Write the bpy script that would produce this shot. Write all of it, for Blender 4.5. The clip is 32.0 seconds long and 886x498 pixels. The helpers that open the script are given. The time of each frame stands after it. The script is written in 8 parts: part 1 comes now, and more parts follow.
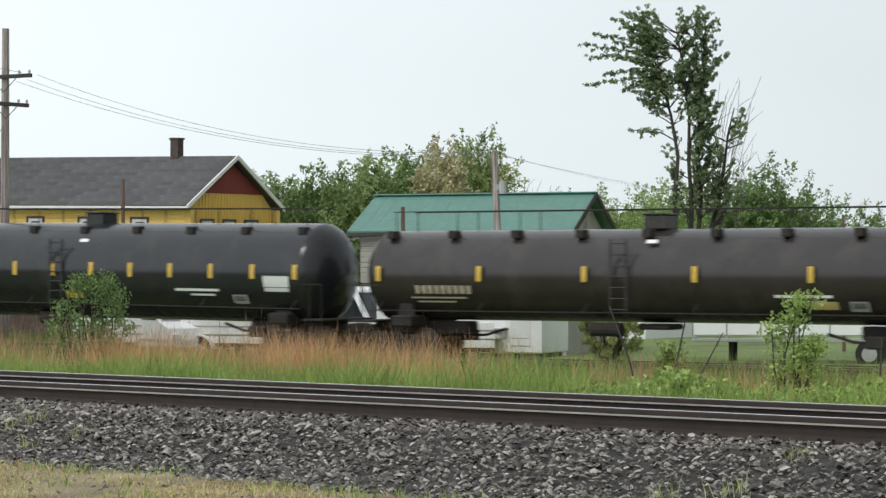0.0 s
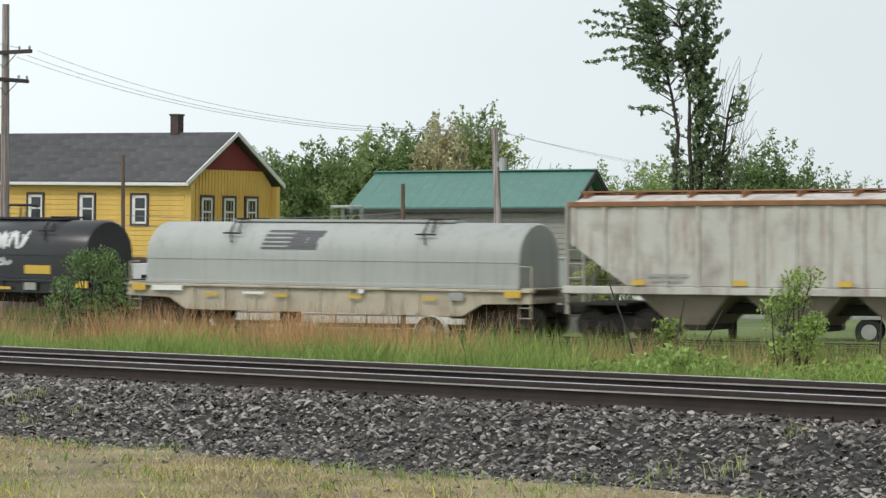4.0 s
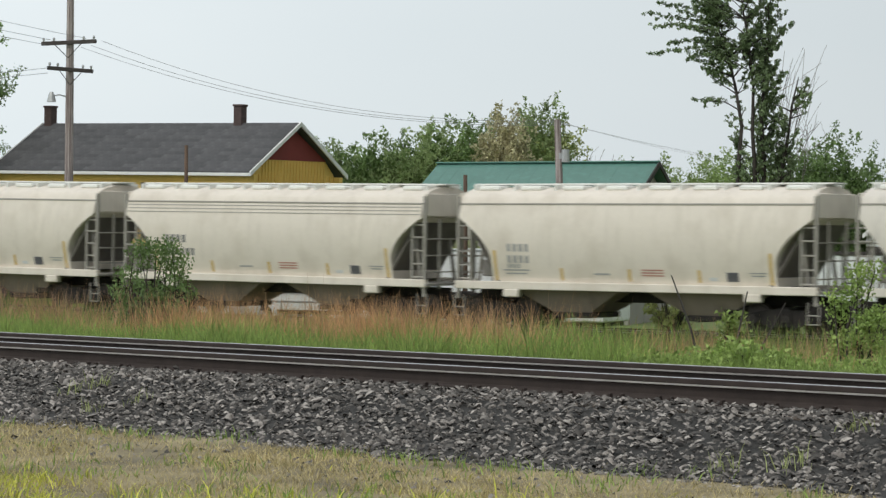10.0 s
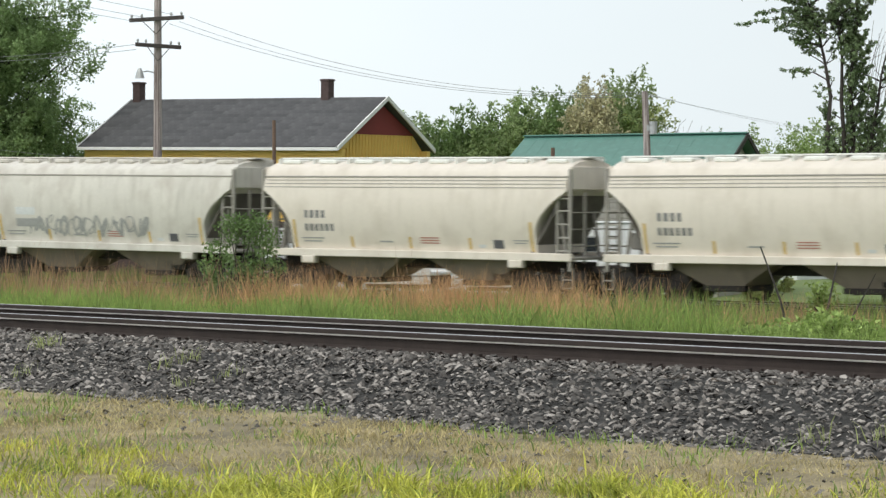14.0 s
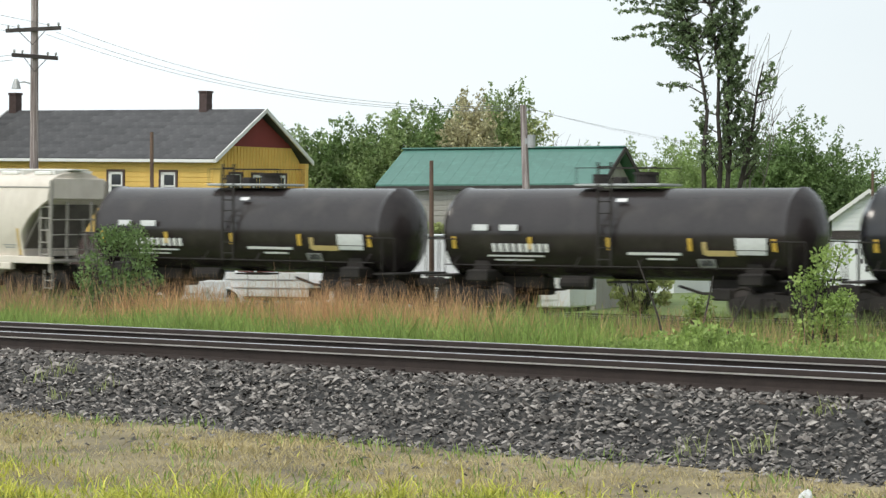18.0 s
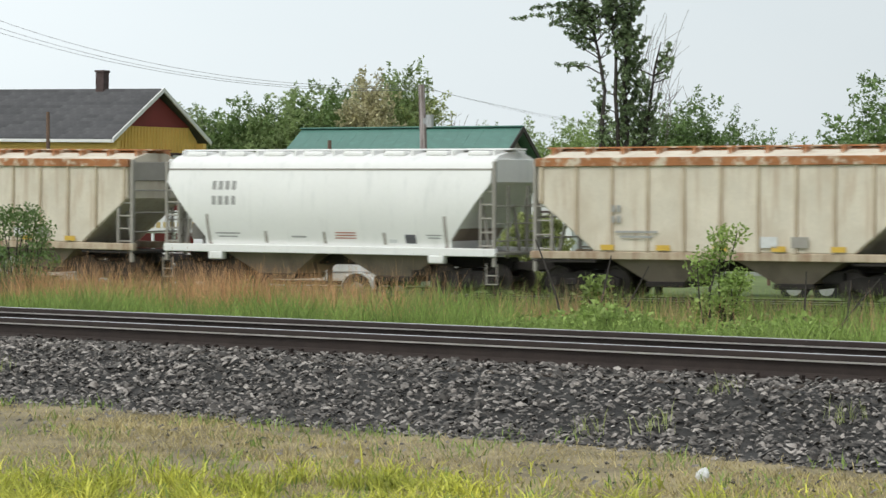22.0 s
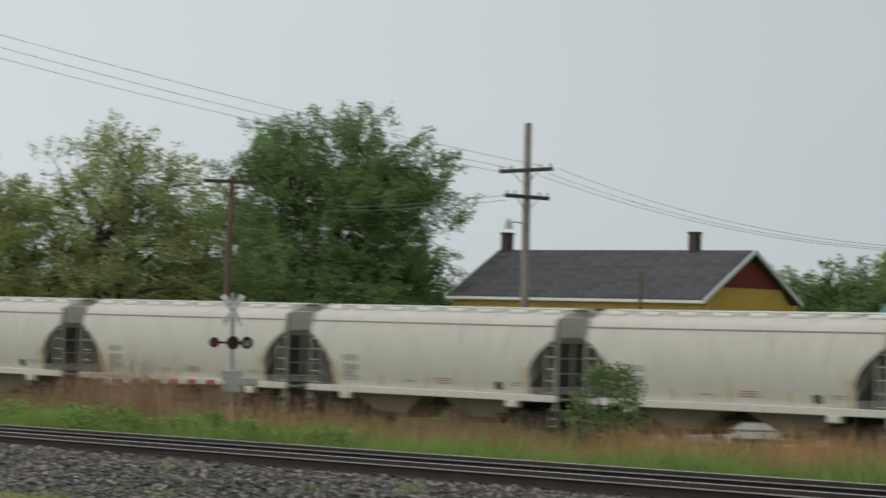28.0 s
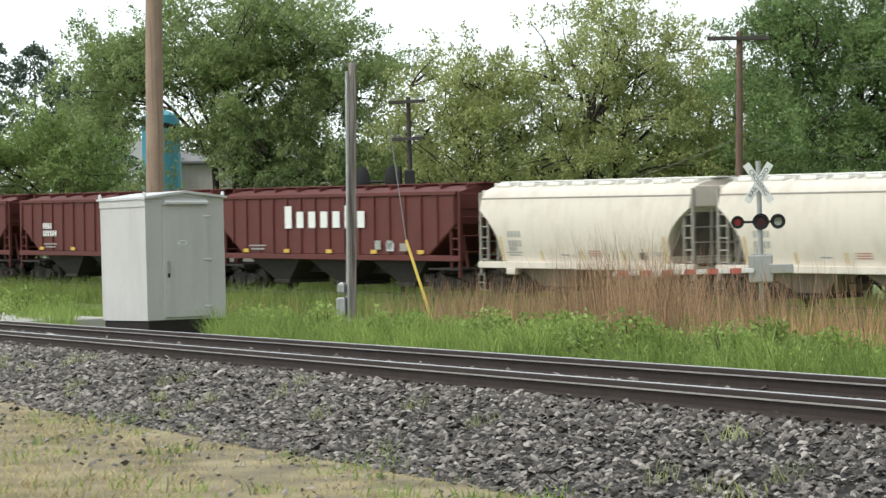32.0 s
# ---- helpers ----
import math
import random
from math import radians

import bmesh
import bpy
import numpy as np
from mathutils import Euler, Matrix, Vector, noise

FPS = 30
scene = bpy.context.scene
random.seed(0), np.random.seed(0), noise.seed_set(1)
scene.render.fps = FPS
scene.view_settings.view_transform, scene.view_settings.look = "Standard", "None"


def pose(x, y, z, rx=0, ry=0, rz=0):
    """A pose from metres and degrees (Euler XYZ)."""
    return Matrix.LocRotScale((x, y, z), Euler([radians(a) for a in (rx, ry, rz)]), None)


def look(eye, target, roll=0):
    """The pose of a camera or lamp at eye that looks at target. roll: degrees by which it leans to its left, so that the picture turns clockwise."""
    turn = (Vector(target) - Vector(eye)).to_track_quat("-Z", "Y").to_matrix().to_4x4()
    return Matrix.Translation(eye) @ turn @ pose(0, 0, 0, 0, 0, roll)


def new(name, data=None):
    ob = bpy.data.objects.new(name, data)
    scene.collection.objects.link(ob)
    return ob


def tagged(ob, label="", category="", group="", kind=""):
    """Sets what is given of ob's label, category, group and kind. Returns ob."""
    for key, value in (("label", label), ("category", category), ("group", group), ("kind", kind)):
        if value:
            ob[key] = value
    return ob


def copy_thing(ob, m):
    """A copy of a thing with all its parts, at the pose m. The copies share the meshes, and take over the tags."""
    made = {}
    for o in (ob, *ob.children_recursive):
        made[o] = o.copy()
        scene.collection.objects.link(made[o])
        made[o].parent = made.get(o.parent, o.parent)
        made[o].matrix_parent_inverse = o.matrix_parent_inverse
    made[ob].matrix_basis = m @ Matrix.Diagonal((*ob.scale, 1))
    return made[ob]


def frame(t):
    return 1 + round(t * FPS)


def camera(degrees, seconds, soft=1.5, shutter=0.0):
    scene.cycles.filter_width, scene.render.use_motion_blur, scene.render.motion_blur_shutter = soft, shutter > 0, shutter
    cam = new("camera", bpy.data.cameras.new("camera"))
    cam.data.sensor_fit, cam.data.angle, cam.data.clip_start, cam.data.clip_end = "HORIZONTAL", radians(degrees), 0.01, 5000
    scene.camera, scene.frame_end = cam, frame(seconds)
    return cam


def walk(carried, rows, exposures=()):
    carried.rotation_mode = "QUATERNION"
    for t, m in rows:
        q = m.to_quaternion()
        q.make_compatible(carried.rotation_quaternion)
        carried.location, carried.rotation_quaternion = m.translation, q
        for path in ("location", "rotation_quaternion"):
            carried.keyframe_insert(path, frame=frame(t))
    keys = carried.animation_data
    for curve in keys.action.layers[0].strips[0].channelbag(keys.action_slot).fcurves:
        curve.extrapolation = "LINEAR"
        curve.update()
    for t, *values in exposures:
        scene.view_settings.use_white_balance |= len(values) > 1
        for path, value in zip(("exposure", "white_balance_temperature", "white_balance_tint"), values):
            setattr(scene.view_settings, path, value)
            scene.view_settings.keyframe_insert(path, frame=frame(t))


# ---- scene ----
# The place: x right, y ahead, z up; the camera stands on mown ground beside a raised track.
EYE_Z = 1.665
NEAR_TURN, NEAR_DIST = 42.87, 16.445      # the near track: bearing of its perpendicular, distance of its centre
FAR_TURN, FAR_DIST, FAR_RAIL_Z = 31.0, 66.0, -1.20   # the track that the train runs on
RAIL_TOP = 0.53
TRAIN_SPEED = 21.18
HOUSE_TURN = 30.0

cam = camera(19.766, 32.0, soft=1.4, shutter=0.2)
PATH = [
    (0, -0.00, 0.00, EYE_Z, 0.00, 0.37, 0.26),
    (0.5, -0.00, 0.00, EYE_Z, 0.44, 0.21, 0.10),
    (1, -0.00, 0.00, EYE_Z, 0.34, 0.08, 0.11),
    (1.5, -0.00, 0.00, EYE_Z, -0.03, -0.02, 0.28),
    (2, -0.00, 0.00, EYE_Z, -0.08, -0.11, 0.32),
    (2.5, -0.00, 0.00, EYE_Z, 0.02, -0.15, 0.13),
    (4.5, -0.00, 0.00, EYE_Z, -0.01, -0.15, 0.13),
    (5, -0.00, 0.00, EYE_Z, -0.20, -0.24, 0.25),
    (5.5, -0.00, 0.00, EYE_Z, -0.39, -0.35, 0.15),
    (6, -0.00, 0.00, EYE_Z, -0.57, -0.44, 0.21),
    (6.5, -0.00, 0.00, EYE_Z, -0.47, -0.44, 0.18),
    (7, -0.00, 0.00, EYE_Z, -0.56, -0.40, -0.07),
    (7.5, -0.00, 0.00, EYE_Z, -0.67, -0.47, -0.10),
    (8, -0.00, 0.00, EYE_Z, -0.06, -0.59, 0.22),
    (8.5, -0.00, 0.00, EYE_Z, 1.31, -0.66, 0.14),
    (9, -0.00, 0.00, EYE_Z, 1.63, -0.59, -0.10),
    (9.5, -0.00, 0.00, EYE_Z, 1.41, -0.38, -0.22),
    (10, -0.00, 0.00, EYE_Z, 1.40, -0.35, -0.13),
    (10.5, -0.00, 0.00, EYE_Z, 1.58, -0.49, 0.08),
    (11, -0.00, 0.00, EYE_Z, 2.70, -0.74, 0.12),
    (11.5, -0.00, 0.00, EYE_Z, 3.72, -0.87, 0.08),
    (12, -0.00, 0.00, EYE_Z, 4.21, -0.87, -0.11),
    (12.5, -0.00, 0.00, EYE_Z, 4.05, -0.84, 0.13),
    (13, -0.00, 0.00, EYE_Z, 3.57, -0.88, 0.28),
    (13.5, -0.00, 0.00, EYE_Z, 3.49, -0.96, 0.31),
    (15.5, -0.00, 0.00, EYE_Z, 2.17, -0.86, 0.00),
    (16, -0.00, 0.00, EYE_Z, 1.55, -0.85, -0.07),
    (16.5, -0.00, 0.00, EYE_Z, 1.11, -0.84, -0.03),
    (17, -0.00, 0.00, EYE_Z, 0.84, -0.81, 0.03),
    (17.5, -0.00, 0.00, EYE_Z, 0.67, -0.75, 0.17),
    (18, -0.00, 0.00, EYE_Z, 0.64, -0.67, 0.10),
    (18.5, -0.00, 0.00, EYE_Z, 0.67, -0.65, 0.19),
    (19, -0.00, 0.00, EYE_Z, 0.58, -0.73, 0.41),
    (19.5, -0.00, 0.00, EYE_Z, 0.39, -0.80, 0.22),
    (20, -0.00, 0.00, EYE_Z, 0.07, -0.92, 0.24),
    (20.5, -0.00, 0.00, EYE_Z, -0.35, -1.04, -0.13),
    (21, -0.00, 0.00, EYE_Z, -0.75, -1.16, -0.35),
    (21.5, -0.00, 0.00, EYE_Z, -0.98, -1.25, -0.28),
    (22, -0.00, 0.00, EYE_Z, -1.65, -1.13, 0.16),
    (22.5, -0.00, 0.00, EYE_Z, -3.62, -1.62, 0.58),
    (23, -0.00, 0.00, EYE_Z, -3.24, -2.76, 0.60),
    (23.5, -0.00, 0.00, EYE_Z, -2.72, -2.26, 0.53),
    (24, -0.00, 0.00, EYE_Z, -2.14, -2.06, 0.52),
    (24.5, -0.00, 0.00, EYE_Z, -1.53, -1.99, 0.73),
    (26.5, -0.00, 0.00, EYE_Z, -0.81, 0.20, 0.10),
    (26.8, -0.00, 0.00, EYE_Z, -0.79, 0.47, -0.00),
    (27, -0.00, 0.00, EYE_Z, 0.08, 0.67, -0.06),
    (27.2, -0.00, 0.00, EYE_Z, 1.63, 0.87, -0.13),
    (27.4, -0.00, 0.00, EYE_Z, 3.65, 1.08, -0.17),
    (27.6, -0.00, 0.00, EYE_Z, 5.72, 1.65, -0.27),
    (27.8, -0.00, 0.00, EYE_Z, 8.16, 2.11, -0.42),
    (28, -0.00, 0.00, EYE_Z, 11.59, 2.43, -0.83),
    (28.2, -0.00, 0.00, EYE_Z, 14.16, 2.65, -1.01),
    (28.5, -0.00, 0.00, EYE_Z, 16.78, 2.77, -1.37),
    (29, -0.00, 0.00, EYE_Z, 18.97, 2.78, -1.35),
    (29.5, -0.00, 0.00, EYE_Z, 19.97, 2.19, -0.62),
    (30, -0.00, 0.00, EYE_Z, 21.18, 1.75, -0.18),
    (30.3, -0.00, 0.00, EYE_Z, 21.87, 1.56, -0.27),
    (30.5, -0.00, 0.00, EYE_Z, 21.92, 1.27, -0.17),
    (31, -1.82, 3.41, EYE_Z, 21.92, 0.71, -0.45),
    (31.5, -3.46, 8.01, EYE_Z, 21.97, 0.32, 0.53),
    (32, -4.35, 12.17, EYE_Z, 22.71, -0.12, 1.50),
]
walk(cam, [(t, pose(x, y, z, 90 + p, r, w)) for t, x, y, z, w, p, r in PATH],
     exposures=[(0, 0.0), (2.5, 0.02), (5, -0.04), (6, 0.02), (7, 0.08), (8, 0.04), (9, -0.1), (10, -0.24), (11, -0.2), (12, -0.14), (13, 0.03), (16, 0.06), (17, 0.05), (18, 0.18), (19, 0.06), (20, -0.12), (21, -0.1), (22, -0.04), (23, 0.08), (24.5, 0.06), (26.5, -0.15), (27, -0.34), (28, -0.72), (29, -0.60), (30, -0.42), (31, -0.17), (31.5, 0.02), (32, 0.26)])

# ---- light ----
world = bpy.data.worlds.new("overcast_sky")
scene.world = world
world.use_nodes = True
wn, wl = world.node_tree.nodes, world.node_tree.links
wn.clear()
sky = wn.new("ShaderNodeTexSky")
sky.sky_type, sky.sun_disc = "NISHITA", False
sky.sun_elevation, sky.sun_rotation = radians(52), radians(150)
sky.air_density, sky.dust_density, sky.altitude = 1.0, 3.0, 100
skyw = wn.new("ShaderNodeMix")
skyw.data_type = "RGBA"
skyw.inputs[0].default_value = 0.93
cloud_noise = wn.new("ShaderNodeTexNoise")
cloud_noise.inputs["Scale"].default_value = 2.2
cloud_noise.inputs["Detail"].default_value = 4
cloud_ramp = wn.new("ShaderNodeValToRGB")
cloud_ramp.color_ramp.elements[0].position, cloud_ramp.color_ramp.elements[0].color = 0.3, (7.35, 8.05, 8.35, 1)
cloud_ramp.color_ramp.elements[1].position, cloud_ramp.color_ramp.elements[1].color = 0.75, (8.1, 8.66, 8.85, 1)
wco = wn.new("ShaderNodeTexCoord")
wmap = wn.new("ShaderNodeMapping")
wmap.inputs["Scale"].default_value = (1, 1, 3)
wl.new(wco.outputs["Generated"], wmap.inputs[0])
wl.new(wmap.outputs[0], cloud_noise.inputs[0])
wl.new(cloud_noise.outputs[0], cloud_ramp.inputs[0])
wl.new(sky.outputs[0], skyw.inputs[6])
wl.new(cloud_ramp.outputs[0], skyw.inputs[7])
bg = wn.new("ShaderNodeBackground")
bg.inputs[1].default_value = 0.112
wsep = wn.new("ShaderNodeSeparateXYZ")
wl.new(wco.outputs["Generated"], wsep.inputs[0])
wgrad = wn.new("ShaderNodeMapRange")
wgrad.inputs["From Min"].default_value, wgrad.inputs["From Max"].default_value = -1.0, 1.0
wgrad.inputs["To Min"].default_value, wgrad.inputs["To Max"].default_value = 1.64, 0.42
wl.new(wsep.outputs[0], wgrad.inputs[0])
wmul = wn.new("ShaderNodeVectorMath")
wmul.operation = "SCALE"
wl.new(skyw.outputs[2], wmul.inputs[0])
wl.new(wgrad.outputs[0], wmul.inputs["Scale"])
wl.new(wmul.outputs[0], bg.inputs[0])
wout = wn.new("ShaderNodeOutputWorld")
wl.new(bg.outputs[0], wout.inputs[0])

sun = new("sun", bpy.data.lights.new("sun", "SUN"))
sun.data.energy, sun.data.angle, sun.data.color = 1.35, radians(14), (1.0, 0.93, 0.83)
sun.matrix_world = look((0, 0, 60), (26, 42, 0))


# ---- materials ----
def mat(name, color, rough=0.8, metal=0.0, var=0.12, scale=3.0, fine=40.0, bump=0.0, tint=None, rand=0.0, island=0.0,
        coords="Object", spec=0.5, streak=None, streak_scale=(1.6, 1.6, 0.22), streak_lim=(0.5, 0.7), dirt=None, trans=0.0, tail=0.0):
    """A painted or natural surface: base colour broken up at two scales; optional streaks in a second colour, dirt, relief."""
    m = bpy.data.materials.new(name)
    m.use_nodes = True
    n, l = m.node_tree.nodes, m.node_tree.links
    b = n["Principled BSDF"]
    b.inputs["Roughness"].default_value, b.inputs["Metallic"].default_value = rough, metal
    b.inputs["Specular IOR Level"].default_value = spec
    co = n.new("ShaderNodeTexCoord")
    big, small = n.new("ShaderNodeTexNoise"), n.new("ShaderNodeTexNoise")
    for t, s in ((big, scale), (small, fine)):
        t.inputs["Scale"].default_value, t.inputs["Detail"].default_value = s, 4
        l.new(co.outputs[coords], t.inputs["Vector"])
    mixn = n.new("ShaderNodeMath")
    mixn.operation = "MULTIPLY_ADD"
    l.new(big.outputs[0], mixn.inputs[0])
    mixn.inputs[1].default_value = 0.65
    half = n.new("ShaderNodeMath")
    half.operation = "MULTIPLY"
    half.inputs[1].default_value = 0.35
    l.new(small.outputs[0], half.inputs[0])
    l.new(half.outputs[0], mixn.inputs[2])
    ramp = n.new("ShaderNodeValToRGB")
    lo = [c * (1 - var) for c in color]
    hi = [min(1, c * (1 + var)) for c in (tint or color)]
    ramp.color_ramp.elements[0].position, ramp.color_ramp.elements[0].color = 0.33, (*lo, 1)
    ramp.color_ramp.elements[1].position, ramp.color_ramp.elements[1].color = 0.67, (*hi, 1)
    l.new(mixn.outputs[0], ramp.inputs[0])
    out = ramp.outputs[0]
    if streak:
        mp = n.new("ShaderNodeMapping")
        mp.inputs["Scale"].default_value = streak_scale
        l.new(co.outputs[coords], mp.inputs[0])
        st = n.new("ShaderNodeTexNoise")
        st.inputs["Scale"].default_value, st.inputs["Detail"].default_value, st.inputs["Roughness"].default_value = 2.0, 5, 0.65
        l.new(mp.outputs[0], st.inputs["Vector"])
        sr = n.new("ShaderNodeMapRange")
        sr.inputs["From Min"].default_value, sr.inputs["From Max"].default_value = streak_lim
        l.new(st.outputs[0], sr.inputs[0])
        mx = n.new("ShaderNodeMix")
        mx.data_type = "RGBA"
        l.new(sr.outputs[0], mx.inputs[0])
        l.new(out, mx.inputs[6])
        mx.inputs[7].default_value = (*streak, 1)
        out = mx.outputs[2]
    if dirt:
        dn = n.new("ShaderNodeTexNoise")
        dn.inputs["Scale"].default_value, dn.inputs["Detail"].default_value = 1.1, 6
        l.new(co.outputs[coords], dn.inputs["Vector"])
        dr = n.new("ShaderNodeMapRange")
        dr.inputs["From Min"].default_value, dr.inputs["From Max"].default_value = 0.5, 0.72
        l.new(dn.outputs[0], dr.inputs[0])
        mx = n.new("ShaderNodeMix")
        mx.data_type = "RGBA"
        l.new(dr.outputs[0], mx.inputs[0])
        l.new(out, mx.inputs[6])
        mx.inputs[7].default_value = (*dirt, 1)
        out = mx.outputs[2]
    if rand or island:
        hs = n.new("ShaderNodeHueSaturation")
        if island:
            src = n.new("ShaderNodeNewGeometry").outputs["Random Per Island"]
        else:
            src = n.new("ShaderNodeObjectInfo").outputs["Random"]
        mr = n.new("ShaderNodeMapRange")
        k = rand or island
        mr.inputs["To Min"].default_value, mr.inputs["To Max"].default_value = 1 - k, 1 + k
        if tail:
            pw = n.new("ShaderNodeMath")
            pw.operation = "POWER"
            pw.inputs[1].default_value = tail
            l.new(src, pw.inputs[0])
            src = pw.outputs[0]
            mr.inputs["To Min"].default_value, mr.inputs["To Max"].default_value = 0.41, 2.45
        l.new(src, mr.inputs[0])
        l.new(mr.outputs[0], hs.inputs["Value"])
        l.new(out, hs.inputs["Color"])
        out = hs.outputs[0]
    l.new(out, b.inputs["Base Color"])
    if trans:
        b.inputs["Transmission Weight"].default_value = 0
        tr = n.new("ShaderNodeBsdfTranslucent")
        l.new(out, tr.inputs[0])
        ms = n.new("ShaderNodeMixShader")
        ms.inputs[0].default_value = trans
        l.new(b.outputs[0], ms.inputs[1])
        l.new(tr.outputs[0], ms.inputs[2])
        l.new(ms.outputs[0], n["Material Output"].inputs[0])
    if bump:
        bp = n.new("ShaderNodeBump")
        bp.inputs["Strength"].default_value, bp.inputs["Distance"].default_value = 0.5, bump
        l.new(mixn.outputs[0], bp.inputs["Height"])
        l.new(bp.outputs[0], b.inputs["Normal"])
    return m


CREAM = mat("cream_paint", (0.72, 0.655, 0.575), 0.55, var=0.05, scale=0.5, fine=9, streak=(0.60, 0.54, 0.465), streak_lim=(0.5, 0.85), dirt=(0.62, 0.555, 0.475))
PALEGREY = mat("pale_grey_paint", (0.645, 0.60, 0.54), 0.55, var=0.05, scale=0.5, fine=9, streak=(0.49, 0.455, 0.42), streak_lim=(0.5, 0.8))
WHITE = mat("white_car_paint", (0.80, 0.80, 0.785), 0.45, var=0.03, scale=0.6, fine=9, streak=(0.62, 0.63, 0.62), streak_lim=(0.55, 0.9))
DUSTY = mat("dusty_grey_paint", (0.64, 0.61, 0.555), 0.75, var=0.08, scale=0.6, fine=12, streak=(0.46, 0.43, 0.38), streak_lim=(0.5, 0.8), dirt=(0.50, 0.46, 0.41))
DUSTCREAM = mat("dusty_cream_paint", (0.56, 0.515, 0.43), 0.7, var=0.07, scale=0.6, fine=12, streak=(0.40, 0.36, 0.29), streak_lim=(0.48, 0.8), dirt=(0.45, 0.405, 0.33))
ROOFWHITE = mat("hopper_roof_paint", (0.76, 0.76, 0.72), 0.5, var=0.06, scale=1.2, fine=20, streak=(0.52, 0.5, 0.44), streak_lim=(0.5, 0.85))
# Bay grey includes some of the shade below the cars, painted as colour.
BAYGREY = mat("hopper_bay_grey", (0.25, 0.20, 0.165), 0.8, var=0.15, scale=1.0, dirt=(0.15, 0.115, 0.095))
RUSTBROWN = mat("rusted_brown_paint", (0.085, 0.045, 0.031), 0.85, var=0.3, scale=1.2, fine=14, streak=(0.17, 0.105, 0.07), streak_lim=(0.48, 0.76), dirt=(0.06, 0.042, 0.034))
RIBPALE = mat("worn_pale_posts", (0.215, 0.16, 0.12), 0.85, var=0.3, scale=1.0, fine=14, streak=(0.10, 0.058, 0.042), streak_lim=(0.42, 0.66))
RIBWHITE = mat("chalky_grey_posts", (0.50, 0.48, 0.46), 0.85, var=0.1, scale=1.0, fine=14, streak=(0.30, 0.26, 0.23), streak_lim=(0.5, 0.8))
TANRUST = mat("rust_edged_tan_posts", (0.52, 0.44, 0.33), 0.85, var=0.15, scale=1.0, fine=14, streak=(0.25, 0.14, 0.08), streak_lim=(0.4, 0.7))
RUSTWHITE = mat("rust_stained_white_paint", (0.52, 0.50, 0.47), 0.75, var=0.1, scale=1.0, fine=14, streak=(0.22, 0.10, 0.06), streak_lim=(0.5, 0.78), dirt=(0.31, 0.27, 0.25))
RUSTMAUVE = mat("rust_stained_mauve_paint", (0.46, 0.42, 0.40), 0.75, var=0.12, scale=0.9, fine=14, streak=(0.23, 0.13, 0.11), streak_lim=(0.46, 0.74), dirt=(0.30, 0.22, 0.20))
RUSTSTREAK = mat("red_rust_streaks", (0.44, 0.40, 0.38), 0.85, var=0.15, scale=0.9, fine=14, streak=(0.17, 0.065, 0.045), streak_scale=(3.2, 3.2, 0.3), streak_lim=(0.42, 0.62))
RUSTED = mat("heavily_rusted_paint", (0.40, 0.33, 0.255), 0.85, var=0.2, scale=0.9, fine=14, streak=(0.085, 0.034, 0.018), streak_scale=(0.9, 0.9, 0.25), streak_lim=(0.40, 0.54), dirt=(0.17, 0.075, 0.038))
TAN = mat("tan_weathered_paint", (0.66, 0.60, 0.50), 0.75, var=0.1, scale=0.8, fine=14, streak=(0.42, 0.29, 0.18), streak_lim=(0.52, 0.85), dirt=(0.57, 0.50, 0.40))
CHORDRUST = mat("flaking_rust_on_tan", (0.36, 0.15, 0.06), 0.9, var=0.3, scale=1.6, fine=16, streak=(0.60, 0.52, 0.41), streak_scale=(1.2, 1.2, 1.2), streak_lim=(0.5, 0.62))
TANPALE = mat("brown_stained_cream_paint", (0.52, 0.43, 0.315), 0.75, var=0.12, scale=0.8, fine=14, streak=(0.36, 0.25, 0.155), streak_lim=(0.45, 0.75), dirt=(0.42, 0.33, 0.23))
RIBGREY = mat("weathered_grey_paint", (0.45, 0.405, 0.375), 0.8, var=0.12, scale=1.0, fine=14, streak=(0.23, 0.21, 0.19), streak_lim=(0.46, 0.74))
OXIDE = mat("oxide_red_paint", (0.109, 0.022, 0.018), 0.7, var=0.15, scale=0.9, fine=14, streak=(0.10, 0.035, 0.028), streak_lim=(0.5, 0.8))
RUSTEDGE = mat("rusty_steel", (0.25, 0.12, 0.06), 0.9, var=0.25, scale=3)
BLACK = mat("black_tank_paint", (0.017, 0.017, 0.021), 0.2, var=0.2, scale=0.8, fine=12, spec=0.5, dirt=(0.028, 0.027, 0.026))
BLACKBROWN = mat("faded_black_tank_paint", (0.030, 0.024, 0.024), 0.22, var=0.2, scale=0.8, fine=12, spec=0.5, dirt=(0.045, 0.038, 0.035))
UNDER = mat("grimy_underframe", (0.026, 0.022, 0.020), 0.9, var=0.3, scale=4)
WHEELM = mat("worn_wheel_steel", (0.06, 0.05, 0.045), 0.7, metal=0.3, var=0.25, scale=4)
# Slope sheets: the shade under the car's overhanging end is put into this colour.
SLOPESHADE = mat("slope_sheet_shade_paint", (0.15, 0.136, 0.12), 0.85, var=0.2, scale=1.5, dirt=(0.09, 0.08, 0.07))
CAGE = mat("dull_grey_end_paint", (0.34, 0.318, 0.285), 0.75, var=0.12, scale=2)
COILRED = mat("coil_red_paint", (0.27, 0.048, 0.033), 0.3, var=0.1, scale=0.7, fine=12, dirt=(0.17, 0.05, 0.042))
COILFRAME = mat("grimy_maroon_frame_paint", (0.11, 0.032, 0.027), 0.6, var=0.2, scale=1.0, fine=14, dirt=(0.055, 0.026, 0.023))
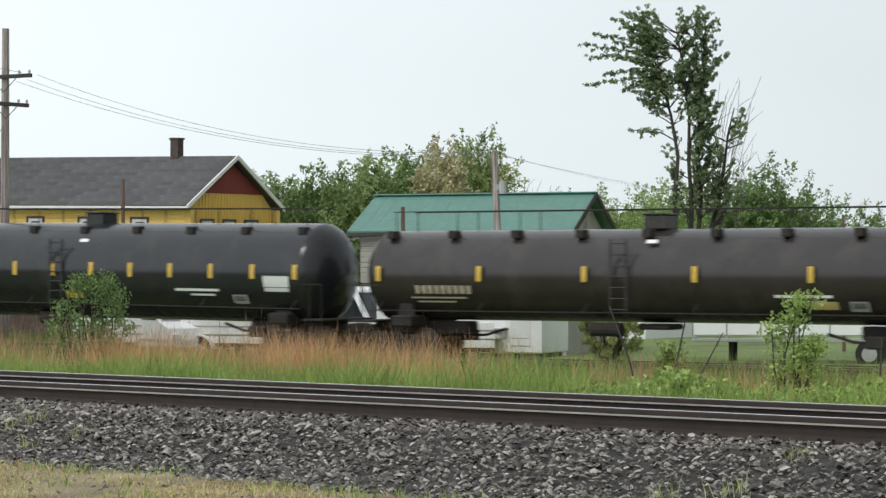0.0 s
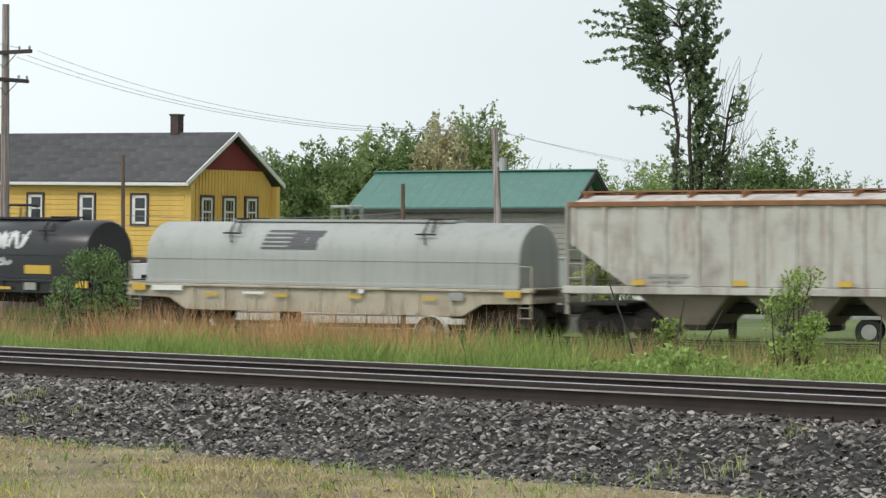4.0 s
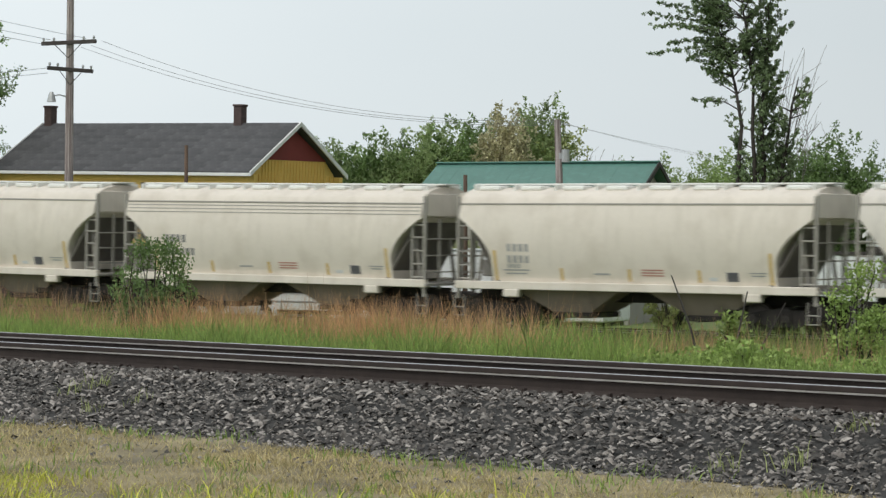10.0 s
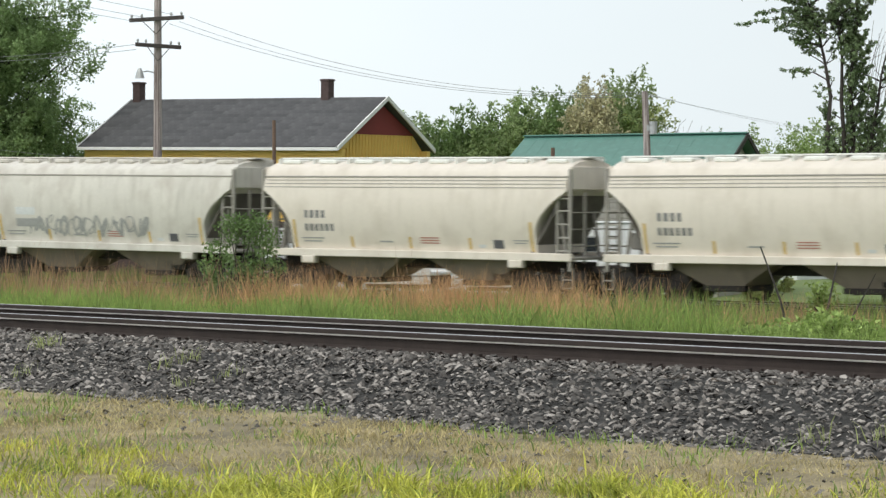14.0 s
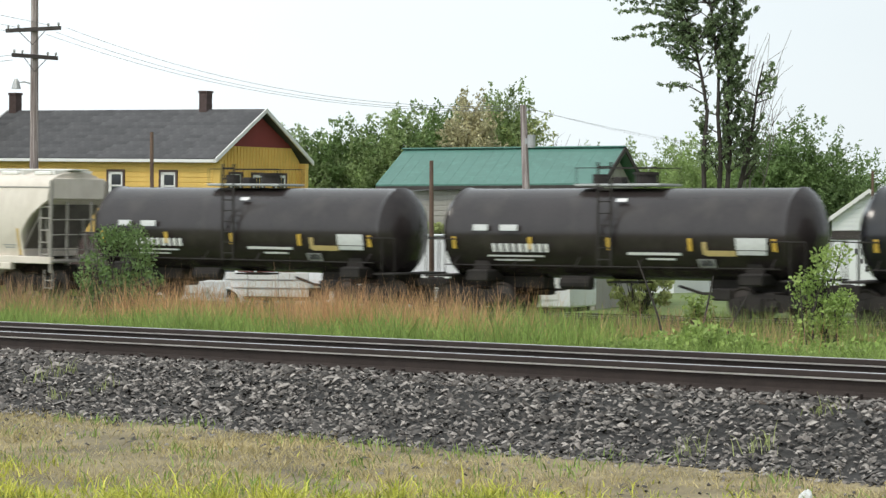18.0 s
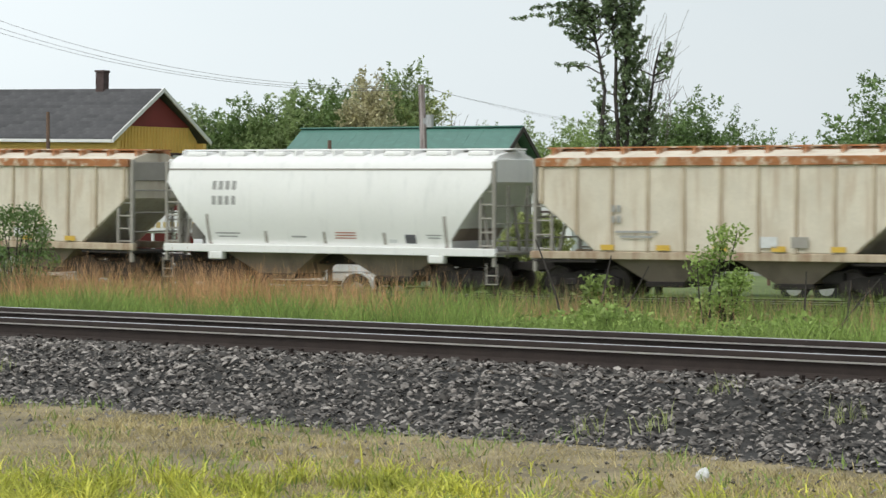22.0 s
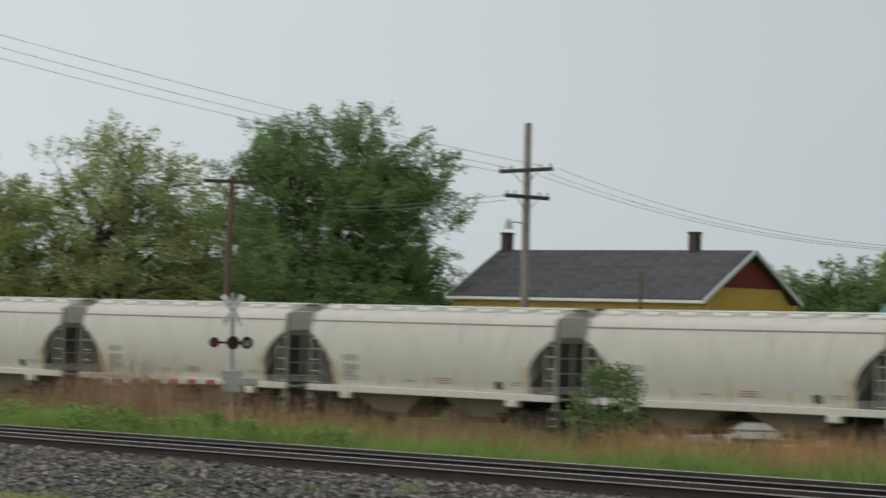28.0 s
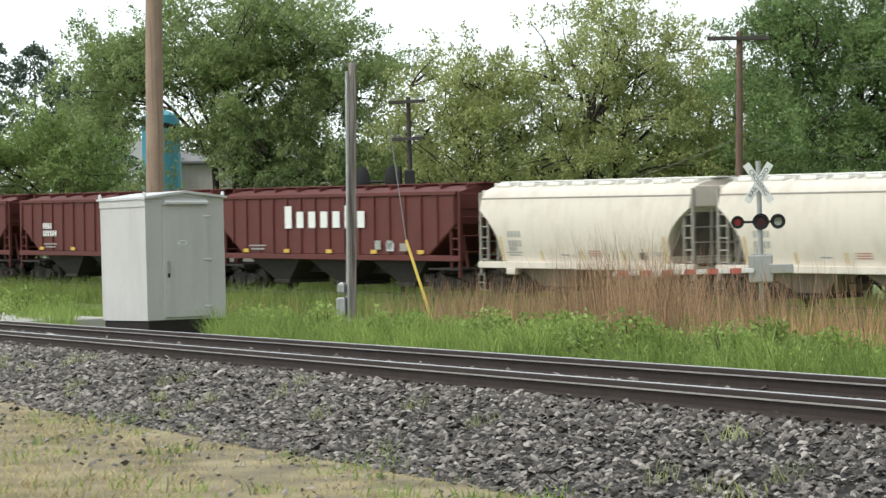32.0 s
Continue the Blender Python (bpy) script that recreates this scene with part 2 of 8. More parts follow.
COILDARK = mat("coil_dark_red_paint", (0.20, 0.032, 0.029), 0.3, var=0.1, scale=0.7, fine=12, dirt=(0.14, 0.032, 0.03))
COILGREY = mat("coil_grey_paint", (0.37, 0.385, 0.37), 0.6, var=0.07, scale=0.7, fine=12, streak=(0.27, 0.27, 0.25), streak_lim=(0.5, 0.85))
COILTAN = mat("coil_tan_paint", (0.48, 0.42, 0.34), 0.75, var=0.12, scale=0.8, fine=12, streak=(0.25, 0.165, 0.11), streak_lim=(0.52, 0.76), dirt=(0.36, 0.30, 0.235))
COILBLACK = mat("coil_black_paint", (0.022, 0.022, 0.025), 0.3, var=0.2, scale=0.8, fine=12)
YELLOW = mat("reflector_yellow", (0.62, 0.40, 0.06), 0.5, var=0.1, scale=8)
HOPPERYELLOW = mat("sunbleached_reflector", (0.58, 0.41, 0.15), 0.6, var=0.15, scale=8)
FADEDYELLOW = mat("faded_yellow", (0.52, 0.40, 0.17), 0.6, var=0.15, scale=8)
INKDARK = mat("dark_lettering", (0.10, 0.10, 0.11), 0.7, var=0.15, scale=9)
INKSLATE = mat("worn_dark_lettering", (0.19, 0.19, 0.19), 0.7, var=0.2, scale=9)
INKGREY = mat("faded_lettering", (0.33, 0.33, 0.32), 0.7, var=0.15, scale=9)
INKWHITE = mat("white_lettering", (0.78, 0.78, 0.77), 0.6, var=0.06, scale=9)
INKTAN = mat("tan_lettering", (0.42, 0.36, 0.27), 0.6, var=0.15, scale=9)
INKRED = mat("red_lettering", (0.45, 0.2, 0.16), 0.6, var=0.1, scale=9)
PLACARD = mat("placard_white", (0.62, 0.63, 0.63), 0.6, var=0.1, scale=9)
BLUE = mat("blue_emblem", (0.10, 0.24, 0.45), 0.6, var=0.1, scale=9)

RAILSIDE = mat("rail_side_rust", (0.040, 0.029, 0.025), 0.85, metal=0.2, var=0.25, scale=6, fine=60, coords="Object")
RAILEDGE = mat("pale_rail_edge", (0.38, 0.35, 0.33), 0.45, metal=0.4, var=0.2, scale=4)
RAILHEAD = mat("polished_rail_head", (0.55, 0.54, 0.55), 0.3, metal=0.9, var=0.08, scale=4)
TIE = mat("weathered_tie", (0.085, 0.068, 0.055), 0.9, var=0.3, scale=3, fine=50, bump=0.01, rand=0.25)
STONE = mat("crushed_stone", (0.110, 0.095, 0.086), 0.85, var=0.35, scale=14, fine=90, tint=(0.182, 0.168, 0.154), island=0.85, tail=2.4)
STONELOOSE = mat("loose_stone", (0.110, 0.095, 0.086), 0.85, var=0.35, scale=14, fine=90, tint=(0.182, 0.168, 0.154), rand=0.85, tail=2.4)
# Near black: shade between the stones is put into the bed's colour.
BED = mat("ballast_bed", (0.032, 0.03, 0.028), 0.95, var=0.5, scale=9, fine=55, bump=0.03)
SOIL = mat("verge_soil", (0.185, 0.152, 0.088), 0.95, var=0.4, scale=1.3, fine=34, bump=0.025, tint=(0.285, 0.235, 0.135), dirt=(0.125, 0.105, 0.072))
FIELD = mat("far_grass", (0.14, 0.19, 0.06), 0.95, var=0.4, scale=0.35, fine=6, bump=0.05)
G_DRY = mat("dry_mown_grass", (0.43, 0.36, 0.17), 0.8, var=0.15, scale=2, tint=(0.52, 0.44, 0.24), island=0.45, trans=0.25)
G_LIME = mat("lime_grass", (0.37, 0.45, 0.07), 0.7, var=0.35, scale=1, tint=(0.60, 0.58, 0.11), island=0.4, trans=0.3)
G_GREEN = mat("green_grass", (0.185, 0.29, 0.066), 0.75, var=0.25, scale=1, tint=(0.285, 0.38, 0.10), island=0.42, trans=0.3)
G_DEEP = mat("deep_green_weed", (0.165, 0.245, 0.065), 0.75, var=0.25, scale=1, tint=(0.26, 0.335, 0.09), island=0.4, trans=0.3)
G_ORANGE = mat("orange_dry_stems", (0.50, 0.27, 0.125), 0.8, var=0.2, scale=1, tint=(0.58, 0.37, 0.19), island=0.35, trans=0.2)
G_BROWN = mat("brown_dry_stems", (0.30, 0.185, 0.11), 0.85, var=0.25, scale=1, tint=(0.42, 0.27, 0.165), island=0.4, trans=0.15)
G_BUSH = mat("bush_leaves", (0.22, 0.345, 0.085), 0.65, var=0.25, scale=1, tint=(0.37, 0.46, 0.14), island=0.35, trans=0.3)
L_DARK = mat("dark_maple_leaves", (0.17, 0.265, 0.105), 0.65, var=0.3, scale=0.6, tint=(0.25, 0.35, 0.14), island=0.25, trans=0.45)
L_MID = mat("mid_green_leaves", (0.11, 0.185, 0.058), 0.65, var=0.3, scale=0.6, tint=(0.17, 0.255, 0.085), island=0.25, trans=0.25)
# Ash leaves are lightened to carry the haze before the far trees.
L_ASH = mat("ash_leaves", (0.215, 0.29, 0.12), 0.65, var=0.3, scale=0.6, tint=(0.30, 0.385, 0.16), island=0.28, trans=0.45)
CONCRETE = mat("worn_concrete", (0.42, 0.41, 0.385), 0.9, var=0.12, scale=0.8, fine=20, bump=0.01)
# Part of this lightness is distant haze put into the leaf colour.
L_OLIVE = mat("olive_spring_leaves", (0.31, 0.36, 0.135), 0.65, var=0.3, scale=0.6, tint=(0.42, 0.46, 0.195), island=0.3, trans=0.42)
# Greyed green: haze over the far spruces is mixed into the needles.
L_SPRUCE = mat("spruce_needles", (0.085, 0.13, 0.095), 0.7, var=0.3, scale=0.6, tint=(0.125, 0.175, 0.125), island=0.25, trans=0.1)
L_LIGHT = mat("light_green_leaves", (0.195, 0.285, 0.09), 0.65, var=0.3, scale=0.6, tint=(0.28, 0.375, 0.13), island=0.25, trans=0.35)
L_PALE = mat("pale_budding_leaves", (0.40, 0.38, 0.22), 0.7, var=0.25, scale=0.6, tint=(0.50, 0.46, 0.29), island=0.3, trans=0.3)
L_COTTON = mat("cottonwood_leaves", (0.125, 0.185, 0.085), 0.6, var=0.3, scale=0.6, tint=(0.185, 0.25, 0.115), island=0.3, trans=0.25)
BARK = mat("dark_bark", (0.050, 0.042, 0.036), 0.9, var=0.3, scale=5)
TWIG = mat("bare_grey_twigs", (0.22, 0.195, 0.175), 0.9, var=0.2, scale=5)

POLEWOOD = mat("weathered_pole_wood", (0.33, 0.24, 0.18), 0.85, var=0.2, scale=2, streak=(0.20, 0.14, 0.105), streak_scale=(9, 9, 0.3))
POLEGREY = mat("silvered_pole_wood", (0.40, 0.355, 0.34), 0.85, var=0.2, scale=2, streak=(0.15, 0.115, 0.105), streak_scale=(12, 12, 0.25), streak_lim=(0.42, 0.6))
POLEBROWN = mat("creosoted_pole_wood", (0.16, 0.105, 0.075), 0.85, var=0.25, scale=2, streak=(0.09, 0.06, 0.05), streak_scale=(9, 9, 0.3))
DARKWOOD = mat("dark_crossarm_wood", (0.055, 0.048, 0.045), 0.9, var=0.2, scale=3)
WIRE = mat("cable_grey", (0.22, 0.225, 0.23), 0.7, var=0.1)
STEELGREY = mat("galvanised_steel", (0.42, 0.43, 0.43), 0.5, metal=0.5, var=0.1, scale=5)
SHEDPAINT = mat("shed_aluminium_paint", (0.57, 0.565, 0.54), 0.55, var=0.06, scale=1.2, fine=14, streak=(0.49, 0.485, 0.46), streak_lim=(0.5, 0.85))
SHEDROOF = mat("shed_roof_paint", (0.62, 0.63, 0.63), 0.55, var=0.08, scale=2)
BLACKPAINT = mat("signal_black", (0.012, 0.012, 0.013), 0.5, var=0.2, scale=5)
LENSRED = mat("red_lens", (0.10, 0.008, 0.01), 0.2, var=0.2, scale=5)
LITRED = mat("lit_red_lens", (0.30, 0.02, 0.025), 0.2, var=0.2, scale=5)
LITRED.node_tree.nodes["Principled BSDF"].inputs["Emission Color"].default_value = (0.8, 0.02, 0.03, 1)
LITRED.node_tree.nodes["Principled BSDF"].inputs["Emission Strength"].default_value = 0.06
GUARD = mat("guy_guard_yellow", (0.70, 0.52, 0.10), 0.6, var=0.1, scale=5)
SIGNWHITE = mat("sign_white", (0.76, 0.77, 0.77), 0.6, var=0.06, scale=5)
GATERED = mat("gate_red", (0.50, 0.10, 0.09), 0.6, var=0.1, scale=5)

HOUSEYELLOW = mat("yellow_board_paint", (0.73, 0.49, 0.135), 0.75, var=0.09, scale=0.8, fine=14, streak=(0.66, 0.43, 0.11))
HOUSERED = mat("dark_red_board_paint", (0.20, 0.032, 0.030), 0.75, var=0.12, scale=0.8)
SHINGLE = mat("grey_shingle", (0.080, 0.079, 0.083), 0.92, var=0.25, scale=1.6, fine=14, rand=0.16)
TRIMWHITE = mat("white_trim_paint", (0.74, 0.74, 0.73), 0.6, var=0.05, scale=2)
CHIMNEY = mat("dark_brick", (0.085, 0.058, 0.055), 0.9, var=0.3, scale=5, fine=26)
GREENROOF = mat("green_metal_roof", (0.082, 0.195, 0.160), 0.5, var=0.08, scale=0.7, fine=9, streak=(0.10, 0.235, 0.19))
GREYWALL = mat("grey_siding", (0.36, 0.345, 0.315), 0.8, var=0.08, scale=1.2, streak=(0.30, 0.285, 0.26))
GREYROOF = mat("grey_roof", (0.20, 0.20, 0.205), 0.85, var=0.15, scale=1.2)
WHITEWALL = mat("white_siding", (0.72, 0.74, 0.75), 0.7, var=0.05, scale=1.2)
TARP = mat("blue_tank_paint", (0.055, 0.30, 0.40), 0.5, var=0.12, scale=0.9)
VEHICLE = mat("white_vehicle_paint", (0.78, 0.80, 0.81), 0.35, var=0.03, scale=1.5)
TRAILERWHITE = mat("dull_trailer_white", (0.80, 0.81, 0.81), 0.5, var=0.05, scale=1.5, streak=(0.62, 0.61, 0.59), streak_lim=(0.55, 0.9))
TYRE = mat("tyre_rubber", (0.018, 0.018, 0.018), 0.85, var=0.2, scale=5)
# Blue-grey for aerial haze, which is only in the colour.
HILL = mat("haze_tinted_hill", (0.20, 0.26, 0.28), 0.95, var=0.12, scale=0.01)
GLASS = bpy.data.materials.new("window_glass")
GLASS.use_nodes = True
GLASS.node_tree.nodes["Principled BSDF"].inputs["Base Color"].default_value = (0.02, 0.025, 0.03, 1)
GLASS.node_tree.nodes["Principled BSDF"].inputs["Roughness"].default_value = 0.08


# ---- mesh helpers ----
class Shape:
    """Vertices and faces of one part."""

    def __init__(self):
        self.v, self.f = [], []

    def box(self, x0, x1, y0, y1, z0, z1, c=0.0):
        """A block with corners cut by c along its top and bottom edges."""
        n = len(self.v)
        if c <= 0:
            self.v += [(x, y, z) for z in (z0, z1) for x, y in ((x0, y0), (x1, y0), (x1, y1), (x0, y1))]
            self.f += [(n + 3, n + 2, n + 1, n), (n + 4, n + 5, n + 6, n + 7)]
            self.f += [(n + i, n + (i + 1) % 4, n + 4 + (i + 1) % 4, n + 4 + i) for i in range(4)]
            return self
        for z, k in ((z0, c), (z0 + c, 0), (z1 - c, 0), (z1, c)):
            self.v += [(x0 + k, y0 + k, z), (x1 - k, y0 + k, z), (x1 - k, y1 - k, z), (x0 + k, y1 - k, z)]
        self.f += [(n + 3, n + 2, n + 1, n), (n + 12, n + 13, n + 14, n + 15)]
        for r in range(3):
            self.f += [(n + 4 * r + i, n + 4 * r + (i + 1) % 4, n + 4 * r + 4 + (i + 1) % 4, n + 4 * r + 4 + i) for i in range(4)]
        return self

    def rings(self, rings, closed=True, caps=True):
        """A skin over rings of equally many points."""
        n, k = len(self.v), len(rings[0])
        for r in rings:
            self.v += [tuple(p) for p in r]
        for j in range(len(rings) - 1):
            for i in range(k if closed else k - 1):
                a, b = n + j * k + i, n + j * k + (i + 1) % k
                self.f.append((a, b, b + k, a + k))
        if caps:
            self.f.append(tuple(range(n + k - 1, n - 1, -1)))
            self.f.append(tuple(range(n + (len(rings) - 1) * k, n + len(rings) * k)))
        return self

    def tube(self, pts, radii, n=8, caps=True):
        """A round bar along points."""
        pts = [Vector(p) for p in pts]
        if not isinstance(radii, (list, tuple)):
            radii = [radii] * len(pts)
        rings = []
        for i, p in enumerate(pts):
            d = (pts[min(i + 1, len(pts) - 1)] - pts[max(i - 1, 0)]).normalized()
            a = d.orthogonal().normalized() if abs(d.z) < 0.9 else d.cross(Vector((0, 1, 0))).normalized()
            if abs(d.z) < 0.9:
                a = d.cross(Vector((0, 0, 1))).normalized()
            b = d.cross(a)
            rings.append([p + (a * math.cos(q) + b * math.sin(q)) * radii[i] for q in [2 * math.pi * j / n for j in range(n)]])
        return self.rings(rings, True, caps)

    def prism(self, outline, axis, d0, d1):
        """An outline (pairs) pushed along an axis: 'x' pairs are (y, z), 'y' pairs are (x, z), 'z' pairs are (x, y)."""
        def at(p, d):
            return {"x": (d, p[0], p[1]), "y": (p[0], d, p[1]), "z": (p[0], p[1], d)}[axis]
        return self.rings([[at(p, d0) for p in outline], [at(p, d1) for p in outline]])

    def mesh(self, name, material, smooth=None):
        me = bpy.data.meshes.new(name)
        me.from_pydata(self.v, [], self.f)
        me.materials.append(material)
        bm = bmesh.new()
        bm.from_mesh(me)
        bmesh.ops.recalc_face_normals(bm, faces=bm.faces)
        bm.to_mesh(me)
        bm.free()
        if smooth:
            me.polygons.foreach_set("use_smooth", [True] * len(me.polygons))
            me.set_sharp_from_angle(angle=radians(smooth))
        return me


def part(name, shape, material, parent, label="", at=None, smooth=None):
    """One mesh object under a thing or a part. shape: a Shape or a finished mesh."""
    me = shape if isinstance(shape, bpy.types.Mesh) else shape.mesh(name, material, smooth)
    ob = new(name, me)
    if parent is not None:
        ob.parent = parent
    if at is not None:
        ob.matrix_basis = at if isinstance(at, Matrix) else Matrix.Translation(at)
    if label:
        ob["label"] = label
    return ob


def thing(name, m, label, category, group="", kind=""):
    ob = new(name)
    ob.empty_display_size = 0.2
    ob.matrix_basis = m
    return tagged(ob, label, category, group, kind)


def solo(name, shape, material, label, category, group="", kind="", at=None, smooth=None):
    ob = part(name, shape, material, None, at=at, smooth=smooth)
    return tagged(ob, label, category, group, kind)


def bulk(name, verts, faces, material, smooth=False):
    """A large mesh from arrays: faces all of one size."""
    verts, faces = np.asarray(verts, dtype=np.float32), np.asarray(faces, dtype=np.int32)
    me = bpy.data.meshes.new(name)
    k = faces.shape[1]
    me.vertices.add(len(verts))
    me.vertices.foreach_set("co", verts.ravel())
    me.loops.add(faces.size)
    me.loops.foreach_set("vertex_index", faces.ravel())
    me.polygons.add(len(faces))
    me.polygons.foreach_set("loop_start", np.arange(0, faces.size, k, dtype=np.int32))
    me.materials.append(material)
    me.update(calc_edges=True)
    if smooth:
        me.polygons.foreach_set("use_smooth", [True] * len(faces))
    return me


def spot(az, dist, z=0.0):
    """A place by its bearing from the camera (degrees to the right of ahead) and its distance."""
    return Vector((dist * math.sin(radians(az)), dist * math.cos(radians(az)), z))


def unit(turn):
    """The perpendicular and the direction of a line whose perpendicular bears turn degrees to the right."""
    a = radians(turn)
    return Vector((math.sin(a), math.cos(a), 0)), Vector((math.cos(a), -math.sin(a), 0))


NP, NE = unit(NEAR_TURN)
FP, FE = unit(FAR_TURN)


def far_z(s):
    """Rail height of the train's line: level, with a slow climb to the left that levels out again."""
    def ramp(a):
        return np.logaddexp(0, -(s - a) / 8.0) * 8.0
    return FAR_RAIL_Z + 0.019 * (ramp(-42.0) - ramp(-150.0))


def ground_z(x, y):
    """Height of the ground: mown verge, the track's bank, a fall to the train's line, flat beyond."""
    u = x * NP.x + y * NP.y
    v = x * FP.x + y * FP.y
    pts_u = [-400, 5, 13.2, 13.8, 14.9, 18.2, 19.6, 23, 30, 42, 60]
    pts_z = [-0.3, -0.05, 0.0, 0.0, 0.0, 0.0, 0.0, -0.35, -0.75, -1.35, -1.75]
    z = np.interp(u, pts_u, pts_z)
    line = np.interp(abs(v - FAR_DIST), [0, 1.9, 3.6, 8], [-0.38, -0.38, -0.65, -0.65]) + far_z(x * FE.x + y * FE.y)
    near = np.interp(abs(v - FAR_DIST), [0, 4, 12], [1.0, 1.0, 0.0]) * np.interp(u, [20, 26], [0, 1])
    return z * (1 - near) + line * near
rng = np.random.default_rng(7)


# ---- ground and tracks ----
def build_ground():
    """One sheet to the horizon, finer near the tracks."""
    us = np.concatenate([[-3000, -900, -250, -60, -10], np.arange(2, 30, 0.6), np.arange(30, 62, 2.0), [70, 90, 130, 200, 350, 700, 1500, 4200]])
    ss = np.concatenate([[-4200, -1500, -700, -350, -200, -140], np.arange(-110, 40, 1.5), [60, 100, 200, 400, 900, 1800, 4200]])
    U, S = np.meshgrid(us, ss, indexing="ij")
    X, Y = U * NP.x + S * NE.x, U * NP.y + S * NE.y
    Z = ground_z(X, Y)
    rough = np.where((U > 2) & (U < 62) & (S > -110) & (S < 40), 1.0, 0.0)
    Z = Z + rough * 0.008 * (np.sin(X * 1.9 + 1.3 * np.sin(Y * 1.1)) + np.sin(Y * 2.3 + X * 0.7))
    n, m = U.shape
    verts = np.stack([X, Y, Z], -1).reshape(-1, 3)
    i = np.arange(n * m).reshape(n, m)
    faces = np.stack([i[:-1, :-1], i[1:, :-1], i[1:, 1:], i[:-1, 1:]], -1).reshape(-1, 4)[:, ::-1]
    me = bulk("ground", verts, faces, SOIL, True)
    me.materials.append(FIELD)
    uc = (U[:-1, :-1] + U[1:, 1:]).reshape(-1) / 2
    me.polygons.foreach_set("material_index", np.where((uc > 19.5) | (uc < 3), 1, 0).astype(np.int32))
    tagged(new("ground", me), "uneven ground of dry soil and rough grass", "ground", kind="structure")


def rail_outline(h=0.186):
    """Half of a flat-bottom rail's outline, mirrored: pairs across and up from its base."""
    half = [(0.075, 0.0), (0.075, 0.012), (0.025, 0.030), (0.009, 0.045), (0.009, 0.125), (0.034, 0.140), (0.037, 0.150), (0.037, h - 0.008), (0.030, h)]
    return half + [(-a, b) for a, b in reversed(half)]


def bar_along(outline, p, e, dist, s0, s1, z):
    """An outline (across, up) pushed along a track's line."""
    rings = []
    stops = (s0, s1) if not callable(z) else [s0] + list(np.arange(-200, 60, 6.0)) + [s1]
    for s in stops:
        h = float(z(s)) if callable(z) else z
        rings.append([Vector((0, 0, h + b)) + p * (dist + a) + e * s for a, b in outline])
    return Shape().rings(rings)


def build_track(name, p, e, dist, top, s0, s1, tie_s0, tie_s1, label, step=0.52):
    def level(drop):
        return (lambda s: top(s) - drop) if callable(top) else top - drop
    turn = math.degrees(math.atan2(e.y, e.x))
    root = thing(name, pose(0, 0, 0), label, "railway track", kind="structure")
    for side in (-0.755, 0.755):
        r = part("rail", bar_along(rail_outline(), p, e, dist + side, s0, s1, level(0.186)), RAILSIDE, root)
        head = [(-0.028, 0.0), (0.028, 0.0), (0.024, 0.004), (-0.024, 0.004)]
        # thin strip, paler than the rail side, below the head
        edge = [(-0.0400, 0.0), (-0.0365, 0.0), (-0.0365, 0.014), (-0.0400, 0.014)]
        part("pale_edge", bar_along(edge, p, e, dist + side, s0, s1, level(0.058)), RAILEDGE, r, "thin pale strip along the lower edge of the rail head")
        part("rail_head", bar_along(head, p, e, dist + side, s0, s1, level(0.002)), RAILHEAD, r, "polished running surface")
    tie = Shape().box(-0.115, 0.115, -1.3, 1.3, -0.17, 0.0, 0.015).mesh("tie", TIE)
    plate = Shape().box(-0.10, 0.10, -0.19, 0.19, 0, 0.022, 0.006)
    for q in (-0.13, 0.13):
        for k in (-0.06, 0.06):
            plate.box(k - 0.012, k + 0.012, q - 0.02, q + 0.02, 0.02, 0.06, 0.004)
    plate = plate.mesh("tie_plate", RAILSIDE)
    for i in range(int((tie_s1 - tie_s0) / step)):
        s = tie_s0 + i * step
        c = p * dist + e * s
        t = part("tie", tie, None, root, at=pose(c.x, c.y, float(top(s) if callable(top) else top) - 0.205, 0, 0, turn + rng.uniform(-1, 1)))
        for side in (-0.755, 0.755):
            part("tie_plate", plate, None, t, at=(0, side, 0.0))
    return root


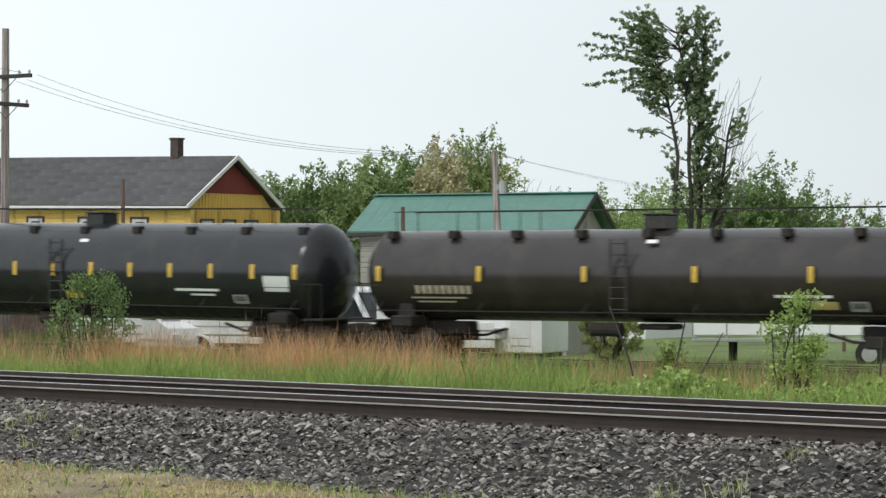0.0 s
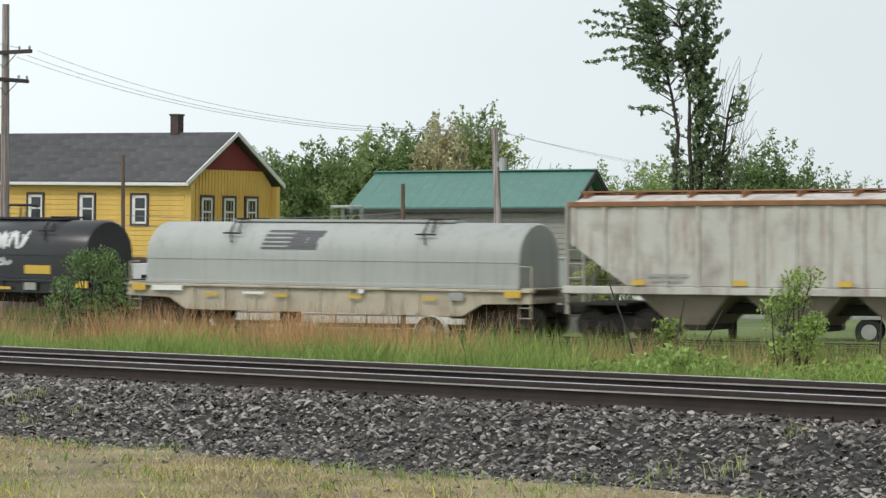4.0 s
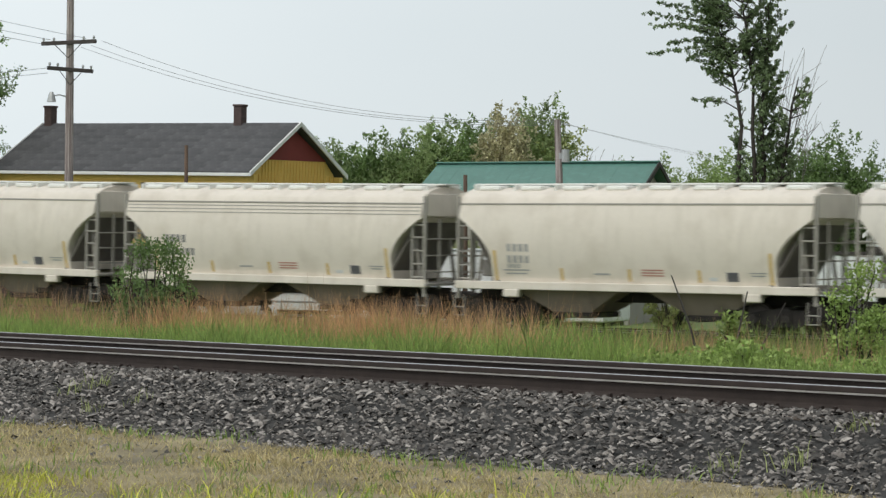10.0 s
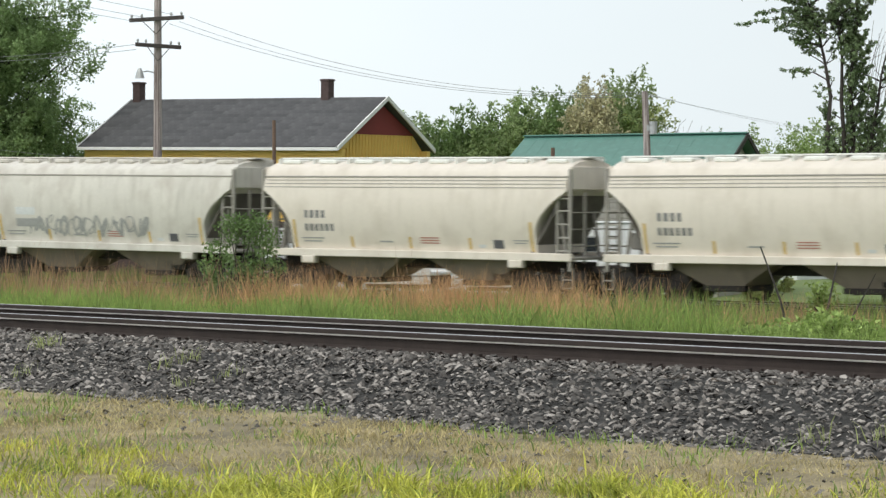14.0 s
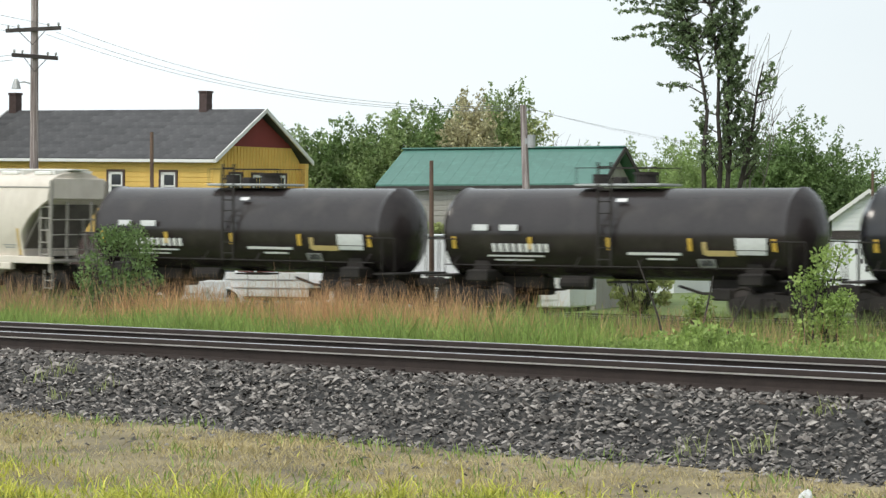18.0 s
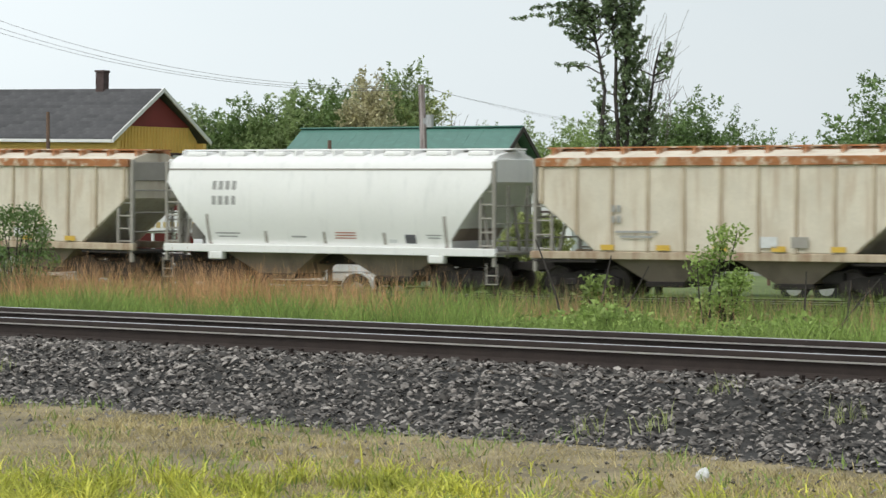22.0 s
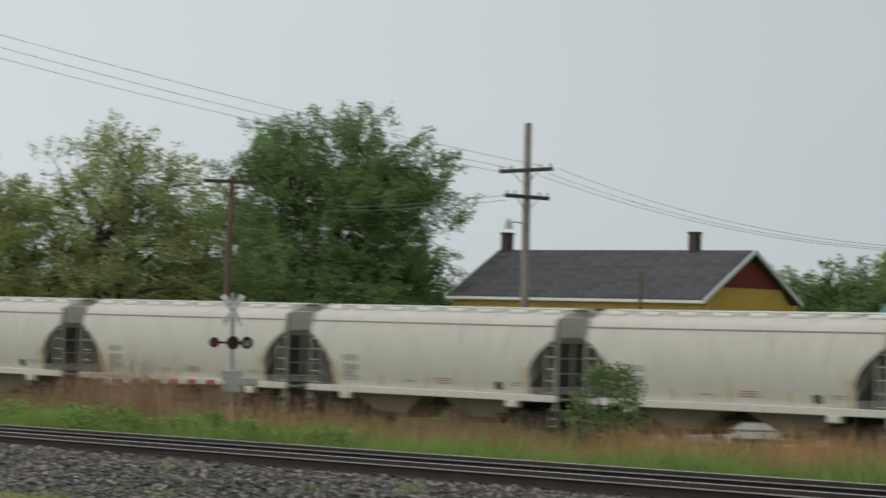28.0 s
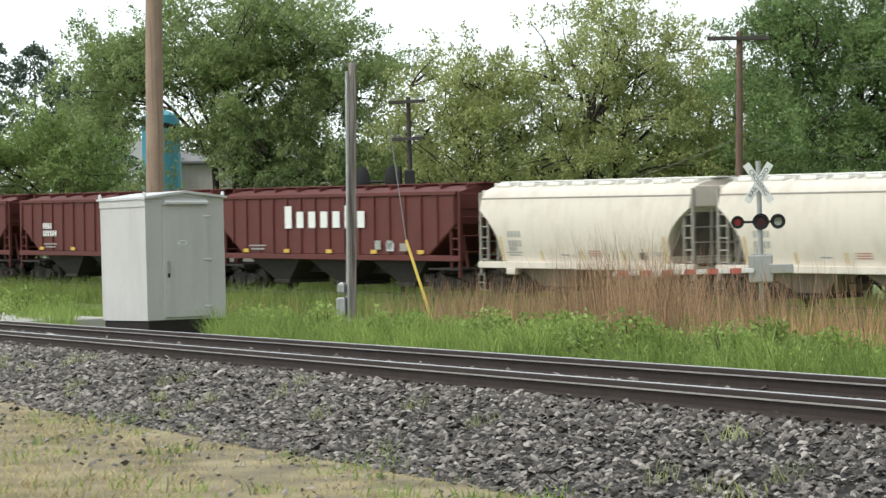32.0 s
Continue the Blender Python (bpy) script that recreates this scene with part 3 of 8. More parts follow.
def stone_field(count, s_lo, s_hi, size_lo, size_hi, u_lo, u_hi, bias=1.0):
    """Angular stones strewn over the bank: arrays of vertices and triangles."""
    base = np.array([(0.35, 0.1, 0.85), (-0.45, -0.1, 0.75), (0.95, 0, 0.1), (0.15, 0.85, 0.15), (-0.9, 0.25, 0.05), (-0.1, -0.9, 0.2)])
    base = base * np.array([1, 1, 1.15]) - np.array([0, 0, 0.1])
    tri = np.array([(0, 2, 3), (0, 3, 1), (1, 3, 4), (1, 4, 5), (1, 5, 0), (0, 5, 2)])
    s = s_lo + (s_hi - s_lo) * rng.random(count) ** bias
    u = rng.uniform(u_lo, u_hi, count)
    d = np.interp(s, [-70, -10], [size_hi, size_lo]) * rng.lognormal(0, 0.27, count) * 0.5
    a = rng.uniform(0, 2 * np.pi, count)
    V = base[None] * (1 + rng.uniform(-0.32, 0.32, (count, 6, 3)))
    V = V * (d[:, None] * rng.uniform([0.95, 0.7, 0.45], [1.55, 1.1, 0.82], (count, 3)))[:, None, :]
    tl = rng.uniform(-0.7, 0.7, count)
    c, sn = np.cos(tl)[:, None], np.sin(tl)[:, None]
    V = np.stack([V[..., 0] * c - V[..., 2] * sn, V[..., 1], V[..., 0] * sn + V[..., 2] * c], -1)
    c, sn = np.cos(a)[:, None], np.sin(a)[:, None]
    V = np.stack([V[..., 0] * c - V[..., 1] * sn, V[..., 0] * sn + V[..., 1] * c, V[..., 2]], -1)
    x, y = u * NP.x + s * NE.x, u * NP.y + s * NE.y
    z = ballast_z(u) + d * rng.uniform(-0.15, 0.5, count)
    V += np.stack([x, y, z], -1)[:, None, :]
    F = (tri[None] + 6 * np.arange(count)[:, None, None]).reshape(-1, 3)
    return V.reshape(-1, 3), F, np.stack([x, y, z], -1)


def ballast_z(u):
    return np.interp(u, [13.35, 13.9, 15.0, 15.45, 17.4, 18.2, 19.6], [0.0, 0.07, 0.31, 0.345, 0.345, 0.31, 0.04])


def build_ballast():
    root = thing("ballast", pose(0, 0, 0), "grey crushed stone ballast sloping from the rails to the verge", "ballast", kind="structure")
    # the bed under the loose stones, near black to paint the shade in their gaps
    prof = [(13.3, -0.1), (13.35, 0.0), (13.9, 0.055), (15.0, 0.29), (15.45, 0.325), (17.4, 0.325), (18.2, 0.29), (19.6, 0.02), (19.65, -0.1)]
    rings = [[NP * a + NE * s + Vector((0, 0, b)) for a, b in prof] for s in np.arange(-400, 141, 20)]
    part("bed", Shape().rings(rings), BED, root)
    V, F, _ = stone_field(76000, -80, -5, 0.041, 0.074, 13.25, 15.58)
    ob = part("loose_stones", bulk("loose_stones", V, F, STONE), None, root)
    ob["kind"] = "stuff"
    V, F, _ = stone_field(9000, -80, -5, 0.05, 0.09, 15.55, 17.4)
    ob = part("stones_between_rails", bulk("stones_between_rails", V, F, STONE), None, root)
    ob["kind"] = "stuff"
    V, F, _ = stone_field(2600, -80, -3, 0.035, 0.07, 11.6, 13.3)
    ob = part("scattered_stones", bulk("scattered_stones", V, F, STONE), None, root)
    ob["kind"] = "stuff"
    shapes = []
    for k in range(8):
        V, F, _ = stone_field(1, -20, -20, 0.045, 0.045, 14, 14)
        V = V - V.mean(0)
        shapes.append(bulk("stone", V, F, STONELOOSE))
    for k in range(290):
        s, u = rng.uniform(-26, -5), rng.uniform(13.3, 15.4)
        c = NP * u + NE * s
        part("stone", shapes[k % 8], None, root, at=pose(c.x, c.y, float(ballast_z(u)) + 0.03, rng.uniform(-30, 30), rng.uniform(-30, 30), rng.uniform(0, 360)))


# ---- plants ----
def blades(u, s, height, width, lean, z0=None, base=None, short=False):
    """Grass blades: each a bent strip drawn to a point; short or far ones are one plain triangle."""
    n = len(u)
    if base is None:
        x, y = u * NP.x + s * NE.x, u * NP.y + s * NE.y
        z = ground_z(x, y) - 0.02 if z0 is None else z0
        base = np.stack([x, y, z], -1)
    a = rng.uniform(0, 2 * np.pi, n)
    side = np.stack([np.cos(a), np.sin(a), np.zeros(n)], -1) * width[:, None] * 0.5
    b = rng.uniform(0, 2 * np.pi, n)
    bend = np.stack([np.cos(b), np.sin(b), np.zeros(n)], -1) * (lean * height)[:, None]
    up = np.zeros((n, 3))
    up[:, 2] = height
    tip = base + up * (1 - 0.25 * np.minimum(lean, 1))[:, None] + bend
    if short:
        return np.stack([base - side, base + side, tip], 1).reshape(-1, 3), np.arange(3 * n).reshape(n, 3)
    mid = base + up * 0.55 + bend * 0.35
    V = np.stack([base - side, base + side, mid + side * 0.8, mid - side * 0.8, tip], 1)
    i = 5 * np.arange(n)[:, None]
    F = np.concatenate([i + np.array([[0, 1, 2]]), i + np.array([[0, 2, 3]]), i + np.array([[3, 2, 4]])], 0)
    return V.reshape(-1, 3), F


def clumped(n, u0, u1, s0, s1, clumps, spread):
    cu, cs = rng.uniform(u0, u1, clumps), rng.uniform(s0, s1, clumps)
    k = rng.integers(0, clumps, n)
    return cu[k] + rng.normal(0, spread, n), cs[k] + rng.normal(0, spread, n)


def stuff(name, V, F, material, label, category):
    ob = new(name, bulk(name, V, F, material))
    return tagged(ob, label, category, kind="stuff")


def seen(u, s):
    """Bearing of places given along and across the near track."""
    x, y = u * NP.x + s * NE.x, u * NP.y + s * NE.y
    return np.degrees(np.arctan2(x, y)), np.hypot(x, y)


def build_grass():
    # short dry grass at the foot of the bank
    n = 70000
    u, s = clumped(n, 9.6, 13.7, -64, -2, 7000, 0.09)
    s = -2 - (np.abs(s + 2) / 62) ** 1.35 * 62
    bare = np.sin(u * 3.1 + 2.0 * np.sin(s * 0.9)) + np.sin(s * 2.3 + u * 1.7) + 0.6 * np.sin(s * 6.1 - u * 4)
    edge = 13.2 + 0.25 * np.sin(s * 1.7) + 0.15 * np.sin(s * 4.3 + 1)
    keep = (rng.random(n) < np.interp(u - edge, [-0.5, 0.0, 0.45], [1, 0.5, 0.05]) * np.interp(bare, [-2.2, -1.2, -0.5], [0.1, 0.55, 1])) & (np.hypot(u, s) > 11.5)
    u, s = u[keep], s[keep]
    V, F = blades(u, s, rng.uniform(0.03, 0.11, len(u)), rng.uniform(0.008, 0.016, len(u)), rng.uniform(0.2, 1.1, len(u)), short=True)
    n = 44000
    u, s = clumped(n, 3.2, 9.8, -32, -8.5, 2600, 0.13)
    W, G = blades(u, s, rng.uniform(0.03, 0.10, n), rng.uniform(0.006, 0.013, n), rng.uniform(0.2, 1.1, n), short=True)
    V, F = np.concatenate([V, W]), np.concatenate([F, G + len(V)])
    n = 74000
    u, s = clumped(n, 10.2, 13.5, -20, -4, 14000, 0.07)
    keep = (u < 13.25 + 0.25 * np.sin(s * 1.7)) & (np.sin(u * 3.1 + 2.0 * np.sin(s * 0.9)) + np.sin(s * 2.3 + u * 1.7) > -1.35)
    u, s = u[keep], s[keep]
    W, G = blades(u, s, rng.uniform(0.02, 0.075, len(u)), rng.uniform(0.007, 0.013, len(u)), rng.uniform(0.3, 1.4, len(u)), short=True)
    V, F = np.concatenate([V, W]), np.concatenate([F, G + len(V)])
    stuff("dry_grass", V, F, G_DRY, "short dry straw-coloured mown grass", "grass")
    # bright young grass, thickest close to the camera
    n = 120000
    u, s = clumped(n, 7.5, 12.6, -18, -2, 1500, 0.065)
    edge = np.interp(s, [-20, -16, -12, -10, -6], [9.2, 9.6, 10.9, 11.8, 12.0]) + 0.3 * np.sin(s * 2.1) * np.sin(s * 0.9 + 1)
    keep = (rng.random(n) < np.interp(u - edge, [-1.25, -0.75, -0.25, 0.5], [1, 0.5, 0.08, 0.008]) * np.interp(np.sin(u * 4.1 + 2.2 * np.sin(s * 1.9)) + np.sin(s * 3.3 - u * 1.3), [-1.1, -0.3], [0.2, 1]) * np.interp(s, [-16, -12.8, -10.5], [0.02, 0.25, 1])) & (np.hypot(u, s) > 11.5)
    u, s = u[keep], s[keep]
    h = rng.uniform(0.06, 0.19, len(u)) * np.interp(u, [9, 12.5], [1.1, 0.8]) * (0.35 + 1.0 * np.modf(np.abs(np.sin(np.floor(u * 7 + 0.4 * np.sin(s * 5)) * 12.99 + np.floor(s * 7 + 0.4 * np.sin(u * 5)) * 78.23)) * 437.58)[0])
    V, F = blades(u, s, h, rng.uniform(0.007, 0.015, len(u)), rng.uniform(0.3, 1.2, len(u)))
    q = rng.random(len(u)) < 0.42
    W, G = blades(u[q], s[q], rng.uniform(0.03, 0.09, q.sum()), rng.uniform(0.006, 0.012, q.sum()), rng.uniform(0.2, 0.9, q.sum()))
    stuff("green_undergrowth", W, G, G_GREEN, "short green grass under the bright tufts", "grass")
    stuff("lime_grass", V, F, G_LIME, "bright yellow-green tufts of young grass", "grass")
    n = 26000
    u, s = clumped(n, 4.0, 13.6, -50, -3, 1100, 0.11)
    V, F = blades(u, s, rng.uniform(0.04, 0.15, n), rng.uniform(0.006, 0.014, n), rng.uniform(0.2, 0.9, n))
    n = 11000
    u, s = clumped(n, 4.0, 10.8, -42, -12, 110, 0.24)
    W, G = blades(u, s, rng.uniform(0.04, 0.15, n), rng.uniform(0.006, 0.013, n), rng.uniform(0.2, 0.9, n))
    stuff("pale_tufts", W, G, G_LIME, "scattered pale yellow-green tufts in the mown verge", "grass")
    stuff("green_tufts", V, F, G_GREEN, "small green tufts scattered in the dry grass", "grass")
    n = 1000
    u, s = clumped(n, 13.5, 15.0, -45, -5, 40, 0.07)
    V, F = blades(u, s, rng.uniform(0.06, 0.2, n), rng.uniform(0.004, 0.010, n), rng.uniform(0.2, 0.9, n), z0=ballast_z(u))
    stuff("ballast_weeds", V, F, L_OLIVE, "thin green weeds growing through the ballast", "weed")
    # weeds behind the near track: green in front, dry stems behind
    n = 140000
    u, s = 18.5 + 4.2 * rng.random(n) ** 1.2, rng.uniform(-90, 2, n)
    az, r = seen(u, s)
    clear = ((az > -28.7) & (az < -26.0) & (u < 20.6)) | ((az < -29.7) & (u < 20.9))
    u, s, az, r = u[~clear], s[~clear], az[~clear], r[~clear]
    n = len(u)
    wave = 0.8 + 0.2 * np.sin(s * 1.3 + 2 * np.sin(s * 0.37)) * np.sin(s * 0.71 + u)
    h = rng.uniform(0.55, 1.08, n) * np.interp(u, [18.5, 19.2], [0.6, 1]) * wave * np.interp(az, [-26, -22, 2.5, 5], [1.0, 0.95, 1.0, 0.82])
    V, F = blades(u, s, h, rng.uniform(0.006, 0.015, n) * np.interp(r, [25, 60], [1, 1.6]), rng.uniform(0.1, 0.7, n))
    stuff("tall_green_grass", V, F, G_GREEN, "tall green grass along the far side of the rails", "grass")
    n = 34000
    u, s = rng.uniform(22, 33, n), rng.uniform(-90, 2, n)
    V, F = blades(u, s, rng.uniform(0.3, 0.7, n), rng.uniform(0.02, 0.04, n), rng.uniform(0.1, 0.5, n), short=True)
    stuff("meadow_grass", V, F, G_DEEP, "deep green meadow grass behind the rails", "grass")
    n = 150000
    u, s = clumped(n, 21.6, 30, -88, 2, 340, 0.42)
    az, r = seen(u, s)
    patch = np.sin(s * 0.83 + 1.7 * np.sin(s * 0.31)) + 0.6 * np.sin(s * 2.1 + u * 0.6) + 0.25
    w = np.interp(az, [-30, -22, -13, -10.5, -8, 0.5, 2.5, 6, 12], [0.0, 0.02, 0.3, 0.65, 1.0, 1.0, 0.35, 0.2, 0.16])
    keep = (rng.random(n) < w * np.interp(patch, [-0.7, 0.5], [0.06, 1])) & (u > 20.6)
    u, s, az, r = u[keep], s[keep], az[keep], r[keep]
    h = rng.uniform(0.45, 1.28, len(u)) * np.interp(u, [20, 23.5], [0.72, 1]) * np.interp(az, [1.5, 4], [1, 0.8]) * (1 + 0.18 * np.sin(s * 0.83 + 1.7 * np.sin(s * 0.31)))
    V, F = blades(u, s, h, rng.uniform(0.005, 0.011, len(u)) * np.interp(r, [25, 60], [1, 1.7]), rng.uniform(0.1, 0.45, len(u)))
    stuff("orange_dry_grass", V, F, G_ORANGE, "tall orange-brown dry grass of last year", "grass")
    n = 40000
    u, s = clumped(n, 21.6, 33, -88, 2, 330, 0.35)
    az, r = seen(u, s)
    w = np.interp(az, [-30, -24.5, -22, -20.5, -18, -16.5, -14, -10, -8, 2, 6, 12], [0.02, 0.05, 0.45, 0.8, 0.75, 0.4, 0.45, 0.5, 0.2, 0.2, 0.3, 0.3])
    keep = (rng.random(n) < w) & (u > 21.5)
    u, s, r = u[keep], s[keep], r[keep]
    V, F = blades(u, s, rng.uniform(0.75, 1.6, len(u)) * np.interp(az[keep], [-24, -20.5, -19, -17, -14, -11, 2, 4], [1.0, 1.25, 1.6, 1.4, 1.1, 1.0, 1.0, 0.8]), rng.uniform(0.005, 0.010, len(u)) * np.interp(r, [25, 60], [1, 1.6]), rng.uniform(0.05, 0.35, len(u)))
    stuff("brown_dry_stems", V, F, G_BROWN, "brown dry weed stems standing above the grass", "weed")
    n = 40000
    v, q = rng.uniform(FAR_DIST + 2.6, FAR_DIST + 6, n), rng.uniform(-150, -15, n)
    x, y = v * FP.x + q * FE.x, v * FP.y + q * FE.y
    h = rng.uniform(0.35, 0.85, n) * np.interp(q, [-60, -54], [1.8, 0.9]) * (0.85 + 0.25 * np.sin(q * 0.9) * np.sin(q * 0.37 + 1))
    V, F = blades(v, q, h, rng.uniform(0.03, 0.06, n), rng.uniform(0.1, 0.6, n), base=np.stack([x, y, ground_z(x, y) - 0.02], -1), short=True)
    stuff("yard_grass", V, F, G_DEEP, "rough grass in the yard behind the train", "grass")
    # low field grass up to the train and beyond
    n = 30000
    u, s = rng.uniform(30, 62, n), rng.uniform(-110, 10, n)
    x, y = u * NP.x + s * NE.x, u * NP.y + s * NE.y
    v = x * FP.x + y * FP.y
    keep = v < 63.5
    u, s = u[keep], s[keep]
    V, F = blades(u, s, rng.uniform(0.25, 0.7, len(u)), rng.uniform(0.025, 0.05, len(u)), rng.uniform(0.1, 0.5, len(u)), short=True)
    n = 42000
    v, q = rng.uniform(FAR_DIST - 4.6, FAR_DIST - 1.9, n), rng.uniform(-150, 20, n)
    x, y = v * FP.x + q * FE.x, v * FP.y + q * FE.y
    b = np.stack([x, y, ground_z(x, y) - 0.02], -1)
    W, G = blades(v, q, rng.uniform(0.6, 1.15, n), rng.uniform(0.02, 0.032, n), rng.uniform(0.1, 0.6, n), base=b, short=True)
    V, F = np.concatenate([V, W]), np.concatenate([F, G + len(V)])
    stuff("field_grass", V, F, G_DEEP, "rough green grass between the two tracks", "grass")


def leaf_cards(centres, radius, per, size, squash=0.8, droop=0.0, folded=True):
    """Small leaves round each centre: folded ones of two triangles, or plain pointed ones."""
    k = len(centres)
    n = k * per
    c = np.repeat(centres, per, 0)
    rad = np.repeat(radius, per)
    off = rng.normal(0, 1, (n, 3))
    off *= (rng.random(n) ** 0.45 / np.linalg.norm(off, axis=1) * rad * 0.95)[:, None]
    off[:, 2] *= squash
    c = c + off
    d = rng.normal(0, 1, (n, 3))
    d[:, 2] -= droop
    d /= np.linalg.norm(d, axis=1)[:, None]
    e = np.cross(d, rng.normal(0, 1, (n, 3)))
    e /= np.linalg.norm(e, axis=1)[:, None]
    nn = np.cross(d, e)
    sz = size * rng.uniform(0.6, 1.35, n)[:, None]
    if not folded:
        V = np.stack([c - d * sz * 0.55 + e * sz * 0.42, c - d * sz * 0.55 - e * sz * 0.42, c + d * sz * 0.75], 1).reshape(-1, 3)
        return V, np.arange(3 * n).reshape(n, 3)
    V = np.stack([c - d * sz * 0.6, c + e * sz * 0.36 + nn * sz * 0.12, c + d * sz * 0.6, c - e * sz * 0.36 + nn * sz * 0.12], 1).reshape(-1, 3)
    i = 4 * np.arange(n)[:, None]
    F = np.concatenate([i + np.array([[0, 1, 2]]), i + np.array([[0, 2, 3]])], 0)
    return V, F


def shoots(C, D, length, radius, per, size):
    """Pointed leaves along short shoots: each from a place C in a direction D."""
    k = len(C)
    t = rng.random((k, per))
    off = rng.normal(0, 1, (k, per, 3)) * (radius * (1.15 - 0.75 * t))[..., None] * 0.6
    c = (C[:, None, :] + D[:, None, :] * ((t - 0.4) * length)[..., None] + off).reshape(-1, 3)
    n = k * per
    d = np.repeat(D, per, 0) * 0.8 + rng.normal(0, 0.75, (n, 3))
    d /= np.linalg.norm(d, axis=1)[:, None]
    e = np.cross(d, rng.normal(0, 1, (n, 3)))
    e /= np.linalg.norm(e, axis=1)[:, None]
    sz = size * rng.uniform(0.6, 1.35, n)[:, None]
    V = np.stack([c - d * sz * 0.55 + e * sz * 0.42, c - d * sz * 0.55 - e * sz * 0.42, c + d * sz * 0.75], 1).reshape(-1, 3)
    return V, np.arange(3 * n).reshape(n, 3)


def limb(shape, p0, p1, r0, r1, bow=0.12, n=5, seg=5):
    p0, p1 = Vector(p0), Vector(p1)
    side = Vector((rng.normal(), rng.normal(), abs(rng.normal()) * 0.6)) * (p1 - p0).length * bow
    pts = [p0.lerp(p1, t) + side * (4 * t * (1 - t)) * 0.5 for t in np.linspace(0, 1, seg)]
    shape.tube(pts, [r0 + (r1 - r0) * t for t in np.linspace(0, 1, seg)], n, False)
    return pts


def tree(name, base, height, blobs, leaf, label, trunk_r=0.3, fork=0.3, clumps=240, per=42, size=0.24, clump_r=0.75, limbs=9, trunks=1, lean=(0, 0),
         bark=None, shell=0.62, group="", fine=1.9, sprays=0, spread=1.0):
    """blobs: (dx, dy, dz, rx, ry, rz) of the crown's lobes, from the base."""
    root = thing(name, Matrix.Translation(base), label, "tree", group)
    wood = Shape()
    tips = []
    vol = np.array([b[3] * b[4] * b[5] for b in blobs]) ** 0.72
    pick = rng.choice(len(blobs), clumps, p=vol / vol.sum())
    d = rng.normal(0, 1, (clumps, 3))
    d /= np.linalg.norm(d, axis=1)[:, None]
    rr = (shell + (1 - shell) * rng.random(clumps)) ** 1.0 * rng.choice([1.0, 0.97, 0.7, 0.45], clumps, p=[0.5, 0.2, 0.2, 0.1])
    B = np.array(blobs)
    C = B[pick, :3] + d * rr[:, None] * B[pick, 3:] * (1 + 0.10 * np.sin(d[:, :1] * 7 + d[:, 2:] * 5))
    S = C[:sprays].copy()
    if sprays:
        j = rng.integers(0, sprays, clumps)
        C = S[j] + np.clip(rng.normal(0, 1, (clumps, 3)), -1.8, 1.8) * np.array([spread, spread, spread * 0.42])
        pick = pick[j]
    stems = []
    for k in range(trunks):
        a = 2 * math.pi * k / max(1, trunks) + 0.6
        foot = Vector((math.cos(a), math.sin(a), 0)) * (0.5 * (trunks > 1))
        top = Vector((lean[0] + rng.normal(0, 0.3) + foot.x * 2.5, lean[1] + foot.y * 2.5, height * 0.72))
        pts = limb(wood, foot + Vector((0, 0, -0.4)), top, trunk_r, trunk_r * 0.35, 0.05, 8, 8)
        stems.append(pts)
    ends = S[:limbs] if sprays else C[rng.choice(clumps, min(clumps, limbs * 3), replace=False)]
    forks = []
    for i in range(len(ends)):
        e = Vector(ends[i])
        pts = stems[i % len(stems)]
        f = max(fork, min(0.92, e.z / (height * 0.72) - 0.25))
        p = pts[min(len(pts) - 2, max(1, int(f * (len(pts) - 1))))]
        q = limb(wood, p, p.lerp(e, 0.93), trunk_r * rng.uniform(0.22, 0.5), 0.02, 0.16, 5, 5)
        forks += q[1:]
        for j in range(3):
            m = q[2 + j % 3]
            t = m + Vector((rng.normal(), rng.normal(), rng.normal() + 0.4)) * 0.45
            limb(wood, m, t, 0.03, 0.008, 0.1, 4, 3)
    for e in S[limbs:]:
        e = Vector(e)
        p = min(forks, key=lambda f: (f - e).length + 1.5 * max(0.0, f.z - e.z + 0.3))
        limb(wood, p, e, min(0.07, 0.02 + 0.014 * (e - p).length), 0.012, 0.12, 4, 4)
    part("trunk", wood, bark or BARK, root, smooth=60)
    D = (C - B[pick, :3]) / B[pick, 3:] + np.array([0, 0, 0.25]) + rng.normal(0, 0.4, (clumps, 3))
    D /= np.linalg.norm(D, axis=1)[:, None]
    V, F = shoots(C, D, clump_r * 2.1, clump_r * 0.62, int(per * fine), size * 0.72)
    part("crown", bulk("crown", V, F, leaf), None, root)
    return root


def spruce(base, height, width):
    """A dark conical spruce: tiers of drooping boughs round a straight trunk."""
    root = thing("spruce_tree", Matrix.Translation(base), "dark pointed spruce tree behind the yard", "tree", "spruces")
    part("trunk", Shape().tube([(0, 0, -0.4), (0, 0, height * 0.97)], [0.2, 0.02], 7, False), BARK, root, smooth=60)
    n = 420
    t = rng.random(n) ** 0.9
    a = rng.uniform(0, 2 * np.pi, n)
    tier = 0.75 + 0.25 * np.cos(t * 34)
    r = 2.0 * width * (1 - t) ** 0.72 * tier * np.sqrt(rng.random(n) * 0.8 + 0.2) + 0.08
    C = np.stack([np.cos(a) * r, np.sin(a) * r, height * (0.2 + 0.79 * t)], -1)
    D = np.stack([np.cos(a), np.sin(a), np.full(n, -0.15)], -1)
    V, F = shoots(C, D, 0.8, 0.22, 26, 0.17)
    part("crown", bulk("crown", V, F, L_SPRUCE), None, root)
    return root


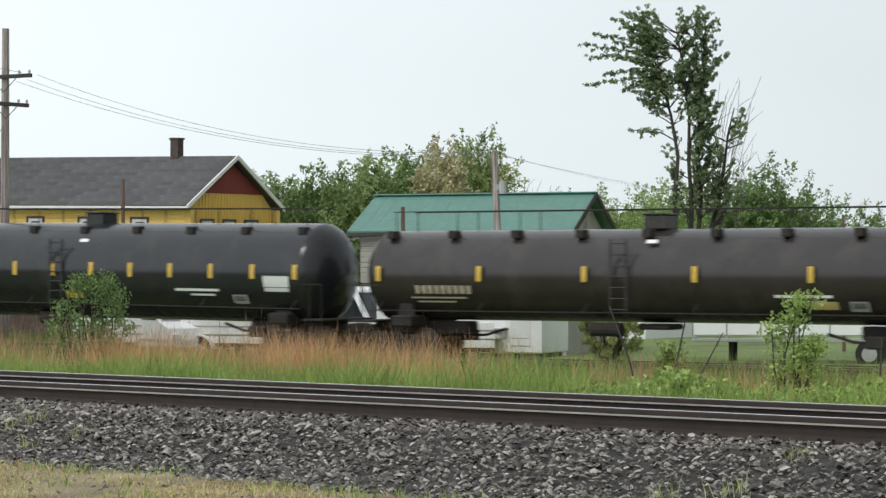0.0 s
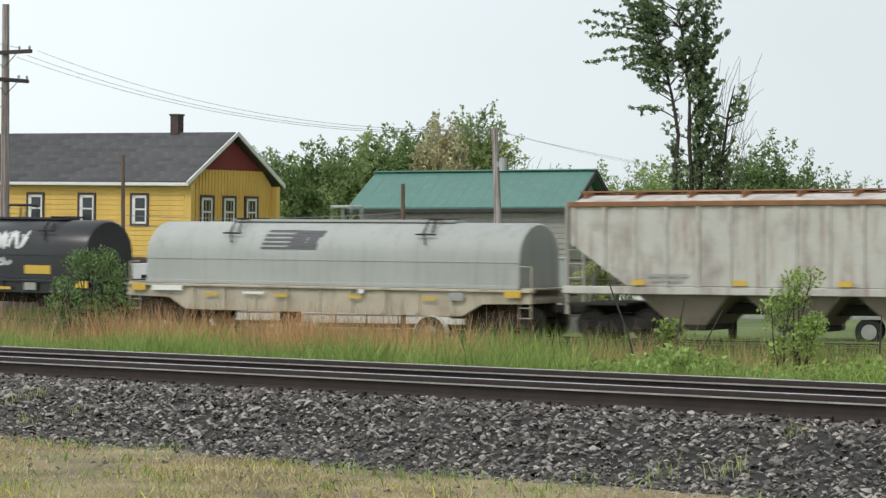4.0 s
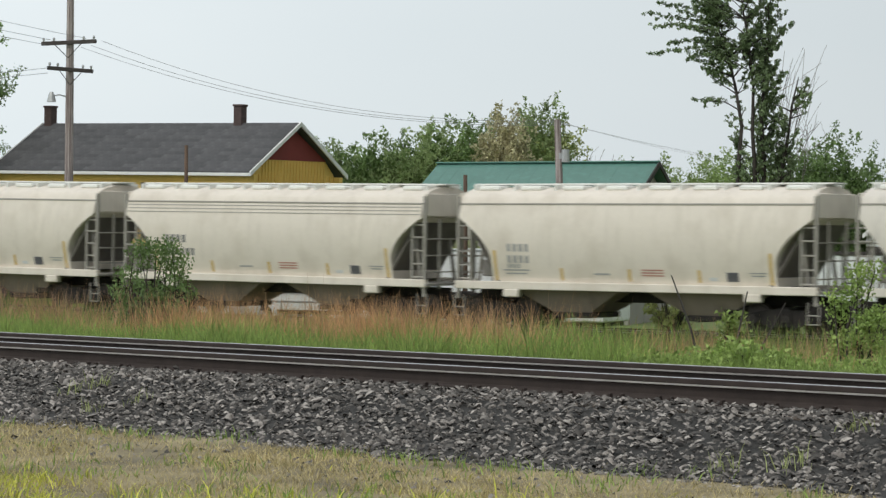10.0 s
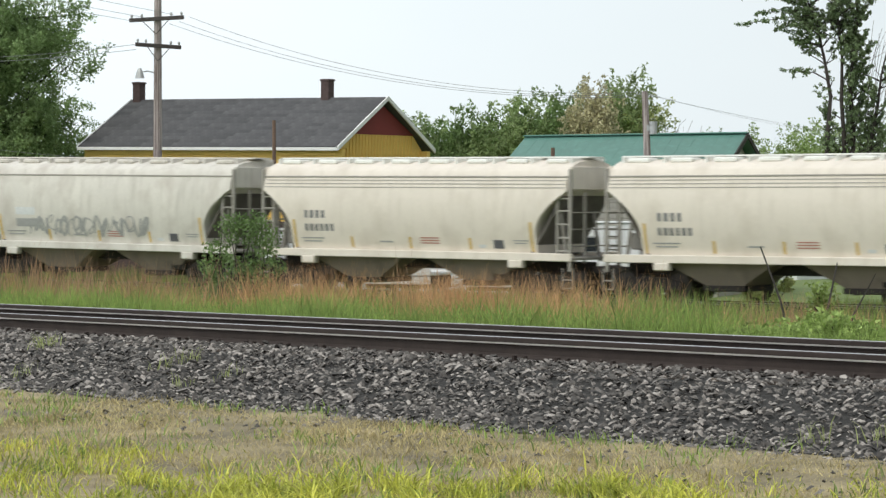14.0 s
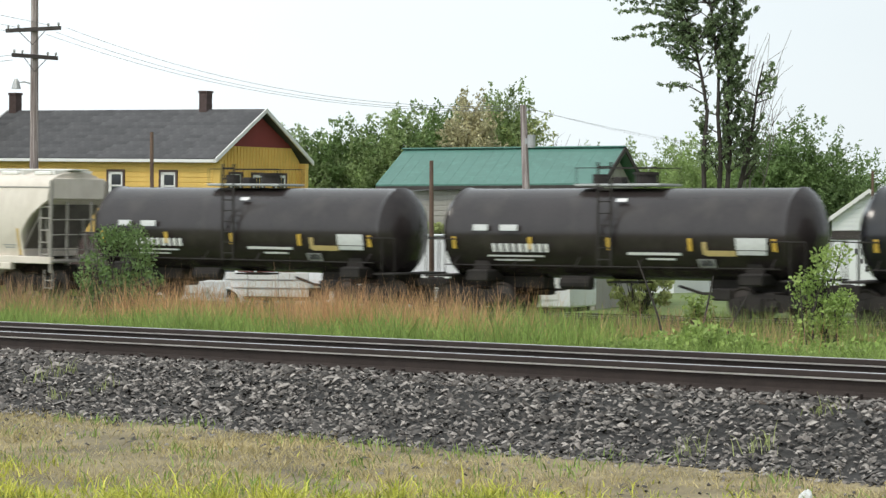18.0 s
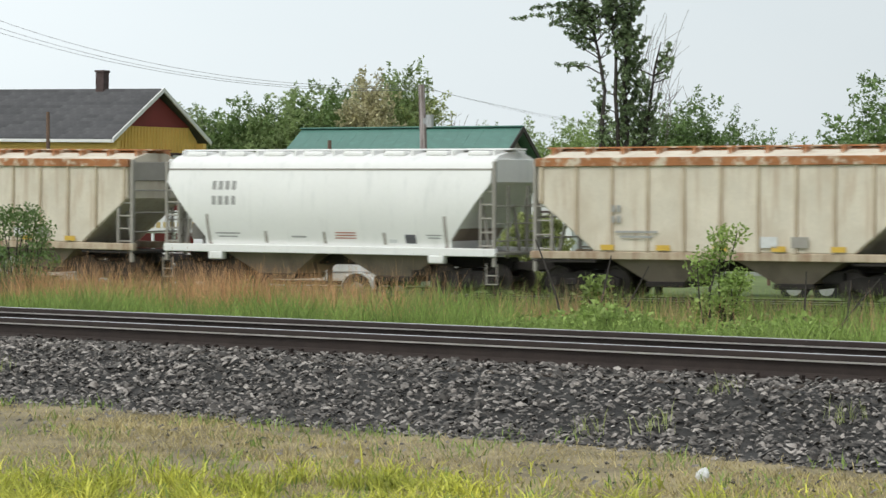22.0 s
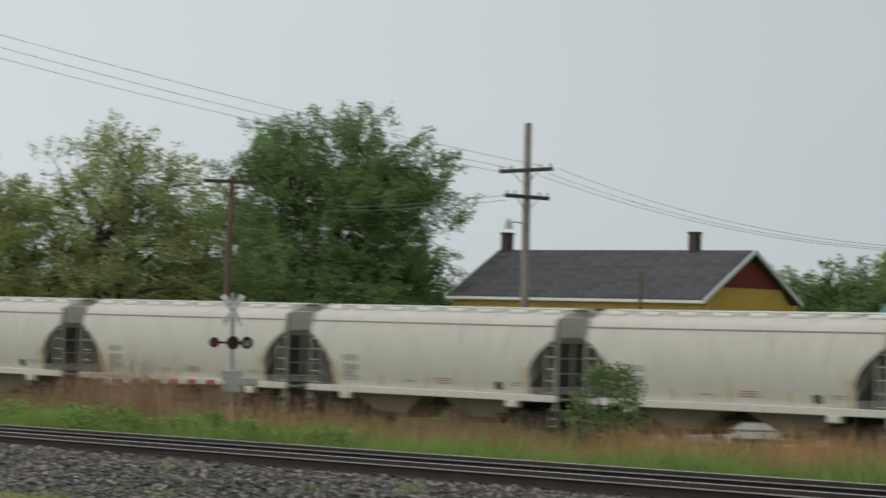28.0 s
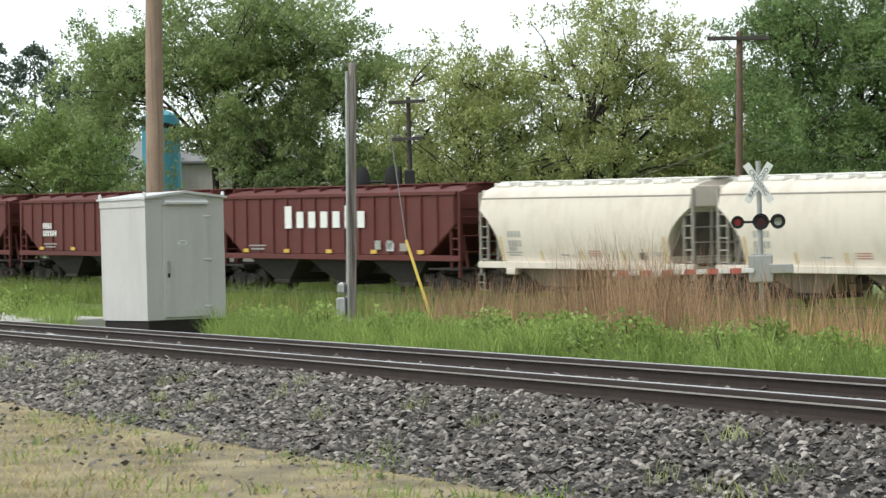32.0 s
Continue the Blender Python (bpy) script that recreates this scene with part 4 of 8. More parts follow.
def bush(name, base, height, width, leaf, label, clumps=46, per=34, size=0.10):
    root = thing(name, Matrix.Translation(base), label, "shrub", "shrubs by the track")
    a = rng.uniform(0, 2 * np.pi, clumps)
    zz = height * (0.15 + 0.85 * rng.random(clumps) ** 0.8)
    prof = [0.35, 0.8, 1.0, 0.5] if height > 1.5 else [0.75, 1.0, 0.75, 0.25]
    rad = width * 0.5 * np.sqrt(rng.random(clumps)) * np.interp(zz / height, [0, 0.35, 0.75, 1], prof)
    C = np.stack([np.cos(a) * rad, np.sin(a) * rad, zz], -1)
    wood = Shape()
    for k, c in enumerate(C[::2]):
        limb(wood, (c[0] * 0.08, c[1] * 0.08, -0.1), Vector(c), 0.018, 0.006, 0.1, 4, 4)
        if height > 1.5:
            part("stem", wood, BARK, root)
            wood = Shape()
    if wood.v:
        part("stem_tuft", wood, BARK, root)["kind"] = "stuff"
    V, F = leaf_cards(C, np.full(clumps, 0.2), per, size, 0.8, 0.2, folded=height > 1.5)
    part("leaves", bulk("leaves", V, F, leaf), None, root)
    return root


def bare_tree(name, base, height, spread, label, n=26, r=0.09, bark=None, lean=0.2, twig=0.02):
    root = thing(name, Matrix.Translation(base), label, "tree")
    wood = Shape()
    pts = limb(wood, (0, 0, -0.4), (0.3, 0, height * 0.55), r, r * 0.6, 0.05, 6, 6)
    for k in range(n):
        p = pts[2 + k % 4]
        e = Vector((rng.normal(lean, 0.5 if lean < 0.5 else 0.3) * spread, rng.normal(0, 0.4) * spread, height * rng.uniform(0.62, 1.0)))
        q = limb(wood, p, e, r * 0.35, twig * 0.6, 0.12, 4, 5)
        for j in range(3):
            m = q[1 + j]
            limb(wood, m, m + Vector((rng.normal(0, 0.4), rng.normal(0, 0.4), rng.uniform(0.3, 1.1))), twig, 0.006, 0.1, 3, 3)
    part("bare_crown", wood, bark or TWIG, root)
    return root


# ---- railway cars (x along the train, y away from the camera, z up from the rails) ----
def axle_set():
    w = Shape()
    n = 22
    for side in (-1, 1):
        prof = [(0.10, 0.02), (0.10, 0.10), (0.38, 0.06), (0.42, 0.10), (0.457, 0.10), (0.457, 0.0), (0.475, -0.03), (0.40, -0.03), (0.36, 0.0), (0.10, -0.02)]
        rings = []
        for q in range(n):
            a = 2 * math.pi * q / n
            rings.append([(math.cos(a) * r, side * (0.72 + y), 0.457 + math.sin(a) * r) for r, y in prof])
        rings.append(rings[0])
        w.rings(rings, True, False)
    w.tube([(0, -1.02, 0.457), (0, 1.02, 0.457)], 0.085, 10)
    return w.mesh("wheelset", WHEELM, 35)


def truck_frame():
    s = Shape()
    for y in (-1.0, 1.0):
        out = [(-1.12, 0.36), (-0.72, 0.36), (-0.42, 0.22), (0.42, 0.22), (0.72, 0.36), (1.12, 0.36), (1.16, 0.56), (0.92, 0.64), (0.5, 0.72), (-0.5, 0.72), (-0.92, 0.64), (-1.16, 0.56)]
        s.prism(out, "y", y - 0.09, y + 0.09)
        for x in (-0.89, 0.89):
            s.tube([(x, y - 0.17, 0.457), (x, y + 0.17, 0.457)], 0.14, 12)
        for x in (-0.18, 0.0, 0.18):
            s.tube([(x, y - 0.13, 0.26), (x, y - 0.13, 0.62)], 0.075, 8)
    s.box(-0.22, 0.22, -1.1, 1.1, 0.5, 0.78, 0.04)
    return s.mesh("truck", UNDER, 40)


WHEELSET, TRUCK = axle_set(), truck_frame()


def running_gear(root, half, inset):
    for x in (-half + inset, half - inset):
        t = part("truck", TRUCK, None, root, at=(x, 0, 0))
        for a in (-0.89, 0.89):
            part("wheelset", WHEELSET, None, t, at=(a, 0, 0))
    for sgn in (-1, 1):
        c = Shape().box(0.0, 0.62, -0.12, 0.12, 0.74, 0.98, 0.03)
        c.box(0.5, 0.78, -0.16, 0.10, 0.70, 1.02, 0.05)
        c.box(-0.5, 0.02, -0.28, 0.28, 0.68, 1.06, 0.03)
        part("coupler", c, UNDER, root, at=pose(sgn * (half - 0.74), 0, 0, 0, 0, 0 if sgn > 0 else 180))
        rg = Shape()
        rg.tube([(-1.7, -0.55, 0.62), (-3.4, -0.5, 0.70), (-4.2, -0.35, 0.9)], 0.045, 6)
        rg.box(-2.9, -2.3, -0.95, -0.5, 0.52, 0.86, 0.04)
        rg.box(-1.05, -0.75, -1.2, 1.2, 0.36, 0.56, 0.03)
        part("brake_rigging", rg, UNDER, root, at=pose(sgn * (half - 0.74), 0, 0, 0, 0, 0 if sgn > 0 else 180))
        h = Shape()
        h.tube([(0, 0.3, 0.85), (0.1, 0.3, 0.55), (0.3, 0.25, 0.42), (0.5, 0.1, 0.5)], 0.025, 6)
        part("brake_hose", h, UNDER, root, at=pose(sgn * (half - 0.72), 0, 0, 0, 0, 0 if sgn > 0 else 180))


def ladder(height, rungs, width=0.42, r=0.022):
    s = Shape()
    for x in (-width / 2, width / 2):
        s.box(x - 0.03, x + 0.03, -0.02, 0.02, 0, height, 0.006)
    for k in range(rungs):
        z = height * (k + 0.6) / rungs
        s.tube([(-width / 2, 0, z), (width / 2, 0, z)], r, 6)
    return s


def marks(root, y_of, items):
    """Flat painted or plated marks on the side next to the camera: name, x, z, width, height, material."""
    for name, x, z, w, h, m in items:
        rings = []
        for k in range(2 if h < 0.15 else 6):
            q = z - h / 2 + h * k / (1 if h < 0.15 else 5)
            y = -y_of(q) - 0.004
            rings.append([(x - w / 2, y, q), (x + w / 2, y, q), (x + w / 2, y - 0.006, q), (x - w / 2, y - 0.006, q)])
        s = Shape().rings(rings)
        part(name, s, m, root)


def glyphs(x, z, n, size, m, gap=0.35, name="lettering"):
    """A row of plain bars as wide as n letters."""
    return [(name, x + (k + 0.5) * size, z, size * (1 - gap) * (0.86, 1.0, 0.92)[k % 3], size * 1.12, m) for k in range(n)]


def round_hopper(length, paint, label, letters=(), roof=None, refl=HOPPERYELLOW, hatch=8, sidemarks=(), tag=None, seams=0):
    """A short covered hopper with bulged sides, sloped ends under a roof walk, two bays."""
    root = thing("covered_hopper_car", pose(0, 0, 0), label, "railway car", "cars of the freight train")
    half = length / 2
    plain = paint is WHITE or hatch > 8                              # straight sloped ends; the others curve down to the sill
    top_x, low_x = half - 0.70, half - (2.05 if plain else 1.80)     # ends of the side sheets above and below
    zs, ze, zt = 1.36, 3.66, 4.14

    def y_of(z):
        t = max(0.0, min(1.0, (z - zs) / (ze - zs)))
        return 1.22 + 0.36 * math.sin(math.pi * (0.10 + 0.70 * t))

    ks = (1.0, 0.78, 0.58, 0.42, 0.28, 0.17, 0.09, 0.03, 0.005)
    xs = [-(low_x + (top_x - low_x) * k) for k in ks] + [-low_x + 0.01, -low_x / 2, 0, low_x / 2, low_x - 0.01]
    xs += [-x for x in reversed(xs[:9])]
    rings = []
    for x in xs:
        a = abs(x)
        k = 0 if a <= low_x else (a - low_x) / (top_x - low_x)
        zb = zs if k < 0.001 else zs + (0.25 + 1.66 * min(k, 1) if plain else 1.88 * (0.33 + 0.67 * min(k, 1) ** 0.55))
        side = [zb + (ze - zb) * j / 8 for j in range(9)]
        ring = [(x, -y_of(z), z) for z in side]
        ring += [(x, -y_of(ze) * math.cos(q) * 1.0, ze + 0.05 + (zt - ze) * math.sin(q)) for q in [math.pi / 12 * j for j in range(1, 12)]]
        ring += [(x, y_of(z), z) for z in reversed(side)]
        rings.append(ring)
    part("body", Shape().rings(rings), paint, root, smooth=38)
    seam = Shape()
    for sg in (-1, 1):
        seam.box(-top_x, top_x, sg * y_of(ze) - 0.022, sg * y_of(ze) + 0.022, ze - 0.02, ze + 0.035, 0.008)
    part("eave_rail", seam, CAGE, root)
    rf = Shape()
    rf.box(-half + 0.55, half - 0.55, -0.42, 0.42, zt + 0.10, zt + 0.15, 0.01)
    part("roof_walk", rf, roof or ROOFWHITE, root)
    wb = Shape().box(-0.04, 0.04, -0.95, 0.95, zt - 0.12, zt + 0.10, 0.01).mesh("walk_bracket", roof or ROOFWHITE)
    for x in np.linspace(-half + 0.9, half - 0.9, 9):
        part("walk_bracket", wb, None, root, at=(x, 0, 0))
    hm = Shape().box(-0.36, 0.36, -0.34, 0.34, 0, 0.16, 0.05).mesh("hatch", roof or ROOFWHITE)
    for k in range(hatch):
        part("hatch", hm, None, root, at=((k - (hatch - 1) / 2) * (2 * top_x - 1.4) / (hatch - 1), -0.62, zt - 0.08))
    for sg in (-1, 1):
        sill = Shape().box(-half + 0.55, half - 0.55, sg * 1.42 - 0.09, sg * 1.42 + 0.09, 1.14, 1.38, 0.02)
        for e in (-1, 1):
            sill.box(e * (half - 2.5) - 0.25, e * (half - 2.5) + 0.25, sg * 1.42 - 0.11, sg * 1.42 + 0.11, 0.92, 1.16, 0.03)
        part("side_sill", sill, paint, root)
    # bays
    for x in (-low_x * 0.48, low_x * 0.48):
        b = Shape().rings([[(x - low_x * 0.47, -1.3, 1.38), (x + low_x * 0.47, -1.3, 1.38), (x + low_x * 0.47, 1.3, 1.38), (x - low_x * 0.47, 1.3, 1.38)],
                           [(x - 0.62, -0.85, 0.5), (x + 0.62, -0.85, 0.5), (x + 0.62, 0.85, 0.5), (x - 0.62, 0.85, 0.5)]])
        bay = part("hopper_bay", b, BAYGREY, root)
        g = Shape().box(x - 0.66, x + 0.66, -0.9, 0.9, 0.33, 0.5, 0.03)
        g.tube([(x - 0.3, -0.9, 0.35), (x - 0.3, 0.9, 0.35)], 0.05, 8)
        part("outlet_gate", g, UNDER, bay)
    cs = Shape().box(-half + 0.7, half - 0.7, -0.3, 0.3, 0.8, 1.1, 0.02)
    part("centre_sill", cs, UNDER, root)
    for e in (-1, 1):
        # end wall under the roof, platform and slope sheet braces
        w = Shape().box(e * (half - 0.66) - 0.05, e * (half - 0.66) + 0.05, -1.32, 1.32, 3.28, 3.98, 0.02)
        part("end_panel", w, paint, root)
        pf = Shape().box(min(e * low_x, e * (half - 0.5)), max(e * low_x, e * (half - 0.5)), -1.5, 1.5, 1.18, 1.26, 0.01)
        part("end_platform", pf, CAGE, root)
        # coloured darker than the body to paint in the shade of the end opening
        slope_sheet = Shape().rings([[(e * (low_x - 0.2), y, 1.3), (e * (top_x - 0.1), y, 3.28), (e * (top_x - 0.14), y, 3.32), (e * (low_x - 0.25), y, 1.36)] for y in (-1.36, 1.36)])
        part("slope_sheet", slope_sheet, BAYGREY if plain else SLOPESHADE, root, "slope sheet coloured dark for the shade under the car's end")
        cg = Shape()
        for y in (-1.42, 1.42):
            cg.box(e * (half - 0.62) - 0.04, e * (half - 0.62) + 0.04, y - 0.05, y + 0.05, 0.85, 3.9, 0.01)
            cg.box(e * (half - 1.06) - 0.03, e * (half - 1.06) + 0.03, y - 0.04, y + 0.04, 1.2, 3.05, 0.01)
            for z in (1.45, 1.85, 2.25, 2.65, 3.02):
                cg.tube([(e * (half - 0.62), y, z), (e * (half - 1.06), y, z)], 0.028, 6)
        for y in (-0.62, 0.62):
            cg.box(e * (half - 0.60) - 0.03, e * (half - 0.60) + 0.03, y - 0.04, y + 0.04, 1.08, 3.2, 0.01)
        for z in (1.6, 2.1, 2.6):
            cg.tube([(e * (half - 0.58), -1.4, z), (e * (half - 0.58), 1.4, z)], 0.022, 6)
        cg.tube([(e * (half - 1.0), -0.95, 1.1), (e * (half - 1.3), -0.95, 3.0)], 0.06, 8)
        cg.tube([(e * (half - 1.0), 0.95, 1.1), (e * (half - 1.3), 0.95, 3.0)], 0.06, 8)
        part("end_cage", cg, CAGE, root)
        st = Shape()
        for z in (0.35, 0.6):
            st.tube([(e * (half - 0.85), -1.46, z), (e * (half - 0.5), -1.46, z)], 0.02, 6)
        for x in (half - 0.85, half - 0.5):
            st.tube([(e * x, -1.46, 0.33), (e * x, -1.46, 0.95)], 0.02, 6)
        part("step", st, CAGE, root)
    bp = Shape().box(-half + 0.9, -half + 1.35, -0.5, 0.2, 1.5, 2.0, 0.04)
    bp.tube([(-half + 1.5, 0.5, 1.4), (-half + 2.2, 0.5, 1.4)], 0.2, 10)
    part("brake_gear", bp, CAGE, root)
    running_gear(root, half, 1.75)
    items = []
    for x in np.linspace(-low_x + 0.15, low_x - 0.15, 5):
        items.append(("reflector", x, 1.62 if abs(x) < low_x - 0.3 else 1.85, 0.10, 0.36 if abs(x) < low_x - 0.3 else 0.9, refl))
    items += [("placard", low_x - 1.35, 1.62, 0.36, 0.26, INKDARK), ("placard", low_x - 1.95, 1.55, 0.26, 0.10, PLACARD)]
    items += [("stencil", -low_x + 0.85, 1.72, 0.9, 0.04, INKGREY), ("stencil", -low_x + 0.85, 1.62, 0.7, 0.04, INKGREY), ("stencil", 0.75, 1.78, 0.7, 0.035, INKRED), ("stencil", 0.75, 1.70, 0.7, 0.035, INKRED),
              ("stencil", 0.75, 1.62, 0.7, 0.035, INKRED), ("stencil", low_x - 0.55, 1.74, 0.5, 0.035, INKGREY), ("stencil", low_x - 0.55, 1.66, 0.4, 0.035, INKGREY), ("stencil", -0.9, 1.64, 0.5, 0.05, INKGREY)]
    for n, z, size, m in letters:
        items += glyphs(-half + 2.35, z, n, size, m)
    items += list(sidemarks)
    items += [("seam", 0, 3.56 - 0.11 * k, 2 * top_x - 0.1, 0.025, CAGE) for k in range(seams)]
    marks(root, y_of, items)
    if tag:
        spray(root, half, y_of, tag[0], 1.95, tag[1], 0.7, INKGREY, 18)
    return root


def ribbed_hopper(length, paint, label, ribs=14, bays=3, roof=None, letters=(), refl=YELLOW, rib_paint=None, big=(), sidemarks=(), zt=3.95, zs=1.55, rib_w=0.045, sill=None, chord=0.12):
    """A long covered hopper with flat sides, upright posts, diagonal ends."""
    root = thing("ribbed_hopper_car", pose(0, 0, 0), label, "railway car", "cars of the freight train")
    half = length / 2
    top_x, low_x = half - 0.75, half - 2.55
    w = 1.52
    sides = Shape()
    out = [(-top_x, zt), (-top_x, 2.75), (-low_x, zs), (low_x, zs), (top_x, 2.75), (top_x, zt)]
    rings = []
    for x, zb in ((-top_x, 2.75), (-low_x, zs), (low_x, zs), (top_x, 2.75)):
        rings.append([(x, -w + 0.04, zb), (x, -w, zb + 0.05), (x, -w, zt - 0.05), (x, -w + 0.16, zt), (x, -0.5, zt + 0.22), (x, 0.5, zt + 0.22), (x, w - 0.16, zt), (x, w, zt - 0.05), (x, w, zb + 0.05), (x, w - 0.04, zb)])
    sides.rings(rings)
    part("body", sides, paint, root)
    rib = {}
    for k in range(ribs):
        x = -top_x + 0.12 + (2 * top_x - 0.24) * k / (ribs - 1)
        zb = zs if abs(x) <= low_x else zs + (abs(x) - low_x) / (top_x - low_x) * (2.75 - zs)
        key = round(zb, 3)
        if key not in rib:
            rib[key] = Shape().box(-rib_w, rib_w, -0.06, 0.06, zb + 0.02, zt - 0.06, 0.012).mesh("side_post", rib_paint or paint)
        for y in (-w, w):
            part("side_post", rib[key], None, root, at=(x, y, 0))
    for sg in (-1, 1):
        edge = Shape().box(-top_x - 0.05, top_x + 0.05, sg * w - 0.08, sg * w + 0.08, zt - chord, zt + 0.03, 0.015)
        part("top_chord", edge, roof or paint, root)
        edge = Shape().box(-half + 0.5, half - 0.5, sg * 1.46 - 0.09, sg * 1.46 + 0.09, zs - 0.2, zs + 0.02, 0.02)
        part("side_sill", edge, sill or paint, root)
    rf = Shape().box(-half + 0.5, half - 0.5, -0.45, 0.45, zt + 0.30, zt + 0.35, 0.01)
    rf.box(-top_x + 0.3, top_x - 0.3, -0.38, 0.38, zt + 0.12, zt + 0.27, 0.03)
    part("roof_walk", rf, roof or paint, root)
    wb = Shape().box(-0.05, 0.05, -0.9, 0.9, zt + 0.02, zt + 0.30, 0.01).mesh("walk_bracket", roof or paint)
    for x in np.linspace(-half + 0.9, half - 0.9, 11):
        part("walk_bracket", wb, None, root, at=(x, 0, 0))
    pitch = 2 * low_x / bays
    for k in range(bays):
        x = -low_x + pitch * (k + 0.5)
        a = pitch * 0.49
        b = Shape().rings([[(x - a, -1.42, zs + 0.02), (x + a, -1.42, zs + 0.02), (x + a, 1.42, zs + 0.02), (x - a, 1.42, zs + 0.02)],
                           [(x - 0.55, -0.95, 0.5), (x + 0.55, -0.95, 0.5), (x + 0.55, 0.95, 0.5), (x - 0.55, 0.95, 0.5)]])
        # oxide and grey cars: near-black bays, the shade underneath painted into them
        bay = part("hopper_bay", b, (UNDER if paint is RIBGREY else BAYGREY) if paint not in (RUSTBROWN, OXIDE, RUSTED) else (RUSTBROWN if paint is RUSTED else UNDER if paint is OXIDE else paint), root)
        part("outlet_gate", Shape().box(x - 0.58, x + 0.58, -1.0, 1.0, 0.34, 0.5, 0.03), UNDER, bay)
    part("centre_sill", Shape().box(-half + 0.7, half - 0.7, -0.3, 0.3, 0.8, 1.1, 0.02), UNDER, root)
    for e in (-1, 1):
        part("end_platform", Shape().box(min(e * low_x, e * (half - 0.5)), max(e * low_x, e * (half - 0.5)), -1.5, 1.5, 1.02, 1.10, 0.01), UNDER if paint is not RIBGREY else CAGE, root)
        cg = Shape()
        for y in (-1.44, 1.44):
            cg.box(e * (half - 0.62) - 0.05, e * (half - 0.62) + 0.05, y - 0.06, y + 0.06, 0.75, zt, 0.01)
            cg.box(e * (half - 1.15) - 0.035, e * (half - 1.15) + 0.035, y - 0.05, y + 0.05, 1.05, 2.75, 0.01)
            for z in (1.4, 1.8, 2.2, 2.6):
                cg.tube([(e * (half - 0.62), y, z), (e * (half - 1.15), y, z)], 0.028, 6)
        for z in (1.7, 2.3, 3.0):
            cg.tube([(e * (half - 0.6), -1.4, z), (e * (half - 0.6), 1.4, z)], 0.03, 6)
        cg.box(e * (half - 0.72) - 0.04, e * (half - 0.72) + 0.04, -1.4, 1.4, 3.3, zt - 0.05, 0.02)
        cg.tube([(e * (half - 1.0), -0.8, 1.1), (e * (half - 1.5), -0.8, 3.1)], 0.06, 8)
        part("end_cage", cg, paint if paint not in (TAN, RUSTWHITE, RUSTMAUVE) else CAGE, root)
    running_gear(root, half, 1.95)
    items = []
    for x in np.linspace(-low_x + 0.4, low_x - 0.4, 5):
        items.append(("reflector", x, zs + 0.14, 0.42, 0.15, refl))
    for x, m in ((low_x - 2.4, PLACARD), (low_x - 1.5, CAGE)):
        items.append(("placard", x, zs + 0.32, 0.5, 0.3, m))
    items += [("stencil", -low_x + 1.3, 1.9, 1.3, 0.06, INKGREY), ("stencil", -low_x + 1.3, 1.76, 1.0, 0.06, INKGREY)]
    for n, z, size, m in letters:
        items += glyphs(-low_x + 0.5, z, n, size, m)
    items += list(sidemarks)
    marks(root, lambda z: w + 0.062, items)
    return root


